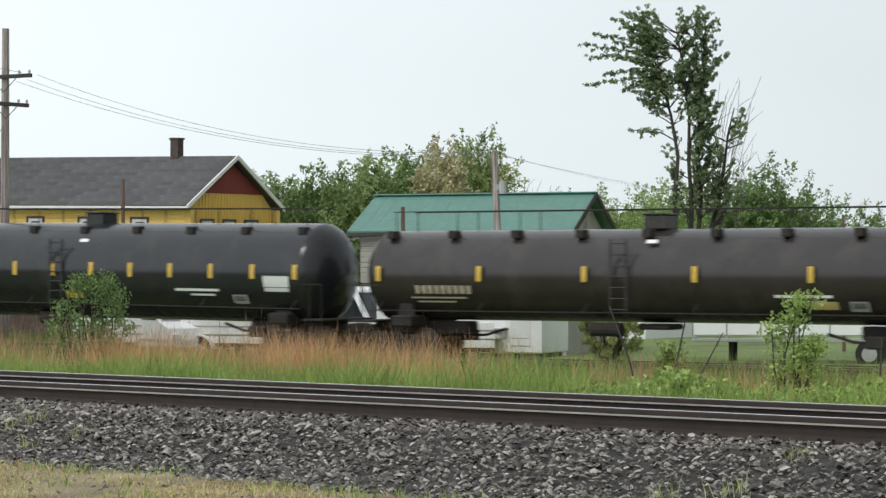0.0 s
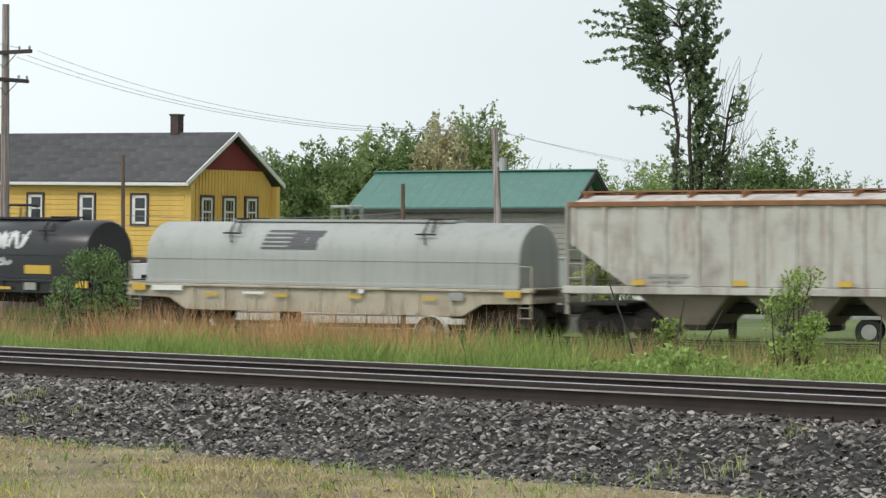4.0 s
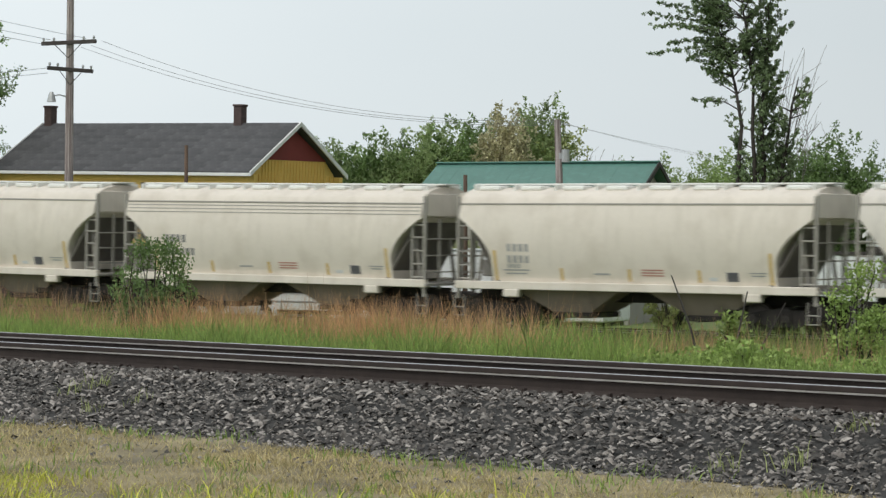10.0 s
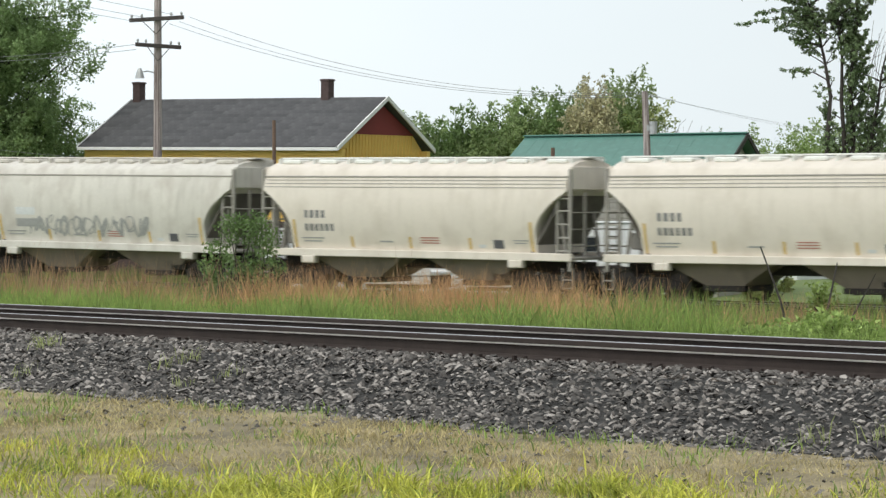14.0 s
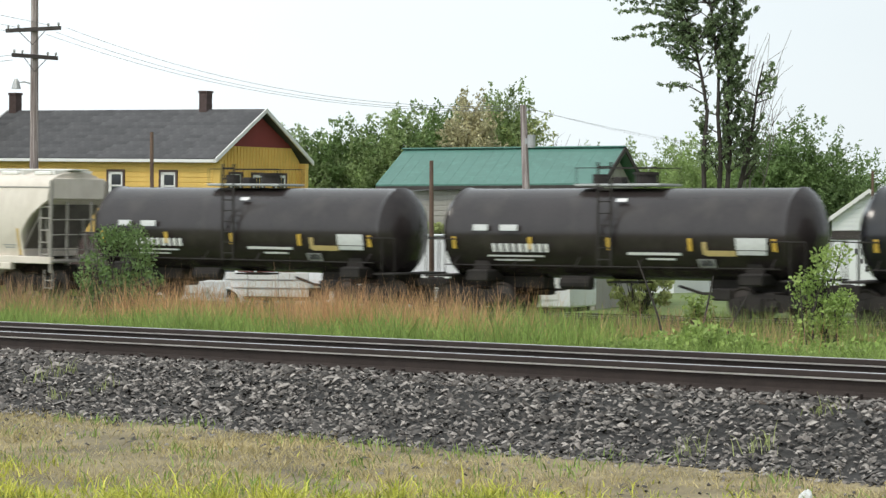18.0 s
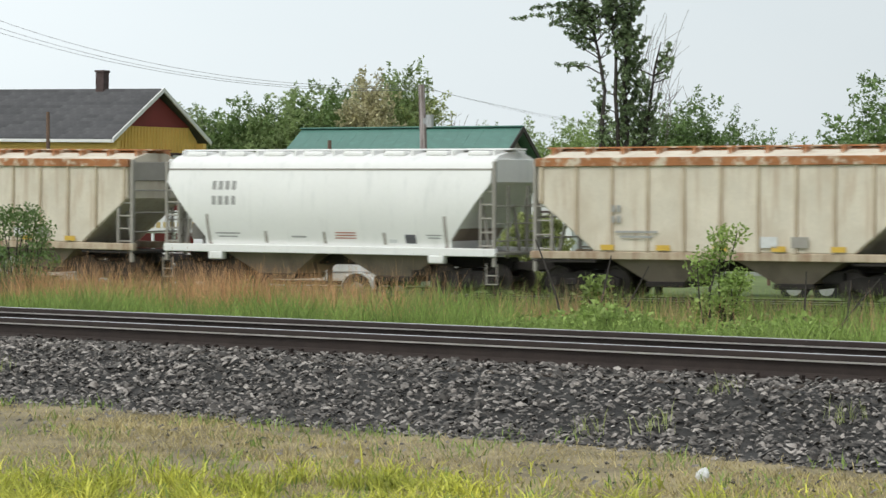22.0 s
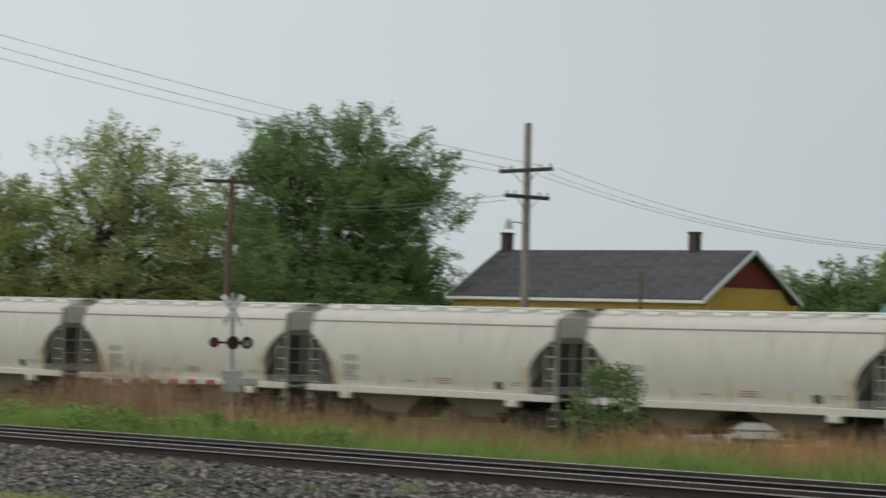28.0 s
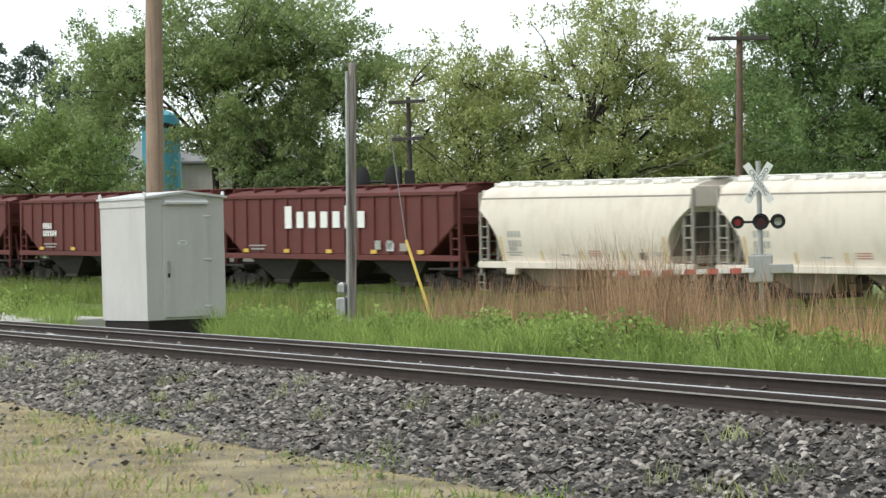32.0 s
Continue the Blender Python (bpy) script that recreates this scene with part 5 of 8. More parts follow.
def tank_car(length, paint, label, rad=1.45, stripes=8, railing=True, dome=True, letters=INKWHITE, zc=2.65, extra=()):
    """A tank car: a long drum with dished ends on stub sills."""
    root = thing("tank_car", pose(0, 0, 0), label, "railway car", "cars of the freight train")
    half = length / 2
    b = half - 1.35                        # where the dished ends begin
    n = 40
    rings = []
    for x, r in [(-b - 0.72, 0.12), (-b - 0.68, 0.5), (-b - 0.55, 0.95), (-b - 0.36, 1.28), (-b - 0.15, 1.48), (-b, rad)] + [(x, rad) for x in np.linspace(-b + 0.01, b - 0.01, 7)] + \
                [(b, rad), (b + 0.15, 1.48), (b + 0.36, 1.28), (b + 0.55, 0.95), (b + 0.68, 0.5), (b + 0.72, 0.12)]:
        r = r * rad / 1.56 if r < 1.5 else rad
        rings.append([(x, -r * math.cos(q), zc + r * math.sin(q)) for q in [2 * math.pi * k / n for k in range(n)]])
    part("tank", Shape().rings(rings), paint, root, smooth=35)
    for e in (-1, 1):
        sill = Shape().box(min(e * (b - 2.6), e * (half - 0.7)), max(e * (b - 2.6), e * (half - 0.7)), -0.33, 0.33, 0.75, 1.12, 0.03)
        sill.box(e * (b - 0.9) - 0.35, e * (b - 0.9) + 0.35, -1.35, 1.35, 0.95, 1.3, 0.05)
        for y in (-1.0, 1.0):
            sill.prism([(e * (b - 0.9) - 0.3, 1.2), (e * (b - 0.9) + 0.3, 1.2), (e * (b - 0.9) + 0.2, 1.7), (e * (b - 0.9) - 0.2, 1.7)], "y", y - 0.05, y + 0.05)
        part("stub_sill", sill, UNDER, root)
        pl = Shape().box(min(e * (b + 0.1), e * (half - 0.5)), max(e * (b + 0.1), e * (half - 0.5)), -1.5, 1.5, 1.08, 1.14, 0.01)
        for y in (-1.46, 1.46):
            pl.tube([(e * (half - 0.55), y, 1.1), (e * (half - 0.55), y, 2.2), (e * (b - 0.2), y, 2.2)], 0.025, 6)
            pl.tube([(e * (half - 1.0), y, 1.1), (e * (half - 1.0), y, 2.2)], 0.022, 6)
        part("end_platform", pl, UNDER, root)
        st = Shape()
        for z in (0.4, 0.7):
            st.tube([(e * (half - 1.0), -1.46, z), (e * (half - 0.6), -1.46, z)], 0.02, 6)
        for x in (half - 1.0, half - 0.6):
            st.tube([(e * x, -1.46, 0.38), (e * x, -1.46, 1.1)], 0.02, 6)
        part("step", st, UNDER, root)
    ztop = zc + rad
    if dome:
        d = Shape().box(-0.34, 0.34, -0.4, 0.4, ztop - 0.12, ztop + 0.30, 0.03)
        d.box(-0.38, 0.38, -0.44, 0.44, ztop + 0.30, ztop + 0.35, 0.015)
        part("valve_housing", d, paint, root)
        part("ladder", ladder(2.2, 7, 0.5), paint, root, at=pose(-0.62, -rad - 0.04, 1.35))
    else:
        d = Shape().box(-1.5, 1.3, -0.7, 0.7, ztop - 0.06, ztop + 0.02, 0.02)
        part("top_platform", d, STEELGREY, root)
        d = Shape()
        d.tube([(-1.0, 0, ztop - 0.05), (-1.0, 0, ztop + 0.30)], 0.24, 14)
        d.tube([(0.5, 0, ztop - 0.05), (0.5, 0, ztop + 0.28)], 0.33, 14)
        d.tube([(0.5, 0, ztop + 0.28), (0.5, 0, ztop + 0.36)], 0.38, 14)
        d.box(-0.5, -0.2, -0.2, 0.2, ztop, ztop + 0.22, 0.03)
        part("manway", d, UNDER, root)
        d = Shape()
        for x in (-1.45, 1.25):
            for y in (-0.68, 0.68):
                d.tube([(x, y, ztop), (x, y, ztop + 0.48)], 0.014, 6)
        for y in (-0.68, 0.68):
            d.tube([(-1.45, y, ztop + 0.48), (1.25, y, ztop + 0.48)], 0.014, 6)
        part("top_rail", d, UNDER, root)
        part("ladder", ladder(3.0, 9), UNDER, root, at=pose(-0.1, -rad - 0.03, 1.45))
    if railing:
        rl = Shape()
        for y in (-0.62, 0.62):
            rl.tube([(-b + 0.2, y, ztop + 0.46), (b - 0.2, y, ztop + 0.46)], 0.016, 6)
            for x in np.linspace(-b + 0.3, b - 0.3, 9):
                rl.tube([(x, y, ztop - 0.14), (x, y, ztop + 0.46)], 0.018, 6)
        part("top_rail", rl, UNDER, root)
        for x in np.linspace(-b + 0.3, b - 0.3, 9):
            part("rail_bracket", Shape().box(x - 0.12, x + 0.12, -0.98, -0.60, ztop - 0.36, ztop - 0.12, 0.02), UNDER, root)
    hr = Shape()
    hr.tube([(-b - 0.1, -rad - 0.10, 1.45), (b + 0.1, -rad - 0.10, 1.45)], 0.02, 6)
    for x in np.linspace(-b + 0.2, b - 0.2, 6):
        hr.tube([(x, -rad - 0.10, 1.45), (x, -rad * 0.86, 1.7)], 0.02, 6)
    part("side_rail", hr, UNDER, root)
    bt = Shape().box(-0.5, 0.5, -0.5, 0.5, 0.95, zc - rad + 0.06, 0.05)
    bt.tube([(-1.9, -0.7, 0.95), (-0.9, -0.7, 0.95)], 0.2, 12)
    part("bottom_outlet", bt, UNDER, root)
    running_gear(root, half, 1.85)

    def y_of(z):
        return math.sqrt(max(0.01, rad * rad - (z - zc) ** 2))
    items = []
    for x in np.linspace(-b + 0.15, b - 0.15, stripes):
        items.append(("reflector", x, zc + 0.05, 0.16, 0.45, YELLOW) if dome else ("reflector", x, zc - 0.28, 0.13, 0.36, YELLOW))
    items += glyphs(-b + 1.4, zc - 0.42, 9, 0.22, letters)
    items += [("stencil", -b + 2.2, zc - 0.66, 1.9, 0.05, letters), ("stencil", -b + 2.1, zc - 0.78, 1.3, 0.05, letters), ("stencil", b - 3.9, zc - 0.55, 1.7, 0.08, INKWHITE), ("stencil", b - 3.7, zc - 0.7, 0.9, 0.06, INKWHITE),
              ("placard", b - 0.85, zc - 0.25, 0.95, 0.34, PLACARD), ("placard", b - 0.85, zc - 0.5, 0.9, 0.12, PLACARD), ("placard", b - 2.3, zc - 0.82, 0.55, 0.28, INKGREY), ("placard", b - 2.3, zc - 0.80, 0.4, 0.16, INKDARK),
              ("stencil", 0.25, zc + 0.98, 0.34, 0.10, INKWHITE)]
    items += [(nm, fx * b, z, w_, h_, m) for nm, fx, z, w_, h_, m in extra]
    marks(root, y_of, items)
    return root


def coil_car(length, hoods, frame_paint, label, marksets=(), wide=1.24, belly=0.98):
    """A coil car: a low trough with one or two rounded lift-off hoods. hoods: (x0, x1, paint) as fractions of the half-length."""
    root = thing("coil_car", pose(0, 0, 0), label, "railway car", "cars of the freight train")
    half = length / 2
    fr = Shape()
    for y in (-1, 1):
        out = [(-half + 0.55, 1.02), (-half + 2.2, 0.99), (-half + 2.9, belly), (half - 2.9, belly), (half - 2.2, 0.99), (half - 0.55, 1.02), (half - 0.55, 1.42), (-half + 0.55, 1.42)]
        fr.prism(out, "y", y * 1.45 - 0.06, y * 1.45 + 0.06)
        fr.box(-half + 0.5, half - 0.5, y * 1.47 - 0.14, y * 1.47 + 0.14, 1.34, 1.42, 0.015)
    fr.box(-half + 0.55, half - 0.55, -1.4, 1.4, 1.02, 1.20, 0.02)
    part("frame", fr, frame_paint, root)
    part("centre_sill", Shape().box(-half + 0.7, half - 0.7, -0.35, 0.35, 0.62, 1.02, 0.03), UNDER, root)
    st = Shape().box(-0.05, 0.05, -1.56, -1.48, belly + 0.04, 1.36, 0.01).mesh("side_stake", frame_paint)
    for x in np.linspace(-half + 3.2, half - 3.2, 9):
        part("side_stake", st, None, root, at=(x, 0, 0))
    for f0, f1, paint in hoods:
        x0, x1 = f0 * half, f1 * half
        n = 18
        sec = [(-wide, 1.46), (-wide, 2.20)] + [(-wide * math.cos(q), 2.30 + 1.08 * math.sin(q)) for q in [math.pi * k / n for k in range(1, n)]] + [(wide, 2.20), (wide, 1.46)]
        hood = part("hood", Shape().rings([[(x, y * k, 1.46 + (z - 1.46) * m) for y, z in sec] for x, k, m in ((x0, 0.97, 0.97), (x0 + 0.07, 1, 1), (x1 - 0.07, 1, 1), (x1, 0.97, 0.97))]), paint, root, smooth=40)
        sm = Shape()
        sm.box(x0 + 0.02, x1 - 0.02, -wide - 0.03, -wide + 0.03, 1.42, 1.54, 0.01)
        sm.box(x0 + 0.02, x1 - 0.02, wide - 0.03, wide + 0.03, 1.42, 1.54, 0.01)
        sm.box(x0 + 0.02, x1 - 0.02, -wide - 0.018, -wide + 0.02, 2.20, 2.225, 0.004)
        part("hood_flange", sm, paint, hood)
        for x in (x0 + (x1 - x0) * 0.24, x0 + (x1 - x0) * 0.76):
            g = Shape()
            for d in (-0.16, 0.16):
                g.tube([(x + d, -0.98, 3.08), (x + d * 0.6, -0.72, 3.47), (x + d * 0.6, 0.72, 3.47), (x + d, 0.98, 3.08)], 0.032, 6)
            g.tube([(x - 0.35, -1.12, 3.02), (x + 0.35, -1.12, 3.02)], 0.03, 6)
            g.tube([(x - 0.16, -0.98, 3.08), (x + 0.1, -1.3, 2.72)], 0.025, 6)
            part("lifting_bracket", g, UNDER, hood)
        xm = (x0 + x1) / 2
        wk = Shape().box(xm - (x1 - x0) * 0.30, xm + (x1 - x0) * 0.30, -0.32, 0.32, 3.38, 3.46, 0.01)
        for d in (-0.35, 0.35):
            wk.tube([(xm + d, -0.3, 3.44), (xm + d, -0.3, 3.86), (xm + d, 0.3, 3.86), (xm + d, 0.3, 3.44)], 0.04, 6)
        for y in (-0.3, 0.3):
            wk.tube([(xm - 0.35, y, 3.86), (xm + 0.35, y, 3.86)], 0.05, 6)
        part("top_lift", wk, paint, hood)
    for e in (-1, 1):
        cg = Shape()
        for y in (-1.42, 1.42):
            cg.tube([(e * (half - 0.6), y, 0.6), (e * (half - 0.6), y, 2.1), (e * (half - 0.95), y, 2.1)], 0.025, 6)
            for z in (0.6, 0.9):
                cg.tube([(e * (half - 0.6), y, z), (e * (half - 1.0), y, z)], 0.02, 6)
            cg.tube([(e * (half - 1.0), y, 0.55), (e * (half - 1.0), y, 1.4)], 0.02, 6)
        cg.box(e * (half - 0.75) - 0.2, e * (half - 0.75) + 0.2, -1.4, 1.4, 1.42, 1.47, 0.01)
        part("end_rail", cg, frame_paint, root)
    running_gear(root, half, 1.85)

    def y_of(z):
        if z < 1.43:
            return 1.62
        if z <= 2.20:
            return wide + 0.02
        return wide * math.sqrt(max(0.05, 1 - ((z - 2.30) / 1.08) ** 2)) + 0.01
    items = []
    for x in (-0.86, 0.86):
        items.append(("reflector", x * half, 1.30, 0.55, 0.22, YELLOW))
    for x in (-0.5, -0.17, 0.17, 0.5):
        items.append(("reflector", x * half, 1.12, 0.5, 0.09, YELLOW))
    items += [("stencil", -0.72 * half, 1.28, 1.2, 0.16, INKWHITE), ("stencil", -0.3 * half, 1.18, 0.8, 0.08, INKWHITE), ("placard", 0.62 * half, 1.2, 0.5, 0.24, INKGREY), ("placard", 0.2 * half, 1.3, 0.2, 0.12, INKWHITE)]
    items += [(q[0], q[1] * half) + tuple(q[2:]) for q in marksets if len(q) == 6]
    for q in marksets:
        if len(q) == 7:
            spray(root, half, y_of, *q[1:])
    marks(root, y_of, items)
    return root


def emblem(fx, m, z=2.75, k=1.0, stripes=5, block=0.30):
    """Stripes followed by two slanted blocks, in plain bars; fx: the left end as a fraction of the half-length."""
    w = 0.088 * k
    out = [("emblem", fx + w * (0.5 - 0.05 * i), z + 0.22 * k - 0.105 * k * i, (0.95 - 0.03 * i) * k, 0.055 * k, m) for i in range(stripes)]
    for c in (1.15, 1.75):
        for r in range(6):
            hole = 0.72 if r in (2, 3) and c > 1.5 else 1.0
            out.append(("emblem", fx + w * (c + 0.04 * r), z - 0.19 * k + 0.078 * k * r, block * 1.45 * k * hole, 0.074 * k, m))
    return out


def scrawl(f0, f1, z, h, m, n=10):
    """A band of sprayed letter-like loops: fractions of the half-length, middle height, height, paint."""
    return [("painted_stroke", f0, z, f1, h, m, n)]


def spray(root, half, y_of, f0, z, f1, h, m, n):
    """Looping ribbons laid on the side's surface."""
    step = (f1 - f0) * half / n
    for k in range(n):
        x0 = f0 * half + step * k
        a = rng.uniform(0, 6.28, 3)
        pts = []
        for t in np.linspace(0, 1, 13):
            px = x0 + step * (0.5 + 0.75 * math.sin(2 * math.pi * (1.0 + k % 2) * t * 0.7 + a[0]) * 0.7)
            pz = z + 0.5 * h * math.sin(2 * math.pi * t * (0.8 + 0.35 * (k % 3)) + a[1]) * (0.75 + 0.25 * math.sin(a[2] + 5 * t))
            pts.append((px, pz))
        s = Shape()
        wd = 0.022 + 0.016 * (k % 3)
        up, low = [], []
        for i, (px, pz) in enumerate(pts):
            qx, qz = pts[min(i + 1, 12)][0] - pts[max(i - 1, 0)][0], pts[min(i + 1, 12)][1] - pts[max(i - 1, 0)][1]
            d = math.hypot(qx, qz) or 1.0
            nx, nz = -qz / d * wd, qx / d * wd
            up.append((px + nx, -y_of(pz + nz) - 0.006 - 0.0005 * k, pz + nz))
            low.append((px - nx, -y_of(pz - nz) - 0.006 - 0.0005 * k, pz - nz))
        s.rings([[u, l, (l[0], l[1] + 0.005, l[2]), (u[0], u[1] + 0.005, u[2])] for u, l in zip(up, low)])
        part("painted_stroke", s, m, root)


HOPPER_LETTERS = [(4, 3.18, 0.27, INKSLATE), (6, 2.70, 0.24, INKSLATE)]
MID_LETTERS = [(4, 2.48, 0.22, INKSLATE), (6, 2.06, 0.20, INKSLATE)]
FAINT_LETTERS = [(4, 2.38, 0.20, INKGREY), (4, 2.04, 0.20, INKGREY), (4, 1.84, 0.12, INKGREY)]


def train_cars():
    """The train from its front: kind, front and back along its line in metres."""
    cuts = [("tank_faded", -22.12), ("tank_striped", -42.58), ("tank", -63.04), ("rib_brown", -82.93), ("rib_white", -101.56), ("coil_grey", -119.95),
            ("coil_tan", -135.82), ("coil_red", -153.59), ("coil_dark2", -169.49), ("coil_dark", -188.98), ("coil_grey2", -205.05), ("hopper_long", -224.32),
            ("cream_f", -240.01), ("cream_c", -252.86), ("cream_b", -265.68), ("cream_c", -278.54), ("cream_b", -291.40), ("rib_mauve", -304.28), ("cream_c", -322.60),
            ("cream_c", -335.50), ("dusty", -348.40), ("rib_rusted", -361.31), ("cream_c", -379.65), ("tank_mid", -392.59), ("tank_short", -408.80),
            ("tank_short", -422.16), ("cream_f", -435.60), ("cream_f", -448.52), ("cream_f", -461.41), ("cream_f", -474.26), ("rib_tan", -487.12), ("white", -499.85),
            ("rib_tan", -512.86), ("cream_f", -525.53), ("cream_b", -538.45), ("grey_f", -551.37), ("grey_f", -564.26), ("cream_f", -577.15), ("dusty_emblem", -590.03),
            ("rib_grey", -602.69), ("cream_f", -620.92), ("grey_f", -633.80), ("grey_f", -646.67), ("grey_f", -659.58), ("grey_f", -672.43), ("rib_pale", -685.40),
            ("cream_f", -698.34), ("white", -711.23), ("cream_f", -724.35), ("cream_f", -737.15), ("cream_f", -749.97), ("oxide", -762.85), ("oxide_emblem", -781.20),
            ("oxide", -799.55), ("end", -817.90)]
    return [(cuts[i][0], (cuts[i][1] + cuts[i + 1][1]) / 2, cuts[i][1] - cuts[i + 1][1]) for i in range(len(cuts) - 1)]


def build_car(kind, L):
    if kind == "tank":
        return tank_car(L, BLACK, "long glossy black tank car with yellow side stripes and white stencils", stripes=6, rad=1.56, zc=2.52, extra=[("placard", 0.0, 1.82, 0.6, 0.2, YELLOW)])
    if kind == "tank_striped":
        return tank_car(L, BLACK, "long glossy black tank car with many yellow side stripes", stripes=12, rad=1.56, zc=2.52, extra=[("placard", 0.0, 1.75, 0.7, 0.24, YELLOW)])
    if kind == "tank_faded":
        return tank_car(L, BLACKBROWN, "long faded brown-black tank car with dull yellow stripes", stripes=6, letters=INKTAN, zc=2.5, extra=[("placard", 0.62, 1.7, 0.9, 0.22, FADEDYELLOW)])
    if kind == "tank_mid":
        return tank_car(L, BLACK, "black tank car with a railed top platform and white marks", stripes=6, railing=False, dome=False, zc=2.38, rad=1.44, extra=[("placard", -0.42, 2.05, 0.6, 0.24, YELLOW)])
    if kind == "tank_short":
        return tank_car(L, BLACKBROWN, "short faded black tank car with yellow brackets and white plates", stripes=5, railing=False, dome=False, zc=2.38, rad=1.44,
                        extra=[("placard", 0.66, 1.86, 0.95, 0.16, FADEDYELLOW), ("placard", 0.57, 2.0, 0.14, 0.36, FADEDYELLOW), ("placard", -0.80, 2.55, 0.5, 0.18, PLACARD), ("placard", -0.62, 2.55, 0.6, 0.18, PLACARD)])
    if kind == "rib_brown":
        return ribbed_hopper(L, RUSTBROWN, "long ribbed covered hopper car, brown with rust and pale worn posts", 18, 4, roof=RUSTBROWN, rib_paint=RIBPALE, rib_w=0.10)
    if kind == "rib_white":
        return ribbed_hopper(L, RUSTWHITE, "long ribbed covered hopper car, white with rust along its top", 18, 4, roof=RUSTEDGE)
    if kind == "rib_mauve":
        return ribbed_hopper(L, RUSTMAUVE, "long ribbed covered hopper car, faded white stained with rust", 16, 3, roof=ROOFWHITE, letters=[(4, 2.42, 0.22, INKWHITE), (6, 2.10, 0.22, INKWHITE)],
                             sidemarks=[("reflector", x, 1.95, 0.14, 0.55, YELLOW) for x in (-6.2, -2.2, 0.2, 3.2, 6.4)] + [("rust_patch", 1.75, 2.35, 0.9, 1.7, RUSTSTREAK), ("rust_patch", 2.85, 2.3, 0.8, 1.5, RUSTSTREAK), ("rust_patch", 5.1, 2.6, 0.8, 1.9, RUSTSTREAK), ("stencil", -3.0, 1.85, 0.6, 0.24, PLACARD), ("stencil", -2.1, 1.85, 0.6, 0.24, PLACARD)])
    if kind == "rib_rusted":
        return ribbed_hopper(L, RUSTED, "long ribbed covered hopper car heavily streaked with orange rust", 16, 3, roof=TANRUST, letters=[(4, 2.75, 0.24, INKTAN), (6, 2.4, 0.24, INKTAN)])
    if kind == "rib_tan":
        return ribbed_hopper(L, TAN, "short ribbed covered hopper car, tan with rust along its top edge", 11, 2, roof=CHORDRUST, letters=[(2, 2.55, 0.17, INKGREY), (2, 2.25, 0.17, INKGREY)], zs=1.32, rib_paint=TANRUST, sill=TANRUST, chord=0.22)
    if kind == "rib_pale":
        return ribbed_hopper(L, TANPALE, "short ribbed covered hopper car, pale tan with grime along its sill", 11, 2, roof=ROOFWHITE, letters=[(4, 2.3, 0.2, INKGREY), (4, 1.95, 0.2, INKGREY)], zs=1.32, rib_paint=CREAM, sill=TANRUST, rib_w=0.06)
    if kind == "rib_grey":
        return ribbed_hopper(L, RIBGREY, "long ribbed covered hopper car in weathered grey", 18, 3, letters=[(4, 1.95, 0.26, INKGREY)], rib_paint=RIBWHITE, rib_w=0.10)
    if kind == "oxide":
        return ribbed_hopper(L, OXIDE, "long ribbed covered hopper car, oxide red with large white lettering shapes", 17, 3, roof=OXIDE,
                             sidemarks=[("lettering", -2.95 + 0.87 * i, 3.05 if i in (0, 5) else 2.95, 0.5, 0.9 if i in (0, 5) else 0.65, INKWHITE) for i in range(7)] + [("placard", 3.4, 1.95, 0.4, 0.35, INKGREY), ("placard", 4.2, 1.95, 0.4, 0.35, INKGREY)])
    if kind == "oxide_emblem":
        return ribbed_hopper(L, OXIDE, "long ribbed covered hopper car, oxide red with a round white emblem", 17, 3, roof=OXIDE,
                             letters=[(4, 2.75, 0.24, INKWHITE), (6, 2.4, 0.24, INKWHITE)],
                             sidemarks=[("emblem", 4.2 + 0.18 * i, 3.05, 0.12, 1.1 * math.sqrt(max(0.1, 1 - (i / 3.4) ** 2)), INKWHITE) for i in range(-3, 4)])
    if kind == "coil_grey":
        return coil_car(L, [(-0.86, 0.86, COILGREY)], COILTAN, "grey-hooded coil car with a striped dark emblem", emblem(-0.27, INKDARK, 2.82, 1.25), belly=0.62)
    if kind == "coil_tan":
        return coil_car(L, [(-0.845, -0.01, COILTAN), (0.01, 0.845, COILBLACK)], COILBLACK, "coil car with rusty tan hood and scrawled black hood",
                        scrawl(0.03, 0.56, 2.72, 0.62, PLACARD, 26) + scrawl(0.1, 0.5, 2.0, 0.25, PLACARD, 9) + scrawl(-0.45, -0.06, 2.05, 0.2, INKGREY, 8) + [("rust_patch", -0.5 + 0.09 * i, 3.0 + 0.08 * (i % 3), 0.12 + 0.05 * (i % 2), 0.34 - 0.06 * (i % 3), RUSTEDGE) for i in range(6)] + emblem(-0.84, INKDARK, 2.2, 0.8) + [("stencil", 0.62, 1.74, 1.1, 0.28, YELLOW), ("stencil", -0.68, 1.95, 0.8, 0.2, INKDARK), ("stencil", 0.3, 1.75, 1.0, 0.2, INKWHITE)])
    if kind == "coil_red":
        return coil_car(L, [(-0.86, 0.86, COILRED)], COILFRAME, "red-hooded coil car with yellow scrawl by its end", scrawl(0.52, 0.76, 1.85, 0.4, YELLOW, 9))
    if kind == "coil_dark2":
        return coil_car(L, [(-0.845, -0.01, COILDARK), (0.01, 0.845, COILDARK)], COILFRAME, "dark red coil car with two hoods, white emblems and pale scrawl",
                        emblem(-0.50, INKWHITE, 2.42, 0.85) +
                        emblem(0.40, INKWHITE, 2.42, 0.92) + [("emblem", 0.585, 2.62, 0.16, 0.3, INKWHITE)] +
                        scrawl(-0.74, -0.12, 1.88, 0.5, PLACARD, 20))
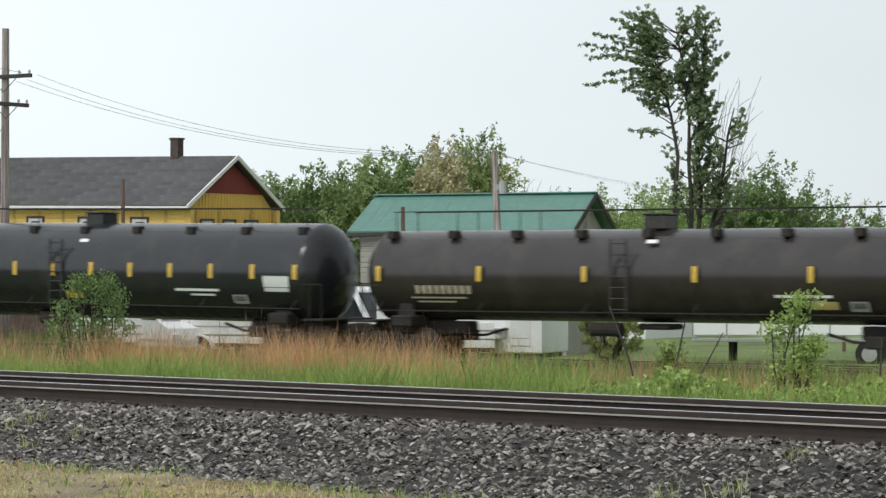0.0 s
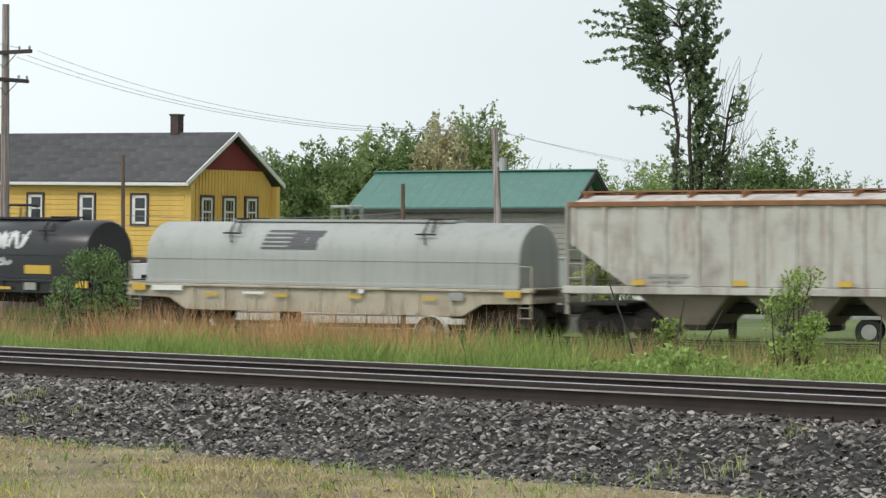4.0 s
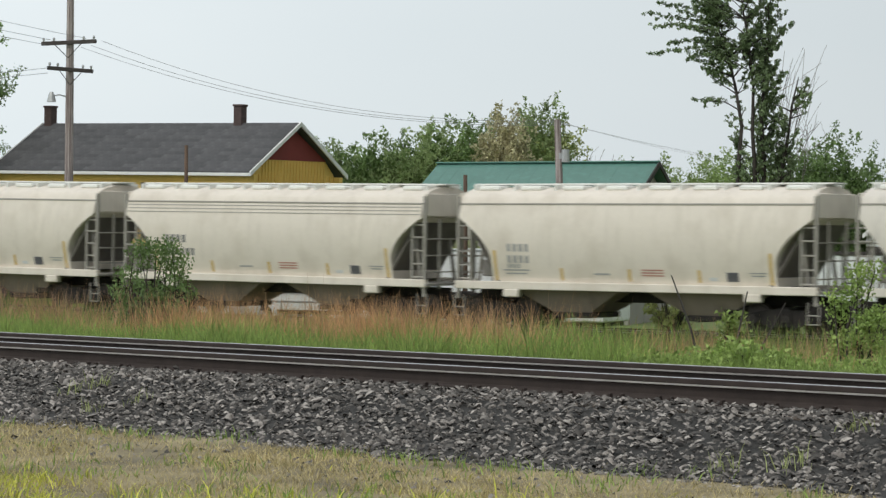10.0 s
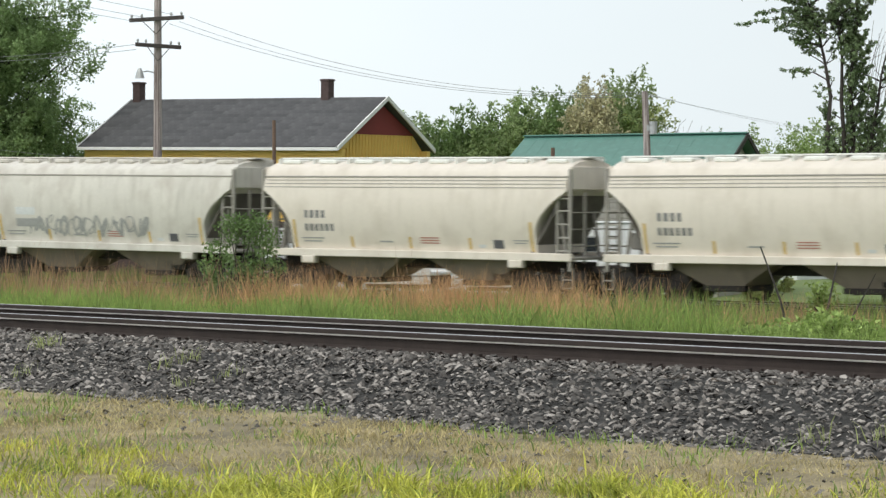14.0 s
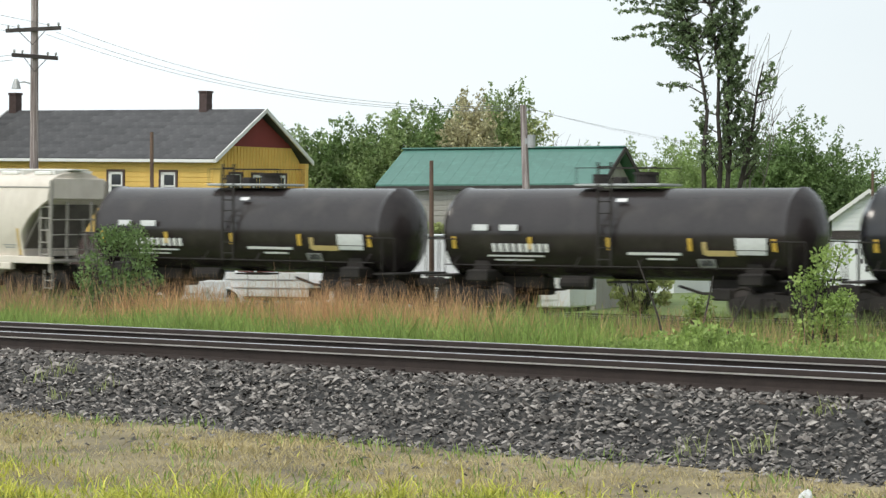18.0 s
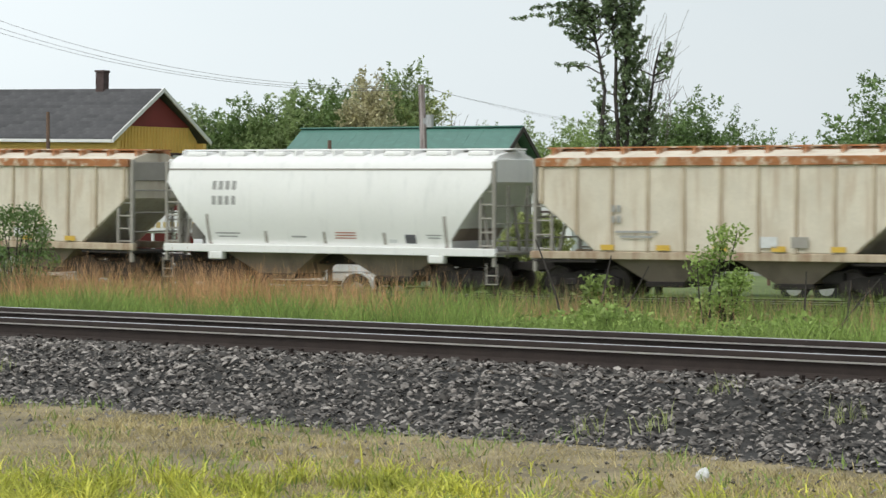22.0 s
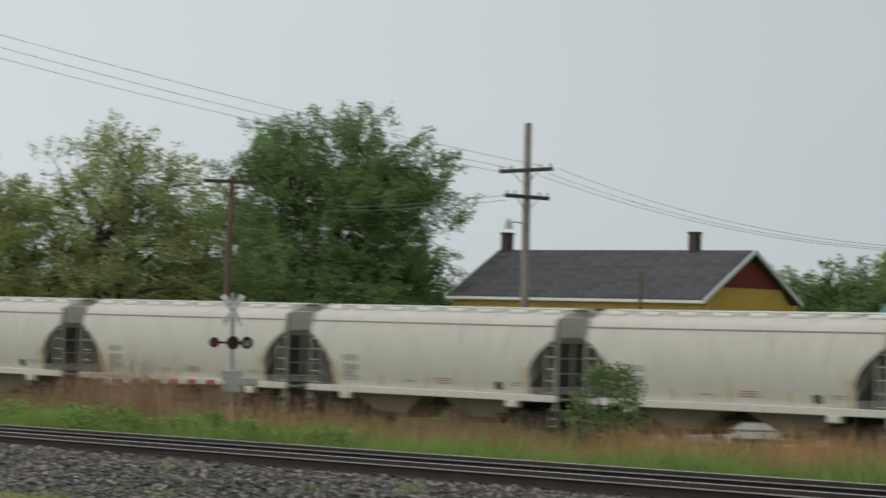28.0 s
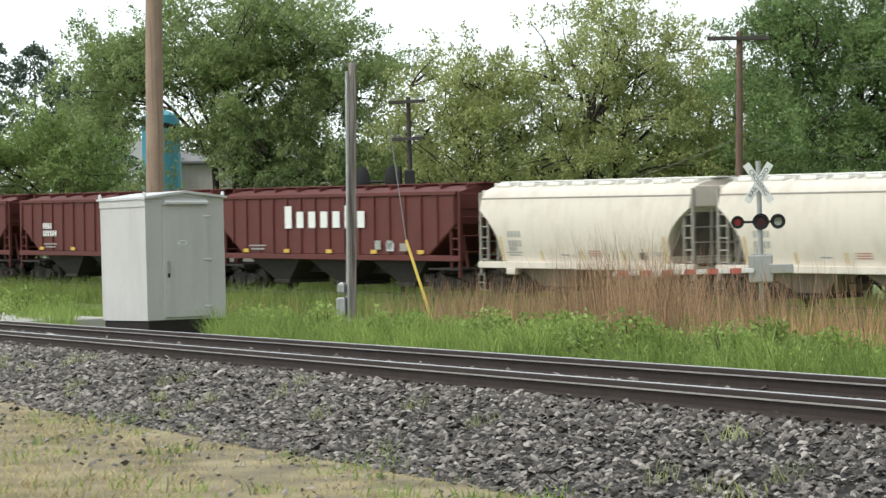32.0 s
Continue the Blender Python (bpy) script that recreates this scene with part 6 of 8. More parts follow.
    if kind == "coil_dark":
        return coil_car(L, [(-0.86, 0.86, COILDARK)], COILFRAME, "dark red coil car with one hood and white emblem shapes",
                        [("emblem", -0.3, 2.35 - 0.09 * i, 0.7, 0.045, INKWHITE) for i in range(4)] + [("emblem", -0.17, 2.28, 0.3, 0.36, INKWHITE)] + glyphs(0.0, 0, 0, 0.1, INKWHITE) +
                        [("lettering", 0.16 + 0.032 * i, 2.15, 0.16, 0.24, INKWHITE) for i in range(9)])
    if kind == "coil_grey2":
        return coil_car(L, [(-0.845, -0.01, COILGREY), (0.01, 0.845, COILGREY)], COILDARK, "coil car with two pale grey hoods and dark emblems", emblem(-0.55, INKDARK, 2.62, 0.95, stripes=0) + emblem(0.36, INKDARK, 2.62, 0.95, stripes=0))
    if kind == "hopper_long":
        return round_hopper(L, PALEGREY, "large pale grey covered hopper car with many roof hatches", HOPPER_LETTERS, hatch=12, sidemarks=[("panel_seam", x, 2.5, 0.03, 2.6, CAGE) for x in np.linspace(-4.4, 4.4, 7)])
    if kind == "cream_b":
        return round_hopper(L, CREAM, "cream covered hopper car with dark lettering bars", HOPPER_LETTERS)
    if kind == "cream_c":
        return round_hopper(L, CREAM, "cream covered hopper car with small dark lettering bars and seamed eaves", MID_LETTERS, seams=3)
    if kind == "cream_f":
        return round_hopper(L, CREAM, "cream covered hopper car with faint lettering and dusty sides", FAINT_LETTERS)
    if kind == "grey_f":
        return round_hopper(L, PALEGREY, "pale grey covered hopper car with faint lettering", FAINT_LETTERS)
    if kind == "white":
        return round_hopper(L, WHITE, "clean white covered hopper car with grey lettering bars", [(4, 3.18, 0.24, INKGREY), (4, 2.72, 0.24, INKGREY)], roof=WHITE, refl=CAGE)
    if kind == "dusty":
        return round_hopper(L, DUSTY, "grimy white covered hopper car with grey scrawl low on its side", [], roof=DUSTY,
                            sidemarks=[("placard", -3.3, 2.42, 0.9, 0.26, PLACARD), ("placard", -3.2, 2.02, 1.1, 0.28, INKGREY)], tag=(-0.5, 0.35))
    return round_hopper(L, DUSTCREAM, "dusty cream covered hopper car with a blue emblem plate", HOPPER_LETTERS,
                        sidemarks=[("emblem", 0.2, 2.95, 0.62, 1.0, INKWHITE), ("emblem", 0.2, 3.2, 0.5, 0.34, BLUE), ("emblem", 0.2, 2.72, 0.55, 0.14, BLUE), ("emblem", 0.2, 2.55, 0.55, 0.12, BLUE)])


TRAIN = []


def build_train():
    first = {}
    for kind, s, L in train_cars():
        L = {"cream_f": 12.85, "cream_b": 12.85, "cream_c": 12.85, "grey_f": 12.85, "white": 12.75, "rib_tan": 12.75}.get(kind, L)
        key = (kind, round(L, 1))
        if key in first:
            car = copy_thing(first[key], pose(0, 0, 0))
        else:
            car = first[key] = build_car(kind, L)
        TRAIN.append((car, s))


# ---- buildings ----
def frame_at(az, dist, turn, z):
    """A pose at a bearing and distance, x along a line whose perpendicular bears turn degrees."""
    c = spot(az, dist)
    return pose(c.x, c.y, z, 0, 0, -turn)


def window(root, x, z, w, h, y=0.0, facing=-1, m=None):
    """A sash window set in a wall that faces the camera's side; m: the frame's pose on another wall."""
    fr = Shape()
    for a, b, c, d in ((-w / 2 - 0.1, w / 2 + 0.1, h, h + 0.1), (-w / 2 - 0.1, w / 2 + 0.1, -0.1, 0), (-w / 2 - 0.1, -w / 2, 0, h), (w / 2, w / 2 + 0.1, 0, h)):
        fr.box(a, b, -0.07, 0.06, c, d, 0.01)
    at = m or Matrix.Translation((x, y, z))
    win = part("window", fr, CHIMNEY, root, at=at)
    sash = Shape()
    for a, b, c, d in ((-w / 2, -w / 2 + 0.17, 0, h), (w / 2 - 0.1, w / 2, 0, h), (-w / 2, w / 2, h - 0.12, h), (-w / 2, w / 2, 0, 0.1), (-w / 2, w / 2, h * 0.48, h * 0.54)):
        sash.box(a, b, -0.045, 0.02, c, d, 0.008)
    part("sash", sash, TRIMWHITE, win)
    part("pane", Shape().box(-w / 2, w / 2, -0.02, 0.0, 0, h * 0.48), GLASS, win)
    part("pane", Shape().box(-w / 2, w / 2, -0.03, -0.01, h * 0.54, h), GLASS, win)
    return win


def build_house():
    """Yellow house: x from its far end (0) to the gable end (L), y away from the camera."""
    L, W, eave, ridge, base = 14.7, 7.6, 4.2, 6.45, -2.0
    c = spot(-5.79, 110) - unit(HOUSE_TURN)[1] * L
    root = thing("house", pose(c.x, c.y, 0.27, 0, 1.06, -HOUSE_TURN), "yellow board house with dark red gable and grey shingle roof", "house")
    part("front_wall", Shape().box(0, L, 0.35, 0.6, 1.0, eave), HOUSEYELLOW, root)
    part("wall_base", Shape().box(0, L, 0.34, 0.6, base, 1.0), CHIMNEY, root, "dark ground-floor wall")
    part("back_wall", Shape().box(0, L, W - 0.6, W - 0.35, base, eave), HOUSEYELLOW, root)
    part("gable_wall", Shape().prism([(0.6, base), (W - 0.6, base), (W - 0.6, eave + 0.1), (W - 1.25, 4.88), (1.25, 4.88), (0.6, eave + 0.1)], "x", L - 0.6, L - 0.35), HOUSEYELLOW, root)
    part("gable_panel", Shape().prism([(1.2, 4.88), (W - 1.2, 4.88), (W / 2, ridge - 0.18)], "x", L - 0.58, L - 0.33), HOUSERED, root, "dark red boarded gable")
    part("end_base", Shape().box(0.34, 0.6, 0.6, W - 0.6, base, 1.0), CHIMNEY, root)
    part("end_wall", Shape().prism([(0.6, 1.0), (W - 0.6, 1.0), (W - 0.6, eave), (W / 2, ridge - 0.15), (0.6, eave)], "x", 0.35, 0.6), HOUSEYELLOW, root)
    long_b = Shape().box(-0.03, 0.03, -0.025, 0.025, 2.02, 4.86, 0.005).mesh("batten", HOUSEYELLOW)
    short_b = Shape().box(-0.03, 0.03, -0.025, 0.025, 2.02, eave + 0.05, 0.005).mesh("batten", HOUSEYELLOW)
    for y in np.arange(0.7, W - 0.6, 0.24):
        part("batten", short_b if y < 1.25 or y > W - 1.25 else long_b, None, root, at=(L - 0.33, y, 0))
    board = Shape().box(0.36, L - 0.36, -0.02, 0.015, 0, 0.19, 0.012)
    yellow_board = board.mesh("siding_board", HOUSEYELLOW)
    for z in np.arange(1.06, eave - 0.1, 0.22):
        part("siding_board", yellow_board, None, root, at=(0, 0.345, z))
    part("shop_front", Shape().box(L - 0.36, L - 0.27, 0.55, W - 0.55, base, 2.0, 0.02), HOUSERED, root, "dark red ground-floor front")
    for sg, name in ((0, "front_roof"), (1, "back_roof")):
        y0, y1 = (0.0, W / 2) if sg == 0 else (W, W / 2)
        rings = [[(x, y0, eave - 0.02), (x, y1, ridge), (x, y1, ridge + 0.10), (x, y0, eave + 0.08)] for x in (-0.1, L)]
        part(name, Shape().rings(rings), SHINGLE, root)
    # courses of shingles on the side that faces the camera
    slope = math.hypot(W / 2, ridge - eave)
    ang = math.degrees(math.atan2(ridge - eave, W / 2))
    strip = Shape().box(-0.47, 0.47, 0, 0.30, 0, 0.022, 0.004).mesh("shingle_course", SHINGLE)
    rows, cols = 15, 16
    for r in range(rows):
        for q in range(cols):
            d = 0.02 + r * slope / rows
            x = 0.40 + q * 0.915 + (0.2 if r % 2 else 0.0)
            lift = 0.0
            if x > L - 0.48:
                x, lift = L - 0.475, 0.004
            part("shingle", strip, None, root, at=pose(x, d * math.cos(radians(ang)), eave + 0.085 + lift + d * math.sin(radians(ang)), ang + 1.2, 0, 0))
    fas = Shape().box(-0.1, L, -0.05, 0.02, eave - 0.08, eave + 0.06, 0.01)
    part("fascia", fas, TRIMWHITE, root)
    for sg in (0, 1):
        y0 = 0.0 if sg == 0 else W
        rk = Shape().rings([[(x, y0, eave - 0.08), (x, W / 2, ridge - 0.04), (x, W / 2, ridge + 0.15), (x, y0, eave + 0.12)] for x in (L, L + 0.07)])
        part("bargeboard", rk, TRIMWHITE, root)
        rk = Shape().rings([[(x, y0, eave - 0.08), (x, W / 2, ridge - 0.04), (x, W / 2, ridge + 0.15), (x, y0, eave + 0.12)] for x in (-0.17, -0.1)])
        part("bargeboard", rk, TRIMWHITE, root)
    for x in (0.35, L - 3.3):
        ch = Shape().box(x - 0.21, x + 0.21, W / 2 - 0.21, W / 2 + 0.21, ridge - 0.3, ridge + 0.85, 0.01)
        cap = part("chimney", ch, CHIMNEY, root, "dark brick chimney")
        part("chimney_cap", Shape().box(x - 0.25, x + 0.25, W / 2 - 0.25, W / 2 + 0.25, ridge + 0.85, ridge + 0.95, 0.02), CHIMNEY, cap)
    for x in (L - 2.72, L - 5.61, L - 8.5, L - 11.39):
        window(root, x, 2.45, 0.8, 1.25, 0.34)
    for y in (W / 2 - 1.85, W / 2 - 0.15, W / 2 + 1.6):
        window(root, 0, 0, 0.85, 1.3, m=pose(L - 0.33, y, 2.35, 0, 0, 90))


def build_green_building():
    turn = 17.0
    L, W, eave, ridge, base = 8.55, 7.0, 2.95, 4.38, -2.1
    _, e = unit(turn)
    c = spot(2.72, 95) - e * L
    root = thing("outbuilding", pose(c.x, c.y, 0, 0, 0, -turn), "grey outbuilding with a green ribbed metal roof", "building")
    part("front_wall", Shape().box(0.4, L, 0.4, 0.6, base, eave), GREYWALL, root)
    part("back_wall", Shape().box(0.4, L, W - 0.6, W - 0.4, base, eave), GREYWALL, root)
    for x in (0.4, L - 0.2):
        part("gable_wall", Shape().prism([(0.6, base), (W - 0.6, base), (W - 0.6, eave), (W / 2, ridge - 0.12), (0.6, eave)], "x", x, x + 0.2), GREYWALL, root)
    bl = Shape().box(0.42, L - 0.02, 0.375, 0.41, 0, 0.17, 0.012).mesh("siding_board", GREYWALL)
    for z in np.arange(base + 0.1, eave - 0.1, 0.2):
        part("siding_board", bl, None, root, at=(0, 0, z))
    for sg in (0, 1):
        y0 = 0.0 if sg == 0 else W
        roof = part("roof", Shape().rings([[(x, y0, eave - 0.02), (x, W / 2, ridge), (x, W / 2, ridge + 0.06), (x, y0, eave + 0.05)] for x in (-0.0, L + 0.4)]), GREENROOF, root)
        rb = Shape()
        for x in np.arange(0.1, L + 0.4, 0.46):
            rb.rings([[(x + d, y0, eave + 0.045), (x + d, W / 2, ridge + 0.055), (x + d, W / 2, ridge + 0.066), (x + d, y0, eave + 0.056)] for d in (-0.012, 0.012)])
        part("roof_ribs", rb, GREENROOF, roof)
        fs = Shape().rings([[(x, y0, eave - 0.14), (x, W / 2, ridge - 0.12), (x, W / 2, ridge + 0.09), (x, y0, eave + 0.09)] for x in (L + 0.4, L + 0.45)])
        part("bargeboard", fs, DARKWOOD, root)
    part("ridge_cap", Shape().box(-0.05, L + 0.45, W / 2 - 0.2, W / 2 + 0.2, ridge + 0.04, ridge + 0.11, 0.03), GREENROOF, root)
    part("eave_board", Shape().box(0.0, L + 0.4, 0.0, 0.06, eave - 0.16, eave + 0.0, 0.01), DARKWOOD, root)
    vp = Shape()
    vp.tube([(5.2, 2.6, 3.9), (5.2, 2.6, 4.3)], 0.07, 8)
    vp.tube([(5.2, 2.6, 4.3), (5.2, 2.6, 4.36)], 0.13, 10)
    part("roof_vent", vp, STEELGREY, root)


def build_garage():
    root = thing("garage", frame_at(8.87, 130, -8.87 + 17, -1.9), "small white boarded garage with a grey roof", "garage")
    W, D, eave, ridge = 4.1, 12.0, 3.5, 4.95
    part("front_wall", Shape().prism([(-W / 2 + 0.2, 0), (W / 2 - 0.2, 0), (W / 2 - 0.2, eave), (0, ridge - 0.15), (-W / 2 + 0.2, eave)], "y", 0.0, 0.2), WHITEWALL, root)
    part("side_wall", Shape().box(-W / 2 + 0.2, -W / 2 + 0.4, 0.2, D, 0, eave), WHITEWALL, root)
    part("side_wall", Shape().box(W / 2 - 0.4, W / 2 - 0.2, 0.2, D, 0, eave), WHITEWALL, root)
    part("back_wall", Shape().box(-W / 2 + 0.4, W / 2 - 0.4, D - 0.2, D, 0, eave), WHITEWALL, root)
    for sg in (-1, 1):
        part("roof", Shape().rings([[(sg * W / 2, y, eave - 0.02), (0, y, ridge), (0, y, ridge + 0.1), (sg * W / 2, y, eave + 0.08)] for y in (-0.3, D + 0.2)]), GREYROOF, root)
        part("bargeboard", Shape().rings([[(sg * W / 2, y, eave - 0.14), (0, y, ridge - 0.1), (0, y, ridge + 0.12), (sg * W / 2, y, eave + 0.1)] for y in (-0.36, -0.3)]), TRIMWHITE, root)
    for z in np.arange(0.1, ridge - 0.3, 0.22):
        hw = W / 2 - 0.2 if z < eave else (W / 2 - 0.2) * (ridge - 0.15 - z) / (ridge - 0.15 - eave)
        part("siding_board", Shape().box(-hw, hw, -0.03, 0.01, z, z + 0.19, 0.01), WHITEWALL, root)
    part("door_lintel", Shape().box(-W / 2 + 0.2, W / 2 - 0.2, -0.08, 0.0, 2.7, 2.95, 0.01), DARKWOOD, root)


def wheel_part(parent, x, y, r=0.38):
    w = Shape()
    n = 18
    prof = [(0.12, -0.10), (r * 0.62, -0.11), (r * 0.95, -0.10), (r, -0.05), (r, 0.05), (r * 0.95, 0.10), (r * 0.62, 0.11), (0.12, 0.10)]
    rings = [[(math.cos(a) * q, d, math.sin(a) * q) for q, d in prof] for a in [2 * math.pi * k / n for k in range(n + 1)]]
    w.rings(rings, True, True)
    tyre = part("wheel", w, TYRE, parent, at=(x, y, r), smooth=40)
    part("hub", Shape().tube([(0, -0.125, 0), (0, 0.125, 0)], r * 0.55, 14), STEELGREY, tyre)


def flat_trailer(az, dist, turn, z, length, wheel_x, label):
    """A low white trailer: ribbed side panels, an arched mudguard over each wheel."""
    root = thing("flat_trailer", frame_at(az, dist, turn, z), label, "trailer", "white vehicles parked behind the train")
    part("deck", Shape().box(0, length, 0.02, 2.2, 1.10, 1.24, 0.03), TRAILERWHITE, root)
    part("front_board", Shape().box(-0.04, 0.0, 0.0, 2.2, 0.8, 1.72, 0.01), TRAILERWHITE, root)
    n = int(length / 1.2)
    for k in range(n):
        x = length * k / n
        for r in range(3):
            part("side_panel", Shape().box(x + 0.02, x + length / n - 0.02, -0.03, 0.015, 0.80 + 0.29 * r, 1.06 + 0.29 * r, 0.015), TRAILERWHITE, root)
    part("side_rail", Shape().box(0, length, -0.05, -0.03, 1.07, 1.12, 0.005), STEELGREY, root)
    part("side_rail", Shape().box(0, length, -0.05, -0.03, 1.36, 1.41, 0.005), STEELGREY, root)
    part("chassis", Shape().box(0.3, length - 0.3, 0.3, 1.9, 0.65, 1.10, 0.02), UNDER, root)
    for x in wheel_x:
        for y in (-0.12, 2.2):
            wheel_part(root, x, y, 0.5)
            g = Shape().rings([[(x + math.cos(q) * r, y + d, 0.5 + math.sin(q) * r) for q in [math.pi * k / 14 for k in range(15)]] for r, d in ((0.56, -0.13), (0.60, -0.13), (0.60, 0.13), (0.56, 0.13))], False, False)
            part("mudguard", g, WHITEWALL, root)
    return root


def site_trailer():
    """A white office trailer with windows and a door."""
    root = thing("office_trailer", frame_at(-1.5, 86, 24, -1.75), "white office trailer with small windows and a panelled door", "trailer", "white vehicles parked behind the train")
    L, H = 6.0, 2.85
    part("shell", Shape().box(0, L, 0, 2.4, 0.5, H, 0.04), VEHICLE, root)
    part("roof", Shape().box(-0.05, L + 0.05, -0.06, 2.46, H, H + 0.05, 0.015), WHITEWALL, root)
    part("chassis", Shape().box(0.1, L - 0.1, 0.3, 2.1, 0.34, 0.5, 0.02), UNDER, root)
    for x in (0.6, 1.2, 1.8, 3.0, 3.6, 4.2, 4.75):
        part("side_seam", Shape().box(x - 0.012, x + 0.012, -0.012, 0.0, 0.55, H - 0.05, 0.004), WHITEWALL, root)
    win = part("window", Shape().box(2.08, 2.66, -0.03, 0.0, 1.72, 2.42, 0.012), STEELGREY, root)
    part("pane", Shape().box(2.13, 2.61, -0.045, -0.03, 1.77, 2.37, 0.006), GLASS, win)
    door = part("door", Shape().box(4.9, 5.6, -0.03, 0.0, 0.75, 2.6, 0.012), TRIMWHITE, root)
    for z in (1.0, 1.75):
        part("door_panel", Shape().box(5.0, 5.5, -0.045, -0.03, z, z + 0.6, 0.006), WHITEWALL, door)
    part("awning", Shape().box(3.7, 4.8, -0.35, -0.02, 1.3, 1.36, 0.01), WHITEWALL, root)
    for x in (2.6, 3.5):
        for y in (0.1, 2.3):
            wheel_part(root, x, y, 0.36)


def moving_trailer():
    """A long white box trailer with lettering bars on its side."""
    root = thing("box_trailer", frame_at(5.6, 88, 12, -1.9), "long white box trailer with dark lettering bars", "trailer", "white vehicles parked behind the train")
    L, H = 8.2, 2.95
    part("box", Shape().box(0, L, 0, 2.4, 1.1, H, 0.04), VEHICLE, root)
    for x in np.arange(0.0, L + 0.1, 1.17):
        part("side_post", Shape().box(x - 0.03, x + 0.03, -0.03, 0.0, 0.95, H, 0.008), STEELGREY, root)
    part("top_rail", Shape().box(-0.02, L + 0.02, -0.04, 0.02, H - 0.1, H + 0.03, 0.01), DARKWOOD, root)
    part("bottom_rail", Shape().box(-0.02, L + 0.02, -0.04, 0.02, 0.9, 1.02, 0.01), STEELGREY, root)
    part("landing_gear", Shape().box(1.2, 1.35, 0.4, 0.55, 0, 0.95, 0.01), UNDER, root)
    part("landing_gear", Shape().box(1.2, 1.35, 1.85, 2.0, 0, 0.95, 0.01), UNDER, root)
    for x in (L - 2.2, L - 1.1):
        for y in (0.12, 2.28):
            wheel_part(root, x, y, 0.48)
    for row, n, z0, s in ((0, 7, H - 0.62, 0.17), (1, 8, H - 0.92, 0.13), (2, 7, H - 1.2, 0.15)):
        for k in range(n):
            x = 4.55 + row * 0.18 + k * s * 1.2
            part("lettering", Shape().box(x, x + s * 0.75, -0.010, -0.003, z0, z0 + s * 1.25), INKDARK, root)


def white_van(az, dist, turn, label):
    """A white panel van."""
    root = thing("panel_van", frame_at(az, dist, turn, -1.8), label, "van", "white vehicles parked behind the train")
    side = [(0.0, 0.45), (0.0, 2.55), (0.12, 2.72), (3.5, 2.72), (3.75, 2.6), (4.35, 1.55), (5.1, 1.32), (5.2, 0.9), (5.15, 0.45)]
    body = part("body", Shape().prism(side, "y", 0, 2.0), VEHICLE, root)
    part("windscreen", Shape().rings([[(3.80, y, 2.52), (4.33, y, 1.62), (4.37, y, 1.63), (3.84, y, 2.53)] for y in (0.15, 1.85)]), GLASS, body)
    for y0, y1 in ((-0.012, 0.0), (2.0, 2.012)):
        part("side_window", Shape().prism([(3.0, 1.6), (4.15, 1.6), (3.72, 2.35), (3.0, 2.35)], "y", y0, y1), GLASS, body)
        part("rub_strip", Shape().box(0.05, 5.1, y0, y1, 0.85, 0.93), STEELGREY, body)
    for y in (0.32, 1.18):
        part("rear_window", Shape().box(-0.012, 0.0, y, y + 0.5, 1.65, 2.3), GLASS, body)
    part("bumper", Shape().box(5.12, 5.3, 0.05, 1.95, 0.45, 0.7, 0.04), STEELGREY, root)
    for y in (0.28, 1.72):
        part("headlight", Shape().box(5.1, 5.22, y - 0.15, y + 0.15, 0.92, 1.15, 0.03), SIGNWHITE, root)
    for x in (0.95, 4.2):
        for y in (0.1, 1.9):
            wheel_part(root, x, y, 0.36)


def roadside_sign():
    root = thing("roadside_sign", frame_at(-5.2, 97, 24, -1.8), "white illuminated sign board on steel posts with faint lettering bars", "sign")
    part("panel", Shape().box(0, 3.7, 0, 0.22, 2.2, 3.05, 0.03), SIGNWHITE, root)
    for x in (0.6, 1.5, 2.4, 3.2):
        part("post", Shape().box(x - 0.05, x + 0.05, 0.05, 0.15, -0.2, 2.2, 0.01), WHITEWALL, root)
    for k in range(9):
        part("lettering", Shape().box(0.5 + k * 0.3, 0.68 + k * 0.3, -0.008, -0.002, 2.4, 2.62), FADEDYELLOW, root)
    part("upper_panel", Shape().box(2.2, 3.5, 0, 0.12, 3.15, 3.85, 0.02), PLACARD, root)
    for k in range(6):
        part("lettering", Shape().box(2.3 + k * 0.18, 2.42 + k * 0.18, -0.008, -0.002, 3.58, 3.75), BLUE, root)


def white_shed():
    root = thing("garden_shed", frame_at(3.95, 118, 40, -1.9), "small white shed with a grey roof beside the outbuilding", "shed")
    W, D, eave, ridge = 3.0, 4.2, 3.2, 4.75
    part("front_wall", Shape().prism([(-W / 2, 0), (W / 2, 0), (W / 2, eave), (0, ridge - 0.1), (-W / 2, eave)], "y", 0, 0.15), WHITEWALL, root)
    part("back_wall", Shape().prism([(-W / 2, 0), (W / 2, 0), (W / 2, eave), (0, ridge - 0.1), (-W / 2, eave)], "y", D - 0.15, D), WHITEWALL, root)
    for sg in (-1, 1):
        part("side_wall", Shape().box(min(sg * W / 2, sg * (W / 2 - 0.15)), max(sg * W / 2, sg * (W / 2 - 0.15)), 0.15, D - 0.15, 0, eave), WHITEWALL, root)
        part("roof", Shape().rings([[(sg * (W / 2 + 0.2), y, eave - 0.2), (0, y, ridge), (0, y, ridge + 0.1), (sg * (W / 2 + 0.2), y, eave - 0.1)] for y in (-0.25, D + 0.2)]), GREYROOF, root)
        part("bargeboard", Shape().rings([[(sg * (W / 2 + 0.2), y, eave - 0.3), (0, y, ridge - 0.1), (0, y, ridge + 0.11), (sg * (W / 2 + 0.2), y, eave - 0.08)] for y in (-0.3, -0.25)]), TRIMWHITE, root)
    window(root, 0, 2.0, 0.5, 0.9, 0.0)


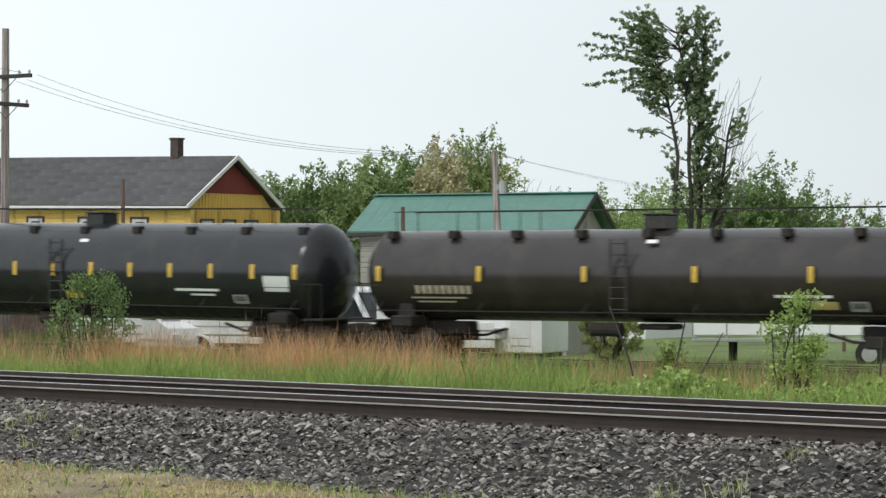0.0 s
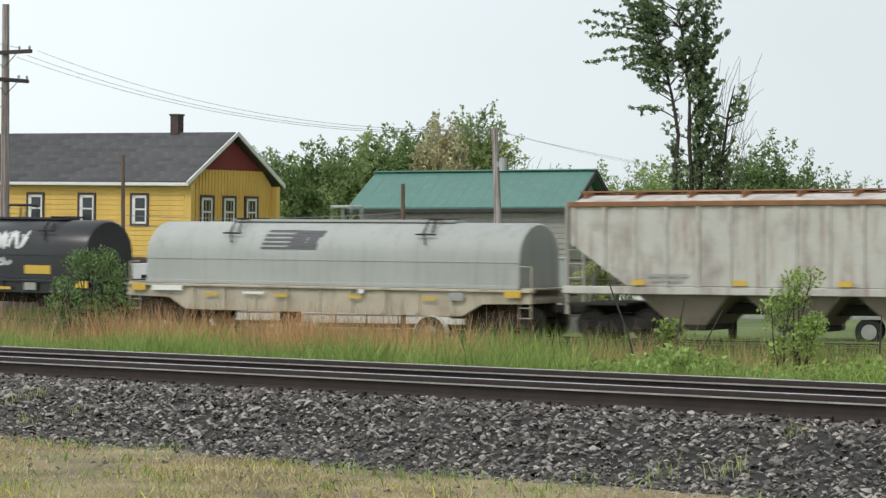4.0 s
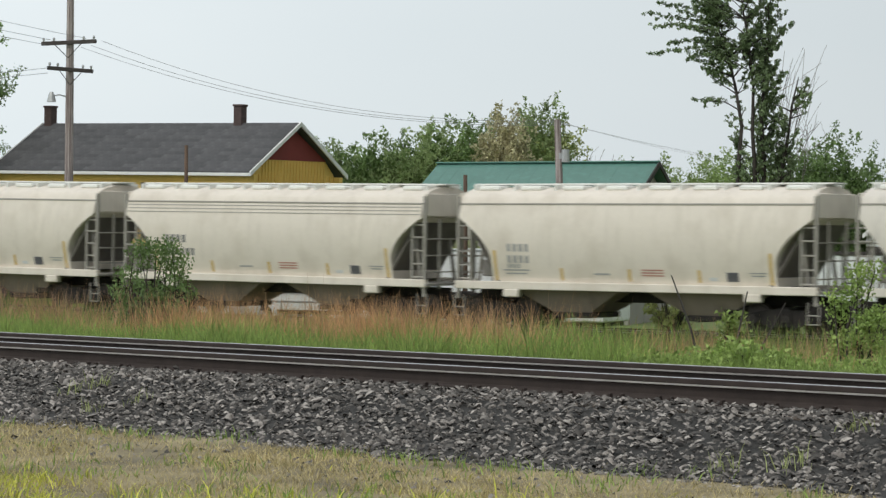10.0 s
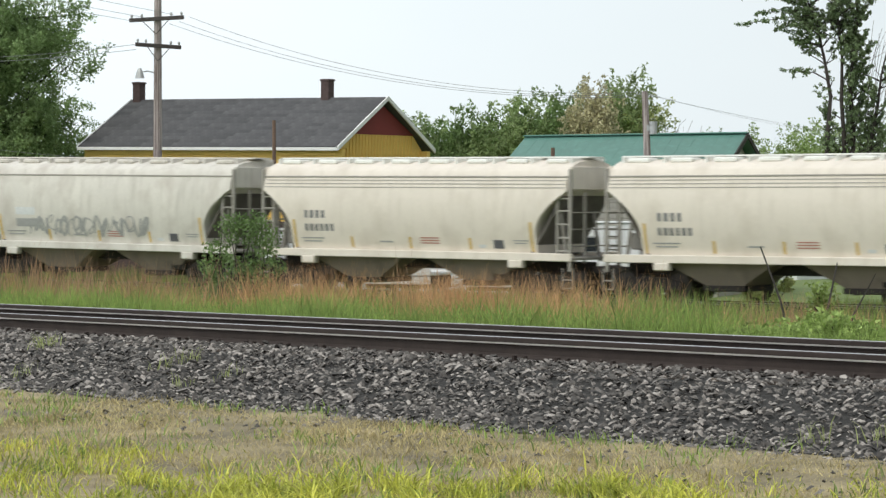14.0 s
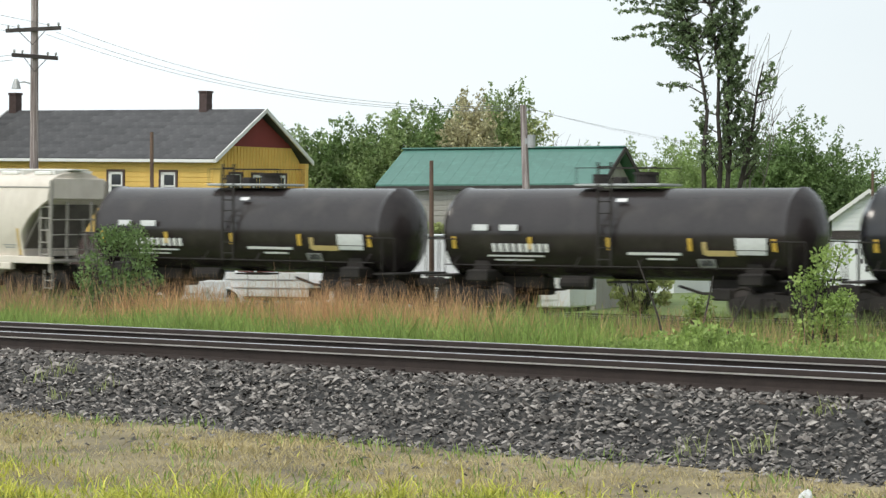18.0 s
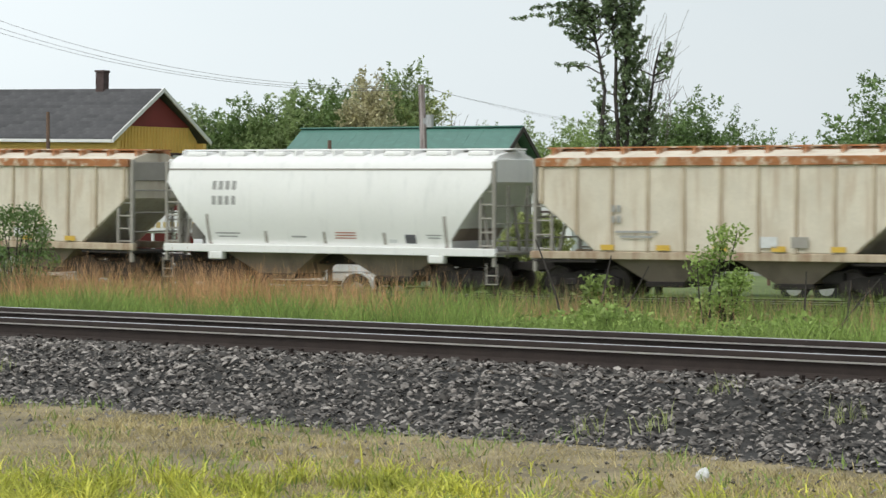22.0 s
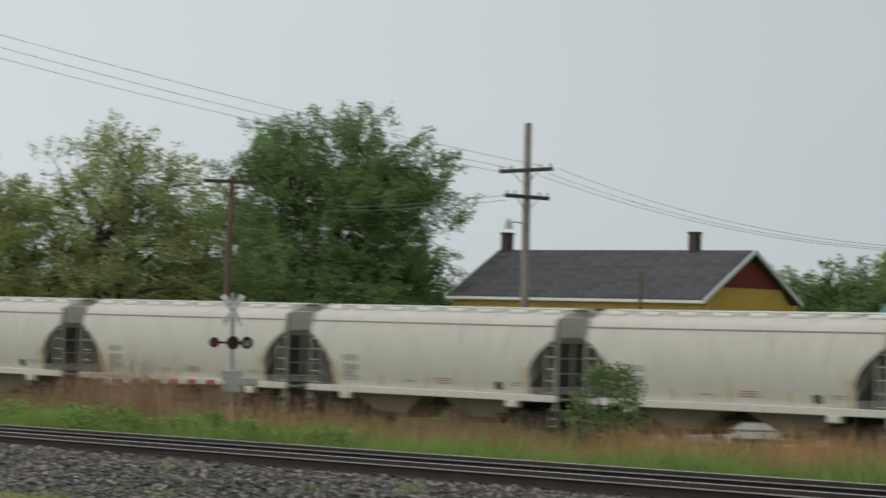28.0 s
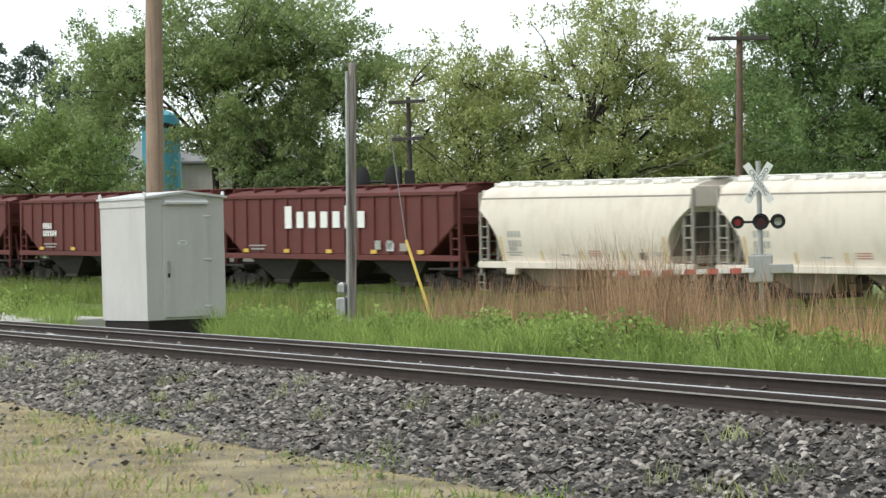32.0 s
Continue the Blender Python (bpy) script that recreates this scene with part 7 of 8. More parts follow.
# ---- poles, wires, signals ----
def pole(name, az, dist, z_top, radius, wood, label, lean=(0, 0), base=-2.2, arms=(), z_base=None):
    """arms: (z, half-length, turn in degrees, tilt) of crossarms."""
    c = spot(az, dist)
    root = thing(name, pose(c.x, c.y, 0), label, "utility pole", "poles")
    part("post", Shape().tube([(-lean[0], -lean[1], base), (0, 0, z_top)], [radius * 1.25, radius * 0.85], 12), wood, root, smooth=50)
    for z, h, turn, tilt in arms:
        a = part("crossarm", Shape().box(-h, h, -0.13, -0.02, -0.07, 0.07, 0.012), DARKWOOD, root, at=pose(0, -radius * 0.9, z, 0, tilt, turn))
        for x in (-h + 0.08, -h * 0.55, h * 0.55, h - 0.08):
            part("insulator", Shape().tube([(x, -0.075, 0.07), (x, -0.075, 0.14), (x, -0.075, 0.2)], [0.02, 0.05, 0.035], 8), STEELGREY, a)
        br = Shape()
        for s in (-1, 1):
            br.tube([(s * h * 0.5, -0.14, -0.05), (0, -0.14, -0.55)], 0.015, 5)
        part("brace", br, DARKWOOD, a)
    return root


def cable(a, b, sag, r=0.016, n=14):
    a, b = Vector(a), Vector(b)
    s = Shape()
    s.tube([a.lerp(b, t) - Vector((0, 0, sag * 4 * t * (1 - t))) for t in np.linspace(0, 1, n)], r, 5)
    solo("cable", s, WIRE, "thin grey overhead cable hung between poles", "cable", "overhead cables")


def rise(dist, el):
    return EYE_Z + dist * math.tan(radians(el))


def build_poles():
    tall = pole("utility_pole", -9.74, 92, rise(92, 5.29), 0.15, POLEGREY, "tall silvered utility pole with two dark crossarms", lean=(0.1, 0), arms=[(rise(92, 4.22), 1.1, -20, -1), (rise(92, 3.62), 0.83, 22, 3)])
    lp = Shape()
    zl = rise(92, 3.0)
    lp.tube([(0, 0, zl), (-0.35, -0.2, zl + 0.1), (-0.62, -0.35, zl + 0.05)], 0.025, 6)
    lp.tube([(-0.62, -0.35, zl - 0.16), (-0.62, -0.35, zl + 0.05), (-0.62, -0.35, zl + 0.2)], [0.17, 0.12, 0.06], 10)
    part("street_light", lp, STEELGREY, tall)
    p2 = pole("utility_pole", 1.17, 88, rise(88, 2.57), 0.13, POLEGREY, "leaning grey utility pole with a transformer", lean=(-0.25, 0))
    tf = Shape()
    zt = rise(88, 1.75)
    tf.tube([(0.28, -0.1, zt - 0.22), (0.28, -0.1, zt + 0.22)], 0.14, 10)
    tf.box(0.05, 0.2, -0.12, -0.04, zt - 0.1, zt + 0.1)
    part("transformer", tf, STEELGREY, p2)
    pole("short_post", -7.17, 91, rise(91, 1.96), 0.075, POLEBROWN, "thin dark post in front of the yellow house")
    pole("short_post", -0.9, 82, rise(82, 1.32), 0.075, POLEBROWN, "thin dark post in front of the outbuilding")
    pole("utility_pole", 8.95, 100, rise(100, 1.05), 0.06, POLEBROWN, "thin distant service pole above the garage")
    pole("utility_pole", -16.4, 104, rise(104, 4.0), 0.135, POLEBROWN, "brown utility pole with one long crossarm", lean=(0.33, 0), arms=[(rise(104, 3.86), 1.12, 4, 2)])
    post = pole("square_post", -23.63, 63, rise(63, 3.28), 0.095, POLEGREY, "grey timber post with a meter box and conduit", lean=(0.22, 0), base=-1.2)
    bx = Shape().box(-0.24, -0.06, -0.26, -0.10, 0.20, 0.56, 0.03)
    part("meter_box", bx, STEELGREY, post, at=(-0.12, 0, 0.1))
    part("meter", Shape().box(-0.21, -0.07, -0.25, -0.10, 0.62, 0.86, 0.05), STEELGREY, post, at=(-0.12, 0, 0.1))
    cd = Shape().tube([(-0.15, -0.16, -0.6), (-0.10, -0.16, 2.6), (-0.05, -0.16, 5.1)], 0.035, 6)
    part("conduit", cd, STEELGREY, post)
    big = pole("utility_pole", -26.98, 62, rise(62, 11.0), 0.155, POLEWOOD, "tall pale wooden utility pole with a transformer and lamp", lean=(0.33, 0), base=-1.5)
    tz = rise(62, 6.82)
    tf = Shape()
    tf.tube([(0.34, -0.1, tz - 0.25), (0.34, -0.1, tz + 0.23)], 0.155, 14)
    tf.tube([(0.34, -0.1, tz + 0.23), (0.34, -0.1, tz + 0.3)], [0.155, 0.08], 14)
    tf.box(0.1, 0.25, -0.14, -0.06, tz - 0.15, tz + 0.15)
    part("transformer", tf, STEELGREY, big)
    lp = Shape()
    zl = rise(62, 6.22)
    lp.tube([(0, -0.1, zl + 0.1), (-0.35, -0.2, zl + 0.1), (-0.5, -0.25, zl + 0.08)], 0.03, 6)
    lp.rings([[(-0.5 - dx, -0.3 + 0.13 * k * math.cos(q), zl + 0.04 + 0.08 * k * math.sin(q)) for q in [2 * math.pi * j / 10 for j in range(10)]] for dx, k in ((0, 0.5), (0.1, 1), (0.35, 0.95), (0.45, 0.3))])
    part("street_light", lp, STEELGREY, big)
    # the lines
    for k, (da, dz) in enumerate(((0.0, 0.12), (-0.45, -0.05), (-0.9, -0.12))):
        b = spot(-36, 80, rise(80, 10.75 - 0.32 * k))
        cable(spot(-9.4 + da, 92, rise(92, 4.25) + dz), b, 0.75, 0.008, 20)
        e = spot(1.1 + 0.12 * k, 88, rise(88, 2.55) - 0.07 * k)
        cable(spot(-9.05 + da * 0.5, 92, rise(92, 4.2) + dz), e, 0.85, 0.008, 18)
        cable(e, spot(7.5 + k, 170, rise(170, 1.5 - 0.1 * k)), 0.6, 0.004, 12)
    for dz in (0.0, -0.18):
        cable(spot(-10.24, 92, rise(92, 3.66) + dz), spot(-17, 150, rise(150, 3.5) + dz), 0.5, 0.010, 12)
    cable(spot(-16.4, 104, rise(104, 1.95)), spot(-20.5, 110, rise(110, 0.75)), 0.25, 0.010, 10)
    cable(spot(-16.4, 104, rise(104, 1.95)), spot(-11.5, 112, rise(112, 1.15)), 0.25, 0.009, 10)
    cable(spot(-27.0, 62, rise(62, 6.2)), spot(-23.7, 63.5, rise(63.5, 3.2)), 0.15, 0.007, 6)
    for z0 in (0.62, 0.4):
        cable(spot(-7.17, 91, rise(91, z0)), spot(-0.9, 82, rise(82, z0 + 0.05)), 0.15, 0.012, 14)
    gg = Shape().tube([spot(-22.75, 63.5, 1.75), spot(-22.3, 62.8, 0.1)], 0.03, 8)
    solo("guy_guard", gg, GUARD, "yellow plastic guard on a guy wire", "guy wire")
    cable(spot(-23.0, 64.2, 4.0), spot(-22.75, 63.5, 1.75), 0, 0.012, 3)


def build_crossing_signal():
    d = 72.0
    c = spot(-16.33, d)
    g = float(ground_z(c.x, c.y))
    zl = rise(d, 0.25)
    root = thing("crossing_signal", pose(c.x, c.y, 0, 0, 0, 14), "level crossing signal with a white crossbuck and black lamps", "crossing signal")
    part("mast", Shape().tube([(0, 0, g - 0.2), (0, 0, zl + 1.4)], 0.06, 10), STEELGREY, root, smooth=50)
    for a in (-57, 57):
        b = part("crossbuck_blade", Shape().box(-0.52, 0.52, -0.02, 0.0, -0.085, 0.085, 0.006), SIGNWHITE, root, at=pose(0, -0.08 - 0.01 * (a > 0), zl + 0.9, 0, a, 0))
        words = bpy.data.curves.new("lettering", "FONT")
        words.body = "CROSSING" if a > 0 else "RAIL  ROAD"
        words.size, words.extrude, words.align_x, words.align_y = 0.145, 0.002, "CENTER", "CENTER"
        holder = bpy.data.objects.new("lettering", words)
        me = bpy.data.meshes.new_from_object(holder)
        bpy.data.objects.remove(holder)
        me.materials.clear()
        me.materials.append(INKDARK)
        part("lettering", me, None, b, at=pose(0, -0.024, 0, 90, 0, 0))
    part("lamp_arm", Shape().tube([(-0.5, 0, zl), (0.5, 0, zl)], 0.03, 8), BLACKPAINT, root)
    for x, k, glass in ((-0.5, 0.62, LITRED), (0.03, 0.8, LENSRED), (0.42, 0.72, PLACARD)):
        n = 18
        rings = [[(x + math.cos(q) * r, y, zl + math.sin(q) * r) for q in [2 * math.pi * j / n for j in range(n)]] for r, y in ((0.17 * k, -0.10), (0.24 * k, -0.11), (0.24 * k, -0.08), (0.13 * k, 0.05), (0.10 * k, 0.14))]
        lamp = part("lamp", Shape().rings(rings), BLACKPAINT, root, smooth=40)
        hood = Shape().rings([[(x + math.cos(q) * 0.17 * k, y, zl + math.sin(q) * 0.17 * k) for q in [math.pi * (j / 12) for j in range(13)]] for y in (-0.11, -0.30)], False, False)
        part("hood", hood, BLACKPAINT, lamp)
        part("lens", Shape().tube([(x, -0.115, zl), (x, -0.10, zl)], 0.13 * k, 14), glass, lamp)
    gm = Shape().box(-0.27, 0.27, -0.28, 0.22, zl - 1.40, zl - 0.76, 0.03)
    part("gate_mechanism", gm, STEELGREY, root)
    gate = part("gate_arm", Shape().box(-3.4, -0.15, -0.35, -0.30, zl - 1.17, zl - 1.06, 0.01), SIGNWHITE, root)
    for k in range(6):
        part("stripe", Shape().box(-3.3 + k * 0.52, -3.3 + k * 0.52 + 0.26, -0.36, -0.345, zl - 1.175, zl - 1.055), GATERED, gate)
    cw = Shape().box(0.2, 0.75, -0.36, -0.22, zl - 1.2, zl - 0.98, 0.02)
    part("counterweight", cw, STEELGREY, root)


def build_shed():
    """The relay hut beside the rails."""
    d = 57.0
    g = rise(d, -1.20) - 0.03
    c = spot(-27.18, d)
    root = thing("relay_hut", pose(c.x, c.y, g, 0, 0, 27.18 + 33), "grey painted steel railway relay hut", "relay hut")
    W, D, H = 1.60, 1.55, 2.15
    part("front_wall", Shape().box(0, W, 0, 0.05, 0.02, H, 0.01), SHEDPAINT, root)
    part("back_wall", Shape().box(0, W, D - 0.05, D, 0.02, H, 0.01), SHEDPAINT, root)
    part("side_wall", Shape().box(0, 0.05, 0.05, D - 0.05, 0.02, H), SHEDPAINT, root)
    part("side_wall", Shape().box(W - 0.05, W, 0.05, D - 0.05, 0.02, H), SHEDPAINT, root)
    part("gable", Shape().prism([(0.01, H - 0.02), (W - 0.01, H - 0.02), (W / 2, H + 0.07)], "y", 0.005, 0.045), SHEDPAINT, root)
    part("wall_flange", Shape().box(-0.018, 0.0, 0.0, D, H - 0.15, H - 0.02, 0.004), SHEDPAINT, root)
    part("corner_angle", Shape().box(-0.012, 0.05, -0.012, 0.0, 0.02, H - 0.02, 0.003), SHEDPAINT, root)
    part("base", Shape().box(0.03, W - 0.03, 0.03, D - 0.03, -0.25, 0.03, 0.01), UNDER, root)
    part("roof", Shape().rings([[(-0.04, y, H - 0.02), (W / 2, y, H + 0.075), (W + 0.04, y, H - 0.02), (W + 0.04, y, H + 0.02), (W / 2, y, H + 0.12), (-0.04, y, H + 0.02)] for y in (-0.06, D + 0.06)]), SHEDROOF, root)
    for x, y in ((0.0, 0.02), (W, 0.02), (0.0, D)):
        eye = Shape().rings([[(x + d, y + 0.045 * math.cos(q), H + 0.06 + 0.045 * math.sin(q)) for q in [2 * math.pi * k / 10 for k in range(10)]] for d in (-0.012, 0.012)])
        part("lifting_eye", eye, SHEDROOF, root)
    door = part("door", Shape().box(0.36, W - 0.37, -0.03, 0.0, 0.06, H - 0.16, 0.01), SHEDPAINT, root)
    fr = Shape()
    for a, b, z0, z1 in ((0.335, 0.36, 0.04, H - 0.13), (W - 0.37, W - 0.345, 0.04, H - 0.13), (0.335, W - 0.345, H - 0.16, H - 0.13)):
        fr.box(a, b, -0.022, 0.0, z0, z1, 0.004)
    part("door_frame", fr, SHEDPAINT, root)
    hood = Shape().rings([[(x, 0.0, H - 0.02), (x, -0.09, H - 0.08), (x, -0.09, H - 0.12), (x, 0.0, H - 0.12)] for x in (0.36, W - 0.37)])
    part("drip_hood", hood, SHEDROOF, root, "pale sloping hood over the door")
    part("handle", Shape().box(0.40, 0.445, -0.07, -0.03, 0.86, 1.06, 0.012), STEELGREY, door)
    part("lock", Shape().box(0.405, 0.44, -0.055, -0.03, 0.76, 0.84, 0.01), BLACKPAINT, door)
    for z in (0.22, 1.04, 1.80):
        part("hinge", Shape().box(W - 0.46, W - 0.30, -0.045, -0.03, z, z + 0.035, 0.008), SHEDROOF, door)
    n = 14
    part("notice", Shape().rings([[(0.72 + 0.10 * math.cos(q), y, 1.36 + 0.05 * math.sin(q)) for q in [2 * math.pi * k / n for k in range(n)]] for y in (-0.036, -0.031)]), SIGNWHITE, door)
    for k in range(2):
        part("lettering", Shape().box(0.65 + 0.02 * k, 0.79 - 0.02 * k, -0.040, -0.036, 1.365 - 0.035 * k, 1.38 - 0.035 * k), INKGREY, door)


def build_crossing_pad():
    """Concrete panels of the road crossing beside the rails."""
    root = thing("crossing_pad", pose(0, 0, 0), "pale worn concrete panels beside the rails", "pavement", kind="structure")
    panel = Shape().box(-1.45, 1.45, -1.2, 1.2, -0.5, 0.0, 0.02).mesh("panel", CONCRETE)
    for k in range(9):
        c = NP * 19.3 + NE * (-60.5 - 2.95 * k)
        part("panel", panel, None, root, at=pose(c.x, c.y, 0.40, 0, 0, -NEAR_TURN))


def build_block_signal():
    """Signal heads seen from behind, with a line pole beside them."""
    d = 118.0
    _p = pole("utility_pole", -23.0, d, rise(d, 2.95), 0.1, DARKWOOD, "dark line pole with two crossarms behind the signal", arms=[(rise(d, 2.86), 0.8, 0, 0), (rise(d, 2.12), 0.75, 0, 0)])
    c = spot(-23.2, d - 2)
    root = thing("block_signal", pose(c.x, c.y, 0, 0, 0, 20), "black railway signal heads with round hoods and a relay case", "railway signal")
    z = rise(d, 1.3)
    part("mast", Shape().tube([(0, 0, -1.6), (0, 0, z + 0.5)], 0.09, 8), BLACKPAINT, root)
    for x in (-1.5, -0.35):
        n = 18
        h = part("signal_head", Shape().rings([[(x + math.cos(q) * r * 0.62, y, z + math.sin(q) * r * 1.2) for q in [2 * math.pi * k / n for k in range(n)]] for r, y in ((0.40, -0.02), (0.46, 0.0), (0.46, 0.05), (0.3, 0.3))]), BLACKPAINT, root, smooth=40)
        part("hood", Shape().rings([[(x + math.cos(q) * 0.2, y, z + math.sin(q) * 0.2) for q in [math.pi * k / 10 for k in range(11)]] for y in (0.2, 0.6)], False, False), BLACKPAINT, h)
    part("arm", Shape().tube([(-1.7, 0.05, z - 0.1), (0.1, 0.05, z - 0.1)], 0.05, 8), BLACKPAINT, root)
    part("relay_case", Shape().box(0.2, 0.6, -0.2, 0.3, z - 0.35, z + 0.35, 0.04), BLACKPAINT, root)


def build_distance():
    """Rise at the horizon, its haze painted as blue-grey colour, and the blue tank among the trees."""
    tk = Shape()
    c = spot(-28.15, 146)
    n = 24
    g = -1.9
    rings = [[(math.cos(q) * r, math.sin(q) * r, z) for q in [2 * math.pi * k / n for k in range(n)]] for r, z in ((1.0, 0), (1.0, 10.2), (0.95, 10.6), (0.3, 10.9))]
    tk.rings(rings)
    root = thing("storage_tank", pose(c.x, c.y, g), "tall blue storage tank half hidden by trees", "storage tank")
    part("shell", tk, TARP, root, smooth=30)
    c = spot(-27.6, 185)
    root = thing("mill_building", pose(c.x, c.y, -1.9, 0, 0, 25), "pale grey industrial building behind the trees", "building")
    part("wall", Shape().box(-9, 16, 0, 14, 0, 9.4, 0.05), GREYWALL, root)
    part("elevator_head", Shape().box(-4.9, -1.7, -1.2, 1.8, 7.6, 11.2, 0.06), WHITEWALL, root, "white boxed elevator head")
    part("roof", Shape().rings([[(x, -0.4, 9.4), (x, 7, 10.4), (x, 14.4, 9.4), (x, 14.4, 9.55), (x, 7, 10.6), (x, -0.4, 9.55)] for x in (-9.3, 16.3)]), GREYROOF, root)
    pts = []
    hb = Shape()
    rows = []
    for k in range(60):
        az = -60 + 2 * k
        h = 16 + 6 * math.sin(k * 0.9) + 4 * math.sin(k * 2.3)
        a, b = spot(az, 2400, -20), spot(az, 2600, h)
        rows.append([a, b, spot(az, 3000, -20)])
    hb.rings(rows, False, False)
    solo("backdrop_hill", hb, HILL, "low wooded hills at the horizon with haze painted into their colour", "hill", kind="structure")


def wind_bent_tree(base, d, g):
    """A ragged cottonwood whose sprays of leaves stream to one side."""
    root = thing("wind_bent_tree", Matrix.Translation(base), "tall ragged cottonwood tree with sprays bent by the wind", "tree")
    k = d * math.tan(radians(1.0))
    wood = Shape()

    def z_at(el):
        return rise(d, el) - g
    stems = [[(-0.25, -0.6), (-0.30, 1.4), (-0.22, 2.4), (-0.35, 3.3), (-0.6, 4.3), (-0.95, 5.1)], [(0.0, -0.6), (0.10, 1.3), (0.02, 2.3), (0.05, 3.3), (-0.10, 4.4), (-0.25, 5.35)],
             [(0.12, -0.6), (0.30, 1.4), (0.22, 2.5), (0.28, 3.5), (0.38, 4.3), (0.42, 5.15)], [(0.2, -0.6), (0.65, 1.2), (0.80, 2.1), (0.92, 2.9), (1.05, 3.5)]]
    starts = []
    for i, st in enumerate(stems):
        pts = [Vector((x * k, rng.normal(0, 0.15), z_at(e))) for x, e in st]
        wood.tube(pts, [0.115 - 0.095 * q / (len(pts) - 1) for q in range(len(pts))], 7, False)
        for q in range(len(pts) - 1):
            for f in np.linspace(0, 1, 6)[:-1]:
                starts.append((pts[q].lerp(pts[q + 1], f), i, q + f))
    cents = []

    def spray(x, e, tx, te, gap=0.11, r=0.03):
        """A leafy shoot from one point of the crown to another, tied to the nearest stem below it."""
        y = rng.normal(0, 0.45)
        p = Vector((x * k, y, z_at(e)))
        q = Vector((tx * k, y + rng.normal(0, 0.3), z_at(te)))
        low = [s for s, i, f in starts if s.z < p.z - 0.1] or [starts[0][0]]
        foot = min(low, key=lambda s: (s - p).length)
        limb(wood, foot, p, r, r * 0.6, 0.08, 4, 4)
        pts = limb(wood, p, q, r * 0.6, 0.007, 0.10, 4, 6)
        n = max(3, int((q - p).length / gap))
        for t in np.linspace(0.05, 1.03, n):
            c = p.lerp(q, t) + (pts[3] - p.lerp(q, 0.6)) * (4 * t * (1 - t))
            cents.append(c + Vector((rng.normal(0, 0.05), rng.normal(0, 0.12), rng.normal(0, 0.05))))
    for x, e, rx, rz, n in ((-0.35, 4.5, 0.55, 0.55, 40), (-0.2, 3.7, 0.5, 0.5, 38), (0.1, 4.2, 0.4, 0.6, 24), (0.3, 3.2, 0.3, 0.5, 40), (0.3, 2.4, 0.3, 0.6, 32), (0.1, 5.05, 0.35, 0.35, 16), (-0.65, 5.05, 0.35, 0.35, 16),
                            (-0.2, 2.2, 0.14, 0.6, 10), (0.35, 1.5, 0.3, 0.45, 22), (0.0, 1.3, 0.3, 0.4, 14), (0.75, 1.3, 0.2, 0.4, 16), (1.1, 2.9, 0.14, 0.45, 9), (0.7, 1.9, 0.25, 0.5, 16), (-0.6, 3.6, 0.2, 0.3, 8)):
        for _ in range(n):
            u, v = rng.uniform(0, 2 * math.pi), math.sqrt(rng.random())
            sx, se = x + rx * v * math.cos(u), e + rz * v * math.sin(u)
            out = -0.55 if sx < -0.15 - 0.1 * (e - 3) else 0.2
            spray(sx, se, sx + out * rng.uniform(0.3, 1.2) * (0.4 if e < 3 else 1), se + rng.uniform(0.12, 0.42))
    # the long shoots that stream down the wind
    for x, e, tx, te in ((-0.7, 4.2, -2.25, 3.98), (-0.8, 4.35, -1.85, 4.28), (-0.75, 4.5, -2.2, 4.62), (-0.7, 4.7, -2.3, 4.95), (-0.8, 4.9, -2.0, 5.2), (-0.8, 5.0, -1.7, 5.45), (-0.8, 5.1, -1.25, 5.65), (-0.6, 4.05, -1.4, 3.92), (-0.5, 5.2, -0.9, 5.7),
                         (-0.6, 2.95, -1.25, 3.02), (-0.1, 5.2, -0.2, 5.65), (0.2, 5.2, 0.25, 5.65), (0.35, 4.2, 0.9, 4.7), (0.4, 4.5, 0.75, 4.95), (0.3, 3.9, 0.62, 4.25), (0.35, 4.9, 0.7, 5.35)):
        spray(x, e, tx, te, 0.10)
        spray(x, e, x + (tx - x) * rng.uniform(0.4, 0.75), te + rng.uniform(-0.12, 0.16), 0.10)
    C = np.array([tuple(c) for c in cents])
    part("trunk", wood, BARK, root, smooth=60)
    V, F = leaf_cards(C, np.full(len(C), 0.115), 11, 0.10, 0.75, folded=False)
    part("crown", bulk("crown", V, F, L_COTTON), None, root)


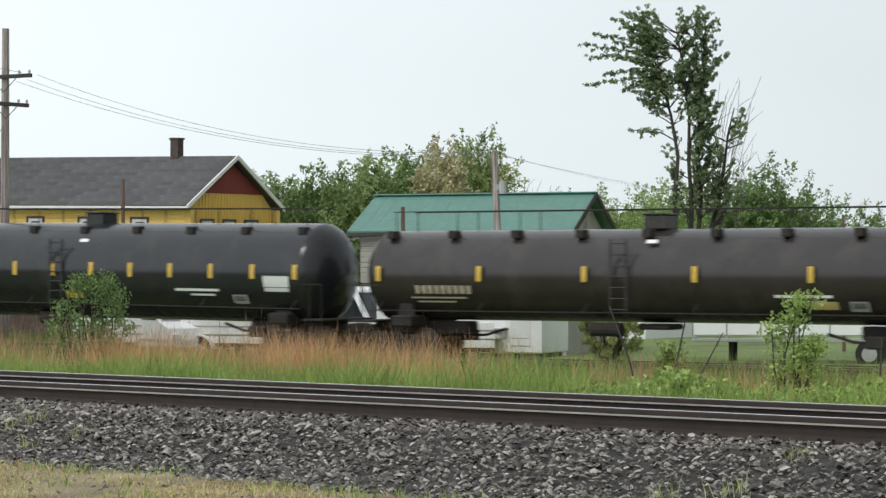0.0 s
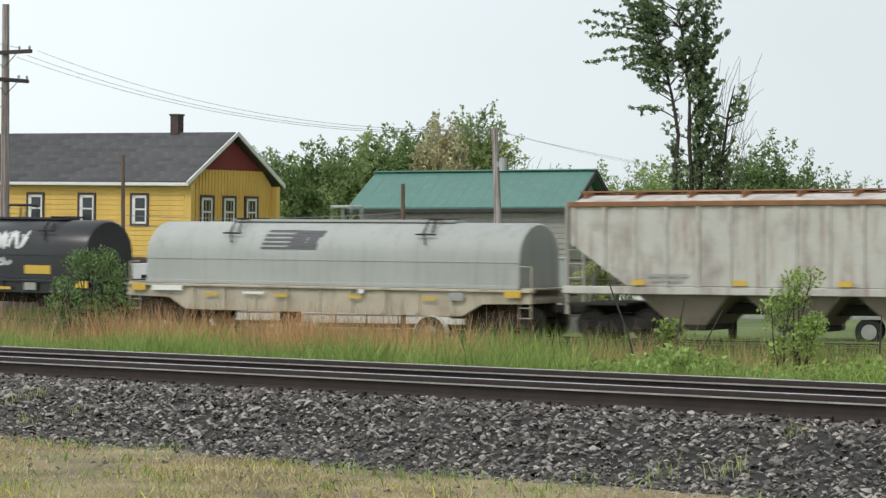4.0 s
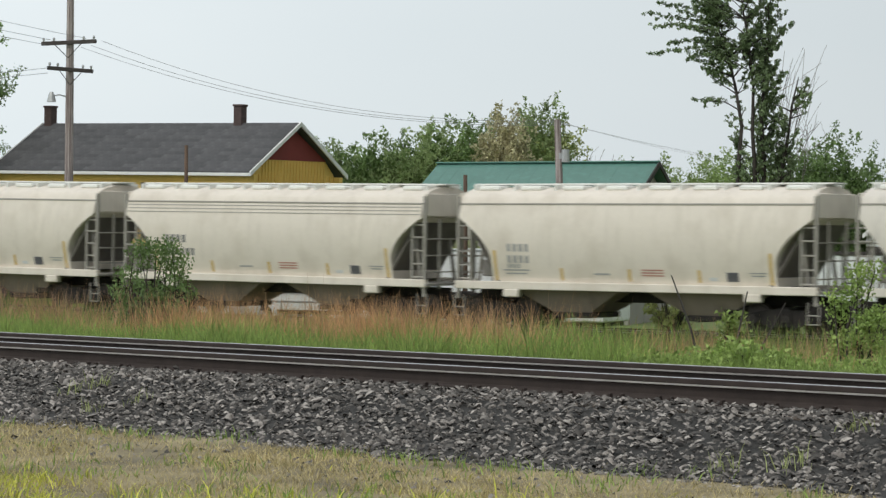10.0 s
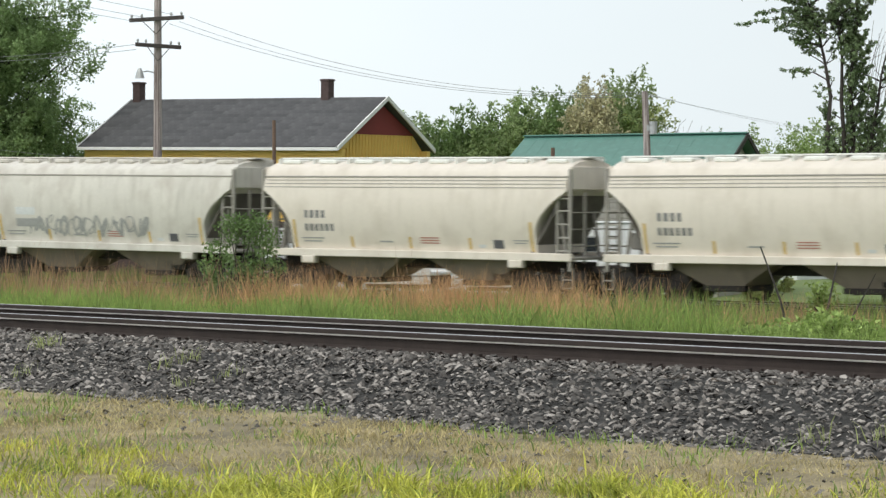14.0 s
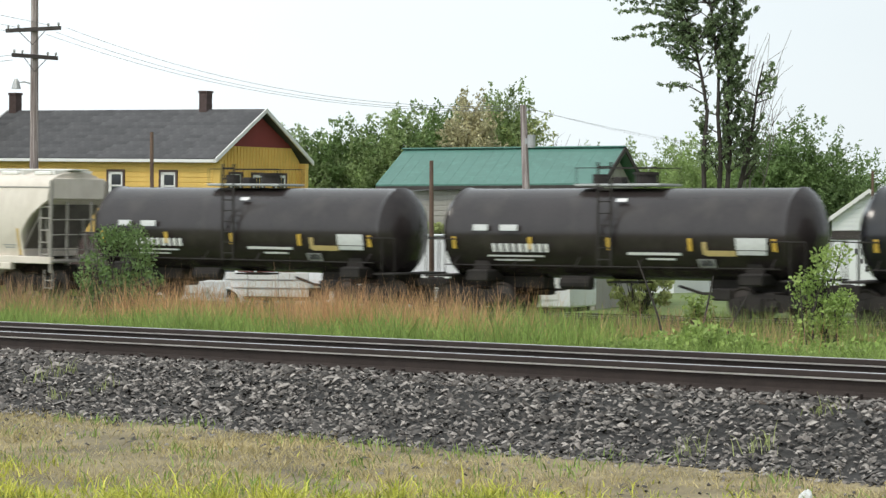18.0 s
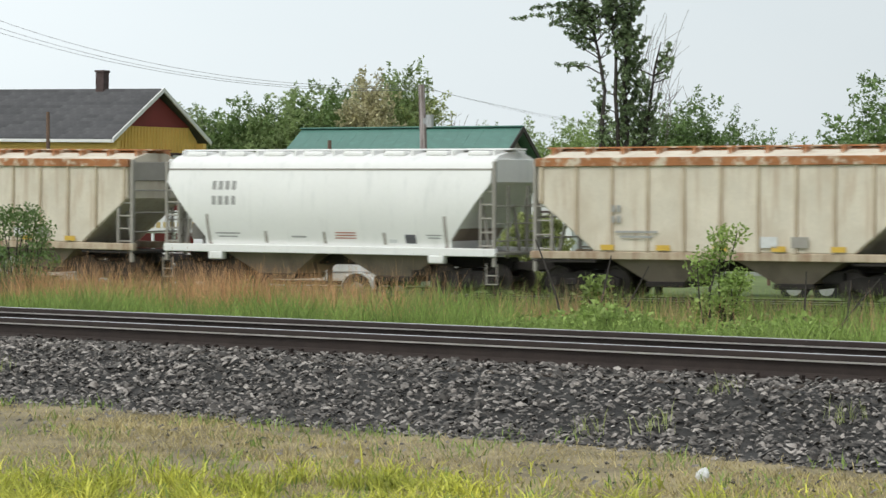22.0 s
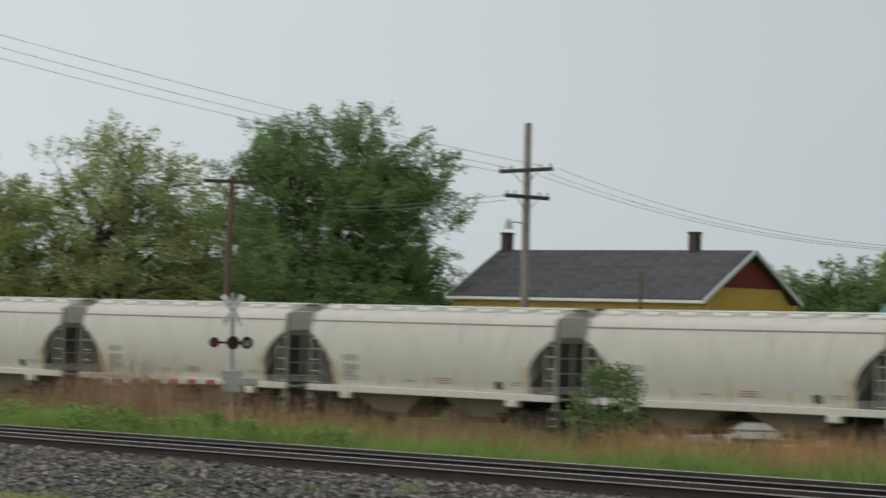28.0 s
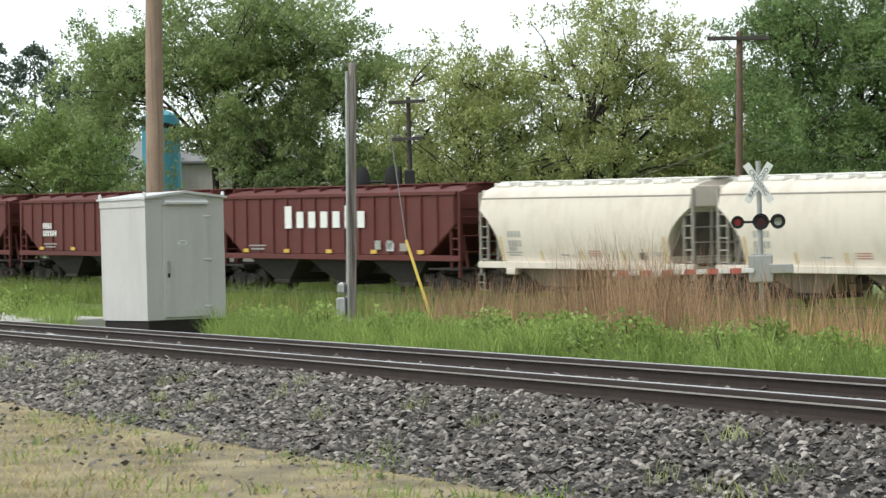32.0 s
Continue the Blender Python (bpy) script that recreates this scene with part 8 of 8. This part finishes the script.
def build_trees():
    def ell(dx, dz, rx, rz, ry=None, dy=0.0):
        return (dx, dy, dz, rx, ry or rx, rz)
    g = -1.9
    # the big trees beyond the crossing
    def tall(*lobes, k=1.0):
        return [(a * k, b * k, c * 1.08 * k, d * 1.04 * k, e * k, f * 1.07 * k) for a, b, c, d, e, f in lobes]
    c = spot(-13.95, 122, g)
    tree("maple_tree", c, 14, tall(ell(0, 9.6, 5.6, 5.4), ell(-3.5, 10.6, 3.5, 3.5), ell(3.4, 8.8, 2.9, 4.0), ell(0, 5.4, 5.8, 3.2), ell(-0.6, 11.6, 4.2, 2.9), ell(3.0, 10.6, 3.0, 2.8), k=0.955), L_DARK, "large round dark green maple tree", 0.34, 0.25, 1900, 40, 0.16, 0.58, 26, shell=0.5, sprays=260, spread=0.75)
    c = spot(-19.2, 128, g)
    tree("spring_tree", c, 14, [ell(0.4, 11.6, 3.6, 4.2), ell(-2.4, 10.0, 2.8, 3.8), ell(3.2, 10.6, 2.4, 3.6), ell(0.4, 7.4, 5.4, 2.8)], L_OLIVE, "olive-green tree in young thin leaf", 0.24, 0.2, 880, 24, 0.165, 0.55, 26, trunks=3, shell=0.45, sprays=190, spread=0.65)
    c = spot(-21.9, 127, g)
    tree("spring_tree", c, 13, [ell(0, 10.9, 2.9, 2.7), ell(-2.3, 8.6, 2.0, 2.8), ell(2.0, 8.4, 2.4, 3.2)], L_OLIVE, "slender olive-green tree in young leaf", 0.17, 0.25, 520, 25, 0.165, 0.55, 18, shell=0.45, sprays=90, spread=0.6)
    c = spot(-17.0, 131, g)
    tree("spring_tree", c, 11, [ell(0, 9.6, 2.6, 3.2), ell(-1.6, 7.4, 2.4, 2.6), ell(1.6, 7.0, 2.6, 2.8)], L_OLIVE, "thin olive-green tree leaning on the maple", 0.15, 0.25, 480, 25, 0.165, 0.55, 14, shell=0.4, sprays=80, spread=0.6)
    c = spot(-26.5, 133, g)
    tree("ash_tree", c, 15, [ell(-3.4, 13.0, 3.8, 3.4), ell(2.0, 13.1, 3.8, 3.3), ell(4.9, 11.2, 2.9, 3.4), ell(-6.2, 11.6, 2.7, 3.1), ell(0.8, 9.6, 3.6, 3.0), ell(3.2, 7.6, 4.0, 2.2)], L_ASH, "broad mid-green tree with visible branches", 0.28, 0.2, 1750, 36, 0.17, 0.58, 30, trunks=3, shell=0.5, sprays=220, spread=0.8)
    c = spot(-30.4, 150, g)
    tree("spring_tree", c, 9, tall(ell(0, 8.4, 3.4, 3.6), ell(-3.6, 7.4, 3.0, 3.2), ell(2.6, 6.9, 2.6, 3.2), k=1.02), L_LIGHT, "low light green tree in front of the spruces", 0.15, 0.25, 620, 26, 0.18, 0.6, 16, shell=0.4, sprays=90, spread=0.7)
    for az, d, top, w in ((-30.85, 175, 4.35, 4.2), (-31.9, 178, 4.6, 4.2), (-30.2, 176, 3.7, 3.4), (-29.4, 177, 3.55, 1.9), (-33.2, 180, 4.3, 3.8)):
        spruce(spot(az, d, g), rise(d, top) - g, w)
    for az, d, h, w, leaf in ((-29.9, 150, 9.6, 4.6, L_OLIVE), (-32.4, 156, 10.0, 4.6, L_OLIVE), (-24.2, 134, 9.8, 3.2, L_ASH), (-20.8, 133, 9.4, 3.6, L_OLIVE), (-17.4, 134, 9.6, 3.4, L_OLIVE), (-15.8, 132, 8.6, 3.4, L_ASH),
                              (-11.6, 140, 6.4, 3.2, L_DARK), (-13.4, 134, 8.2, 3.6, L_ASH), (-34.5, 174, 10.4, 4.8, L_OLIVE), (-10.2, 190, 7.2, 4.4, L_ASH), (-22.6, 136, 10.0, 3.4, L_OLIVE), (-28.5, 140, 8.2, 1.9, L_ASH), (-19.2, 138, 9.0, 3.6, L_ASH),
                              (-36.5, 187, 10.6, 5.0, L_ASH), (-23.4, 140, 11.5, 2.6, L_OLIVE), (-14.6, 140, 8.8, 3.0, L_DARK), (-18.4, 142, 9.4, 4.0, L_ASH), (-16.6, 142, 9.4, 4.0, L_ASH), (-21.6, 142, 9.6, 4.0, L_ASH),
                              (-16.2, 136, 9.2, 3.0, L_OLIVE), (-23.0, 138, 8.8, 2.6, L_OLIVE), (-20.2, 137, 9.4, 3.0, L_OLIVE), (-17.9, 137, 9.2, 3.0, L_LIGHT), (-15.2, 137, 8.8, 3.0, L_LIGHT), (-12.6, 138, 7.6, 3.0, L_DARK)):
        tree("low_tree", spot(az, d, g), h, [ell(0, h * 0.58, w, h * 0.42), ell(w * 0.5, h * 0.36, w * 0.8, h * 0.36), ell(-w * 0.5, h * 0.34, w * 0.8, h * 0.34)], leaf, "low leafy tree filling the yard's edge", 0.13, 0.2, 270, 30, 0.25, 0.7, 6, fine=1.3, group="low trees", shell=0.3)
    # the wood between the houses
    for az, d, top, w, leaf in ((-4.1, 150, 2.15, 2.6, L_ASH), (-3.3, 152, 2.0, 3.2, L_MID), (-2.4, 152, 2.35, 3.4, L_MID), (-1.6, 150, 2.58, 3.4, L_ASH), (-0.7, 150, 2.78, 3.4, L_MID), (0.75, 150, 3.05, 1.9, L_ASH), (0.0, 146, 2.95, 1.6, L_PALE), (1.1, 150, 2.4, 2.2, L_OLIVE), (-0.9, 160, 2.45, 3.4, L_MID), (-2.9, 160, 1.9, 3.2, L_DARK), (0.3, 158, 2.4, 3.0, L_OLIVE)):
        h = rise(d, top) - g
        tree("wood_tree", spot(az, d, g), h, [ell(0, h * 0.62, w, h * 0.38), ell(-w * 0.6, h * 0.45, w * 0.8, h * 0.35), ell(w * 0.6, h * 0.4, w * 0.8, h * 0.35)], leaf, "leafy tree in the wood behind the houses", 0.2, 0.3, 820, 30, 0.23, 0.54, 5, fine=1.25, shell=0.3, group="wood behind the houses")
    bare_tree("bare_tree", spot(1.75, 158, g), rise(158, 2.0) - g, 1.4, "thin pale tree not yet in leaf", 30, 0.1)
    for az, d, top, w, leaf in ((3.0, 160, 1.7, 3.6, L_LIGHT), (4.2, 158, 1.8, 4.0, L_LIGHT), (5.4, 150, 1.9, 3.6, L_LIGHT), (6.6, 140, 2.1, 2.6, L_MID), (7.2, 140, 2.4, 2.2, L_MID), (7.9, 142, 1.9, 2.6, L_MID), (4.8, 165, 1.8, 3.4, L_LIGHT), (8.6, 150, 1.45, 3.0, L_DARK), (2.2, 150, 1.2, 3.0, L_MID),
                                (10.0, 150, 1.35, 2.8, L_MID), (11.8, 95, 3.05, 2.5, L_MID), (12.9, 96, 3.3, 3.0, L_MID), (11.0, 160, 1.5, 3.5, L_MID)):
        h = rise(d, top) - g
        tree("field_tree", spot(az, d, g), h, [ell(0, h * 0.62, w, h * 0.38), ell(-w * 0.5, h * 0.42, w * 0.85, h * 0.35), ell(w * 0.6, h * 0.4, w * 0.8, h * 0.34)], leaf, "leafy green tree at the edge of the field", 0.2, 0.3, 520, 31, 0.2, 0.5, 5, fine=1.25, shell=0.25, group="trees at the field's edge")
    # the tall wind-bent tree
    d = 104.0
    wind_bent_tree(spot(5.5, d, g), d, g)
    bare_tree("bare_tree", spot(6.15, d + 2, g), rise(d, 4.45) - g, 1.6, "grey bare sapling with fine upright twigs", 20, 0.04, lean=0.75, twig=0.013)
    # saplings in the weeds
    for az, d, h, w, leaf in ((-7.9, 42, 2.1, 1.4, L_MID), (7.9, 33, 1.9, 0.75, G_BUSH), (5.1, 34, 1.15, 0.55, G_DEEP), (6.2, 26, 0.5, 0.9, G_BUSH), (6.9, 25.5, 0.45, 1.0, G_BUSH), (9.1, 26, 0.5, 1.0, G_BUSH), (8.2, 26, 0.5, 0.9, G_BUSH), (0.2, 40, 0.8, 0.5, G_BUSH), (-2.7, 41, 0.8, 0.5, G_BUSH),
                              (-20.5, 52, 0.9, 1.2, G_DEEP), (-18.0, 50, 0.9, 1.1, G_DEEP), (-23.0, 55, 0.9, 1.4, G_BUSH), (-30.2, 62, 1.0, 1.2, G_BUSH), (-32.2, 66, 1.0, 2.0, G_BUSH), (-15.0, 46, 0.8, 1.2, G_DEEP), (-33.5, 66, 0.9, 2.2, G_BUSH)):
        c = spot(az, d)
        c.z = float(ground_z(c.x, c.y)) - 0.03
        bush("leafy_sapling" if h > 1.5 else "weed_clump", c, h, w, leaf, "bright green leafy sapling standing in the weeds" if h > 1.5 else "low bright green leafy weed clump", (78 if d > 40 else 46) if h > 1.5 else 30, 62 if h > 1.5 else 30, 0.05 if h > 1.5 else 0.05)


def build_yard_shrub():
    for az, d, h, w in ((3.75, 82, 2.9, 2.7), (-0.9, 92, 3.2, 1.6)):
        c = spot(az, d)
        c.z = float(ground_z(c.x, c.y)) - 0.03
        bush("yard_shrub", c, h, w, L_OLIVE, "yellow-green leafy shrub growing in the yard", 130, 60, 0.10)


def build_weed_clumps():
    for az0, az1, out0, out1, h0, h1, n in ((3.5, 13, 0.0, 4.0, 0.32, 0.62, 60), (-25.5, -14, 0.3, 6.5, 0.45, 0.85, 66), (-33.5, -29.3, 1.5, 9.0, 0.5, 1.05, 26)):
        for k in range(n):
            az = rng.uniform(az0, az1)
            d = 19.4 / math.cos(radians(NEAR_TURN - az)) + rng.uniform(out0, out1)
            c = spot(az, d)
            c.z = float(ground_z(c.x, c.y)) - 0.03
            bush("weed_clump", c, rng.uniform(h0, h1), rng.uniform(0.7, 1.9), (G_BUSH, G_DEEP, G_GREEN, G_BUSH)[k % 4], "low broad-leaved green weed clump behind the rails", 30, 32, 0.048)


def build_sticks():
    for az, d, h, lean in ((4.6, 33, 1.7, -0.5), (5.0, 33, 1.5, 0.25), (9.7, 34, 1.4, 0.05), (9.9, 33.5, 1.3, 0.9), (5.3, 35, 1.4, 0.6), (10.6, 34, 1.3, 0.1)):
        c = spot(az, d)
        c.z = float(ground_z(c.x, c.y)) - 0.05
        s = Shape().tube([(0, 0, 0), (lean * 0.5, 0, h * 0.6), (lean, 0, h)], [0.017, 0.015, 0.008], 6)
        solo("dead_stalk", s, DARKWOOD, "dark dead stalk leaning in the weeds", "stalk", "dead stalks", at=Matrix.Translation(c))
    c = NP * 12.25 + NE * -8.7
    rk = Shape()
    n = 9
    rk.rings([[(math.cos(q) * r * (1 + 0.3 * math.sin(3 * q)), math.sin(q) * r * (1 + 0.25 * math.cos(2 * q + 9 * z)), z + 0.012 * math.sin(2 * q)) for q in [2 * math.pi * k / n for k in range(n)]] for r, z in ((0.02, -0.02), (0.038, 0.012), (0.034, 0.034), (0.012, 0.05))])
    solo("pale_stone", rk, SIGNWHITE, "pale rounded stone lying in the grass", "stone", at=Matrix.Translation((c.x, c.y, 0.02)))


build_ground()
build_train()
build_house()
build_green_building()
build_garage()
site_trailer()
moving_trailer()
flat_trailer(-8.27, 92, 27, -1.80, 8.6, (5.4,), "low white flat trailer with ribbed sides and one axle")
white_van(-7.55, 93, 58, "white panel van parked beside the yellow house")
white_van(-3.95, 91, 32, "white panel van parked by the office trailer")
flat_trailer(-3.1, 87, 27, -1.86, 7.2, (4.9,), "long low white flat trailer with ribbed sides")
roadside_sign()
white_shed()
build_poles()
build_crossing_signal()
build_shed()
build_crossing_pad()
build_block_signal()
build_distance()
build_trees()
build_yard_shrub()
build_weed_clumps()
build_sticks()
build_grass()
build_track("near_track", NP, NE, NEAR_DIST, RAIL_TOP, -420, 160, -72, -4, "main line track with dark rusty rails and polished heads")
build_track("far_track", FP, FE, FAR_DIST, far_z, -900, 900, -95, -8, "second track that the train runs on", 0.6)
build_ballast()


def motions():
    for car, s in TRAIN:
        rows = []
        for t in range(33):
            q = s + TRAIN_SPEED * t
            c = FP * FAR_DIST + FE * q
            fall = math.degrees(math.atan(float(far_z(q - 3.0) - far_z(q + 3.0)) / 6.0))
            rows.append((t, pose(c.x, c.y, float(far_z(q)), 0, fall, -FAR_TURN)))
        walk(car, rows)


motions()
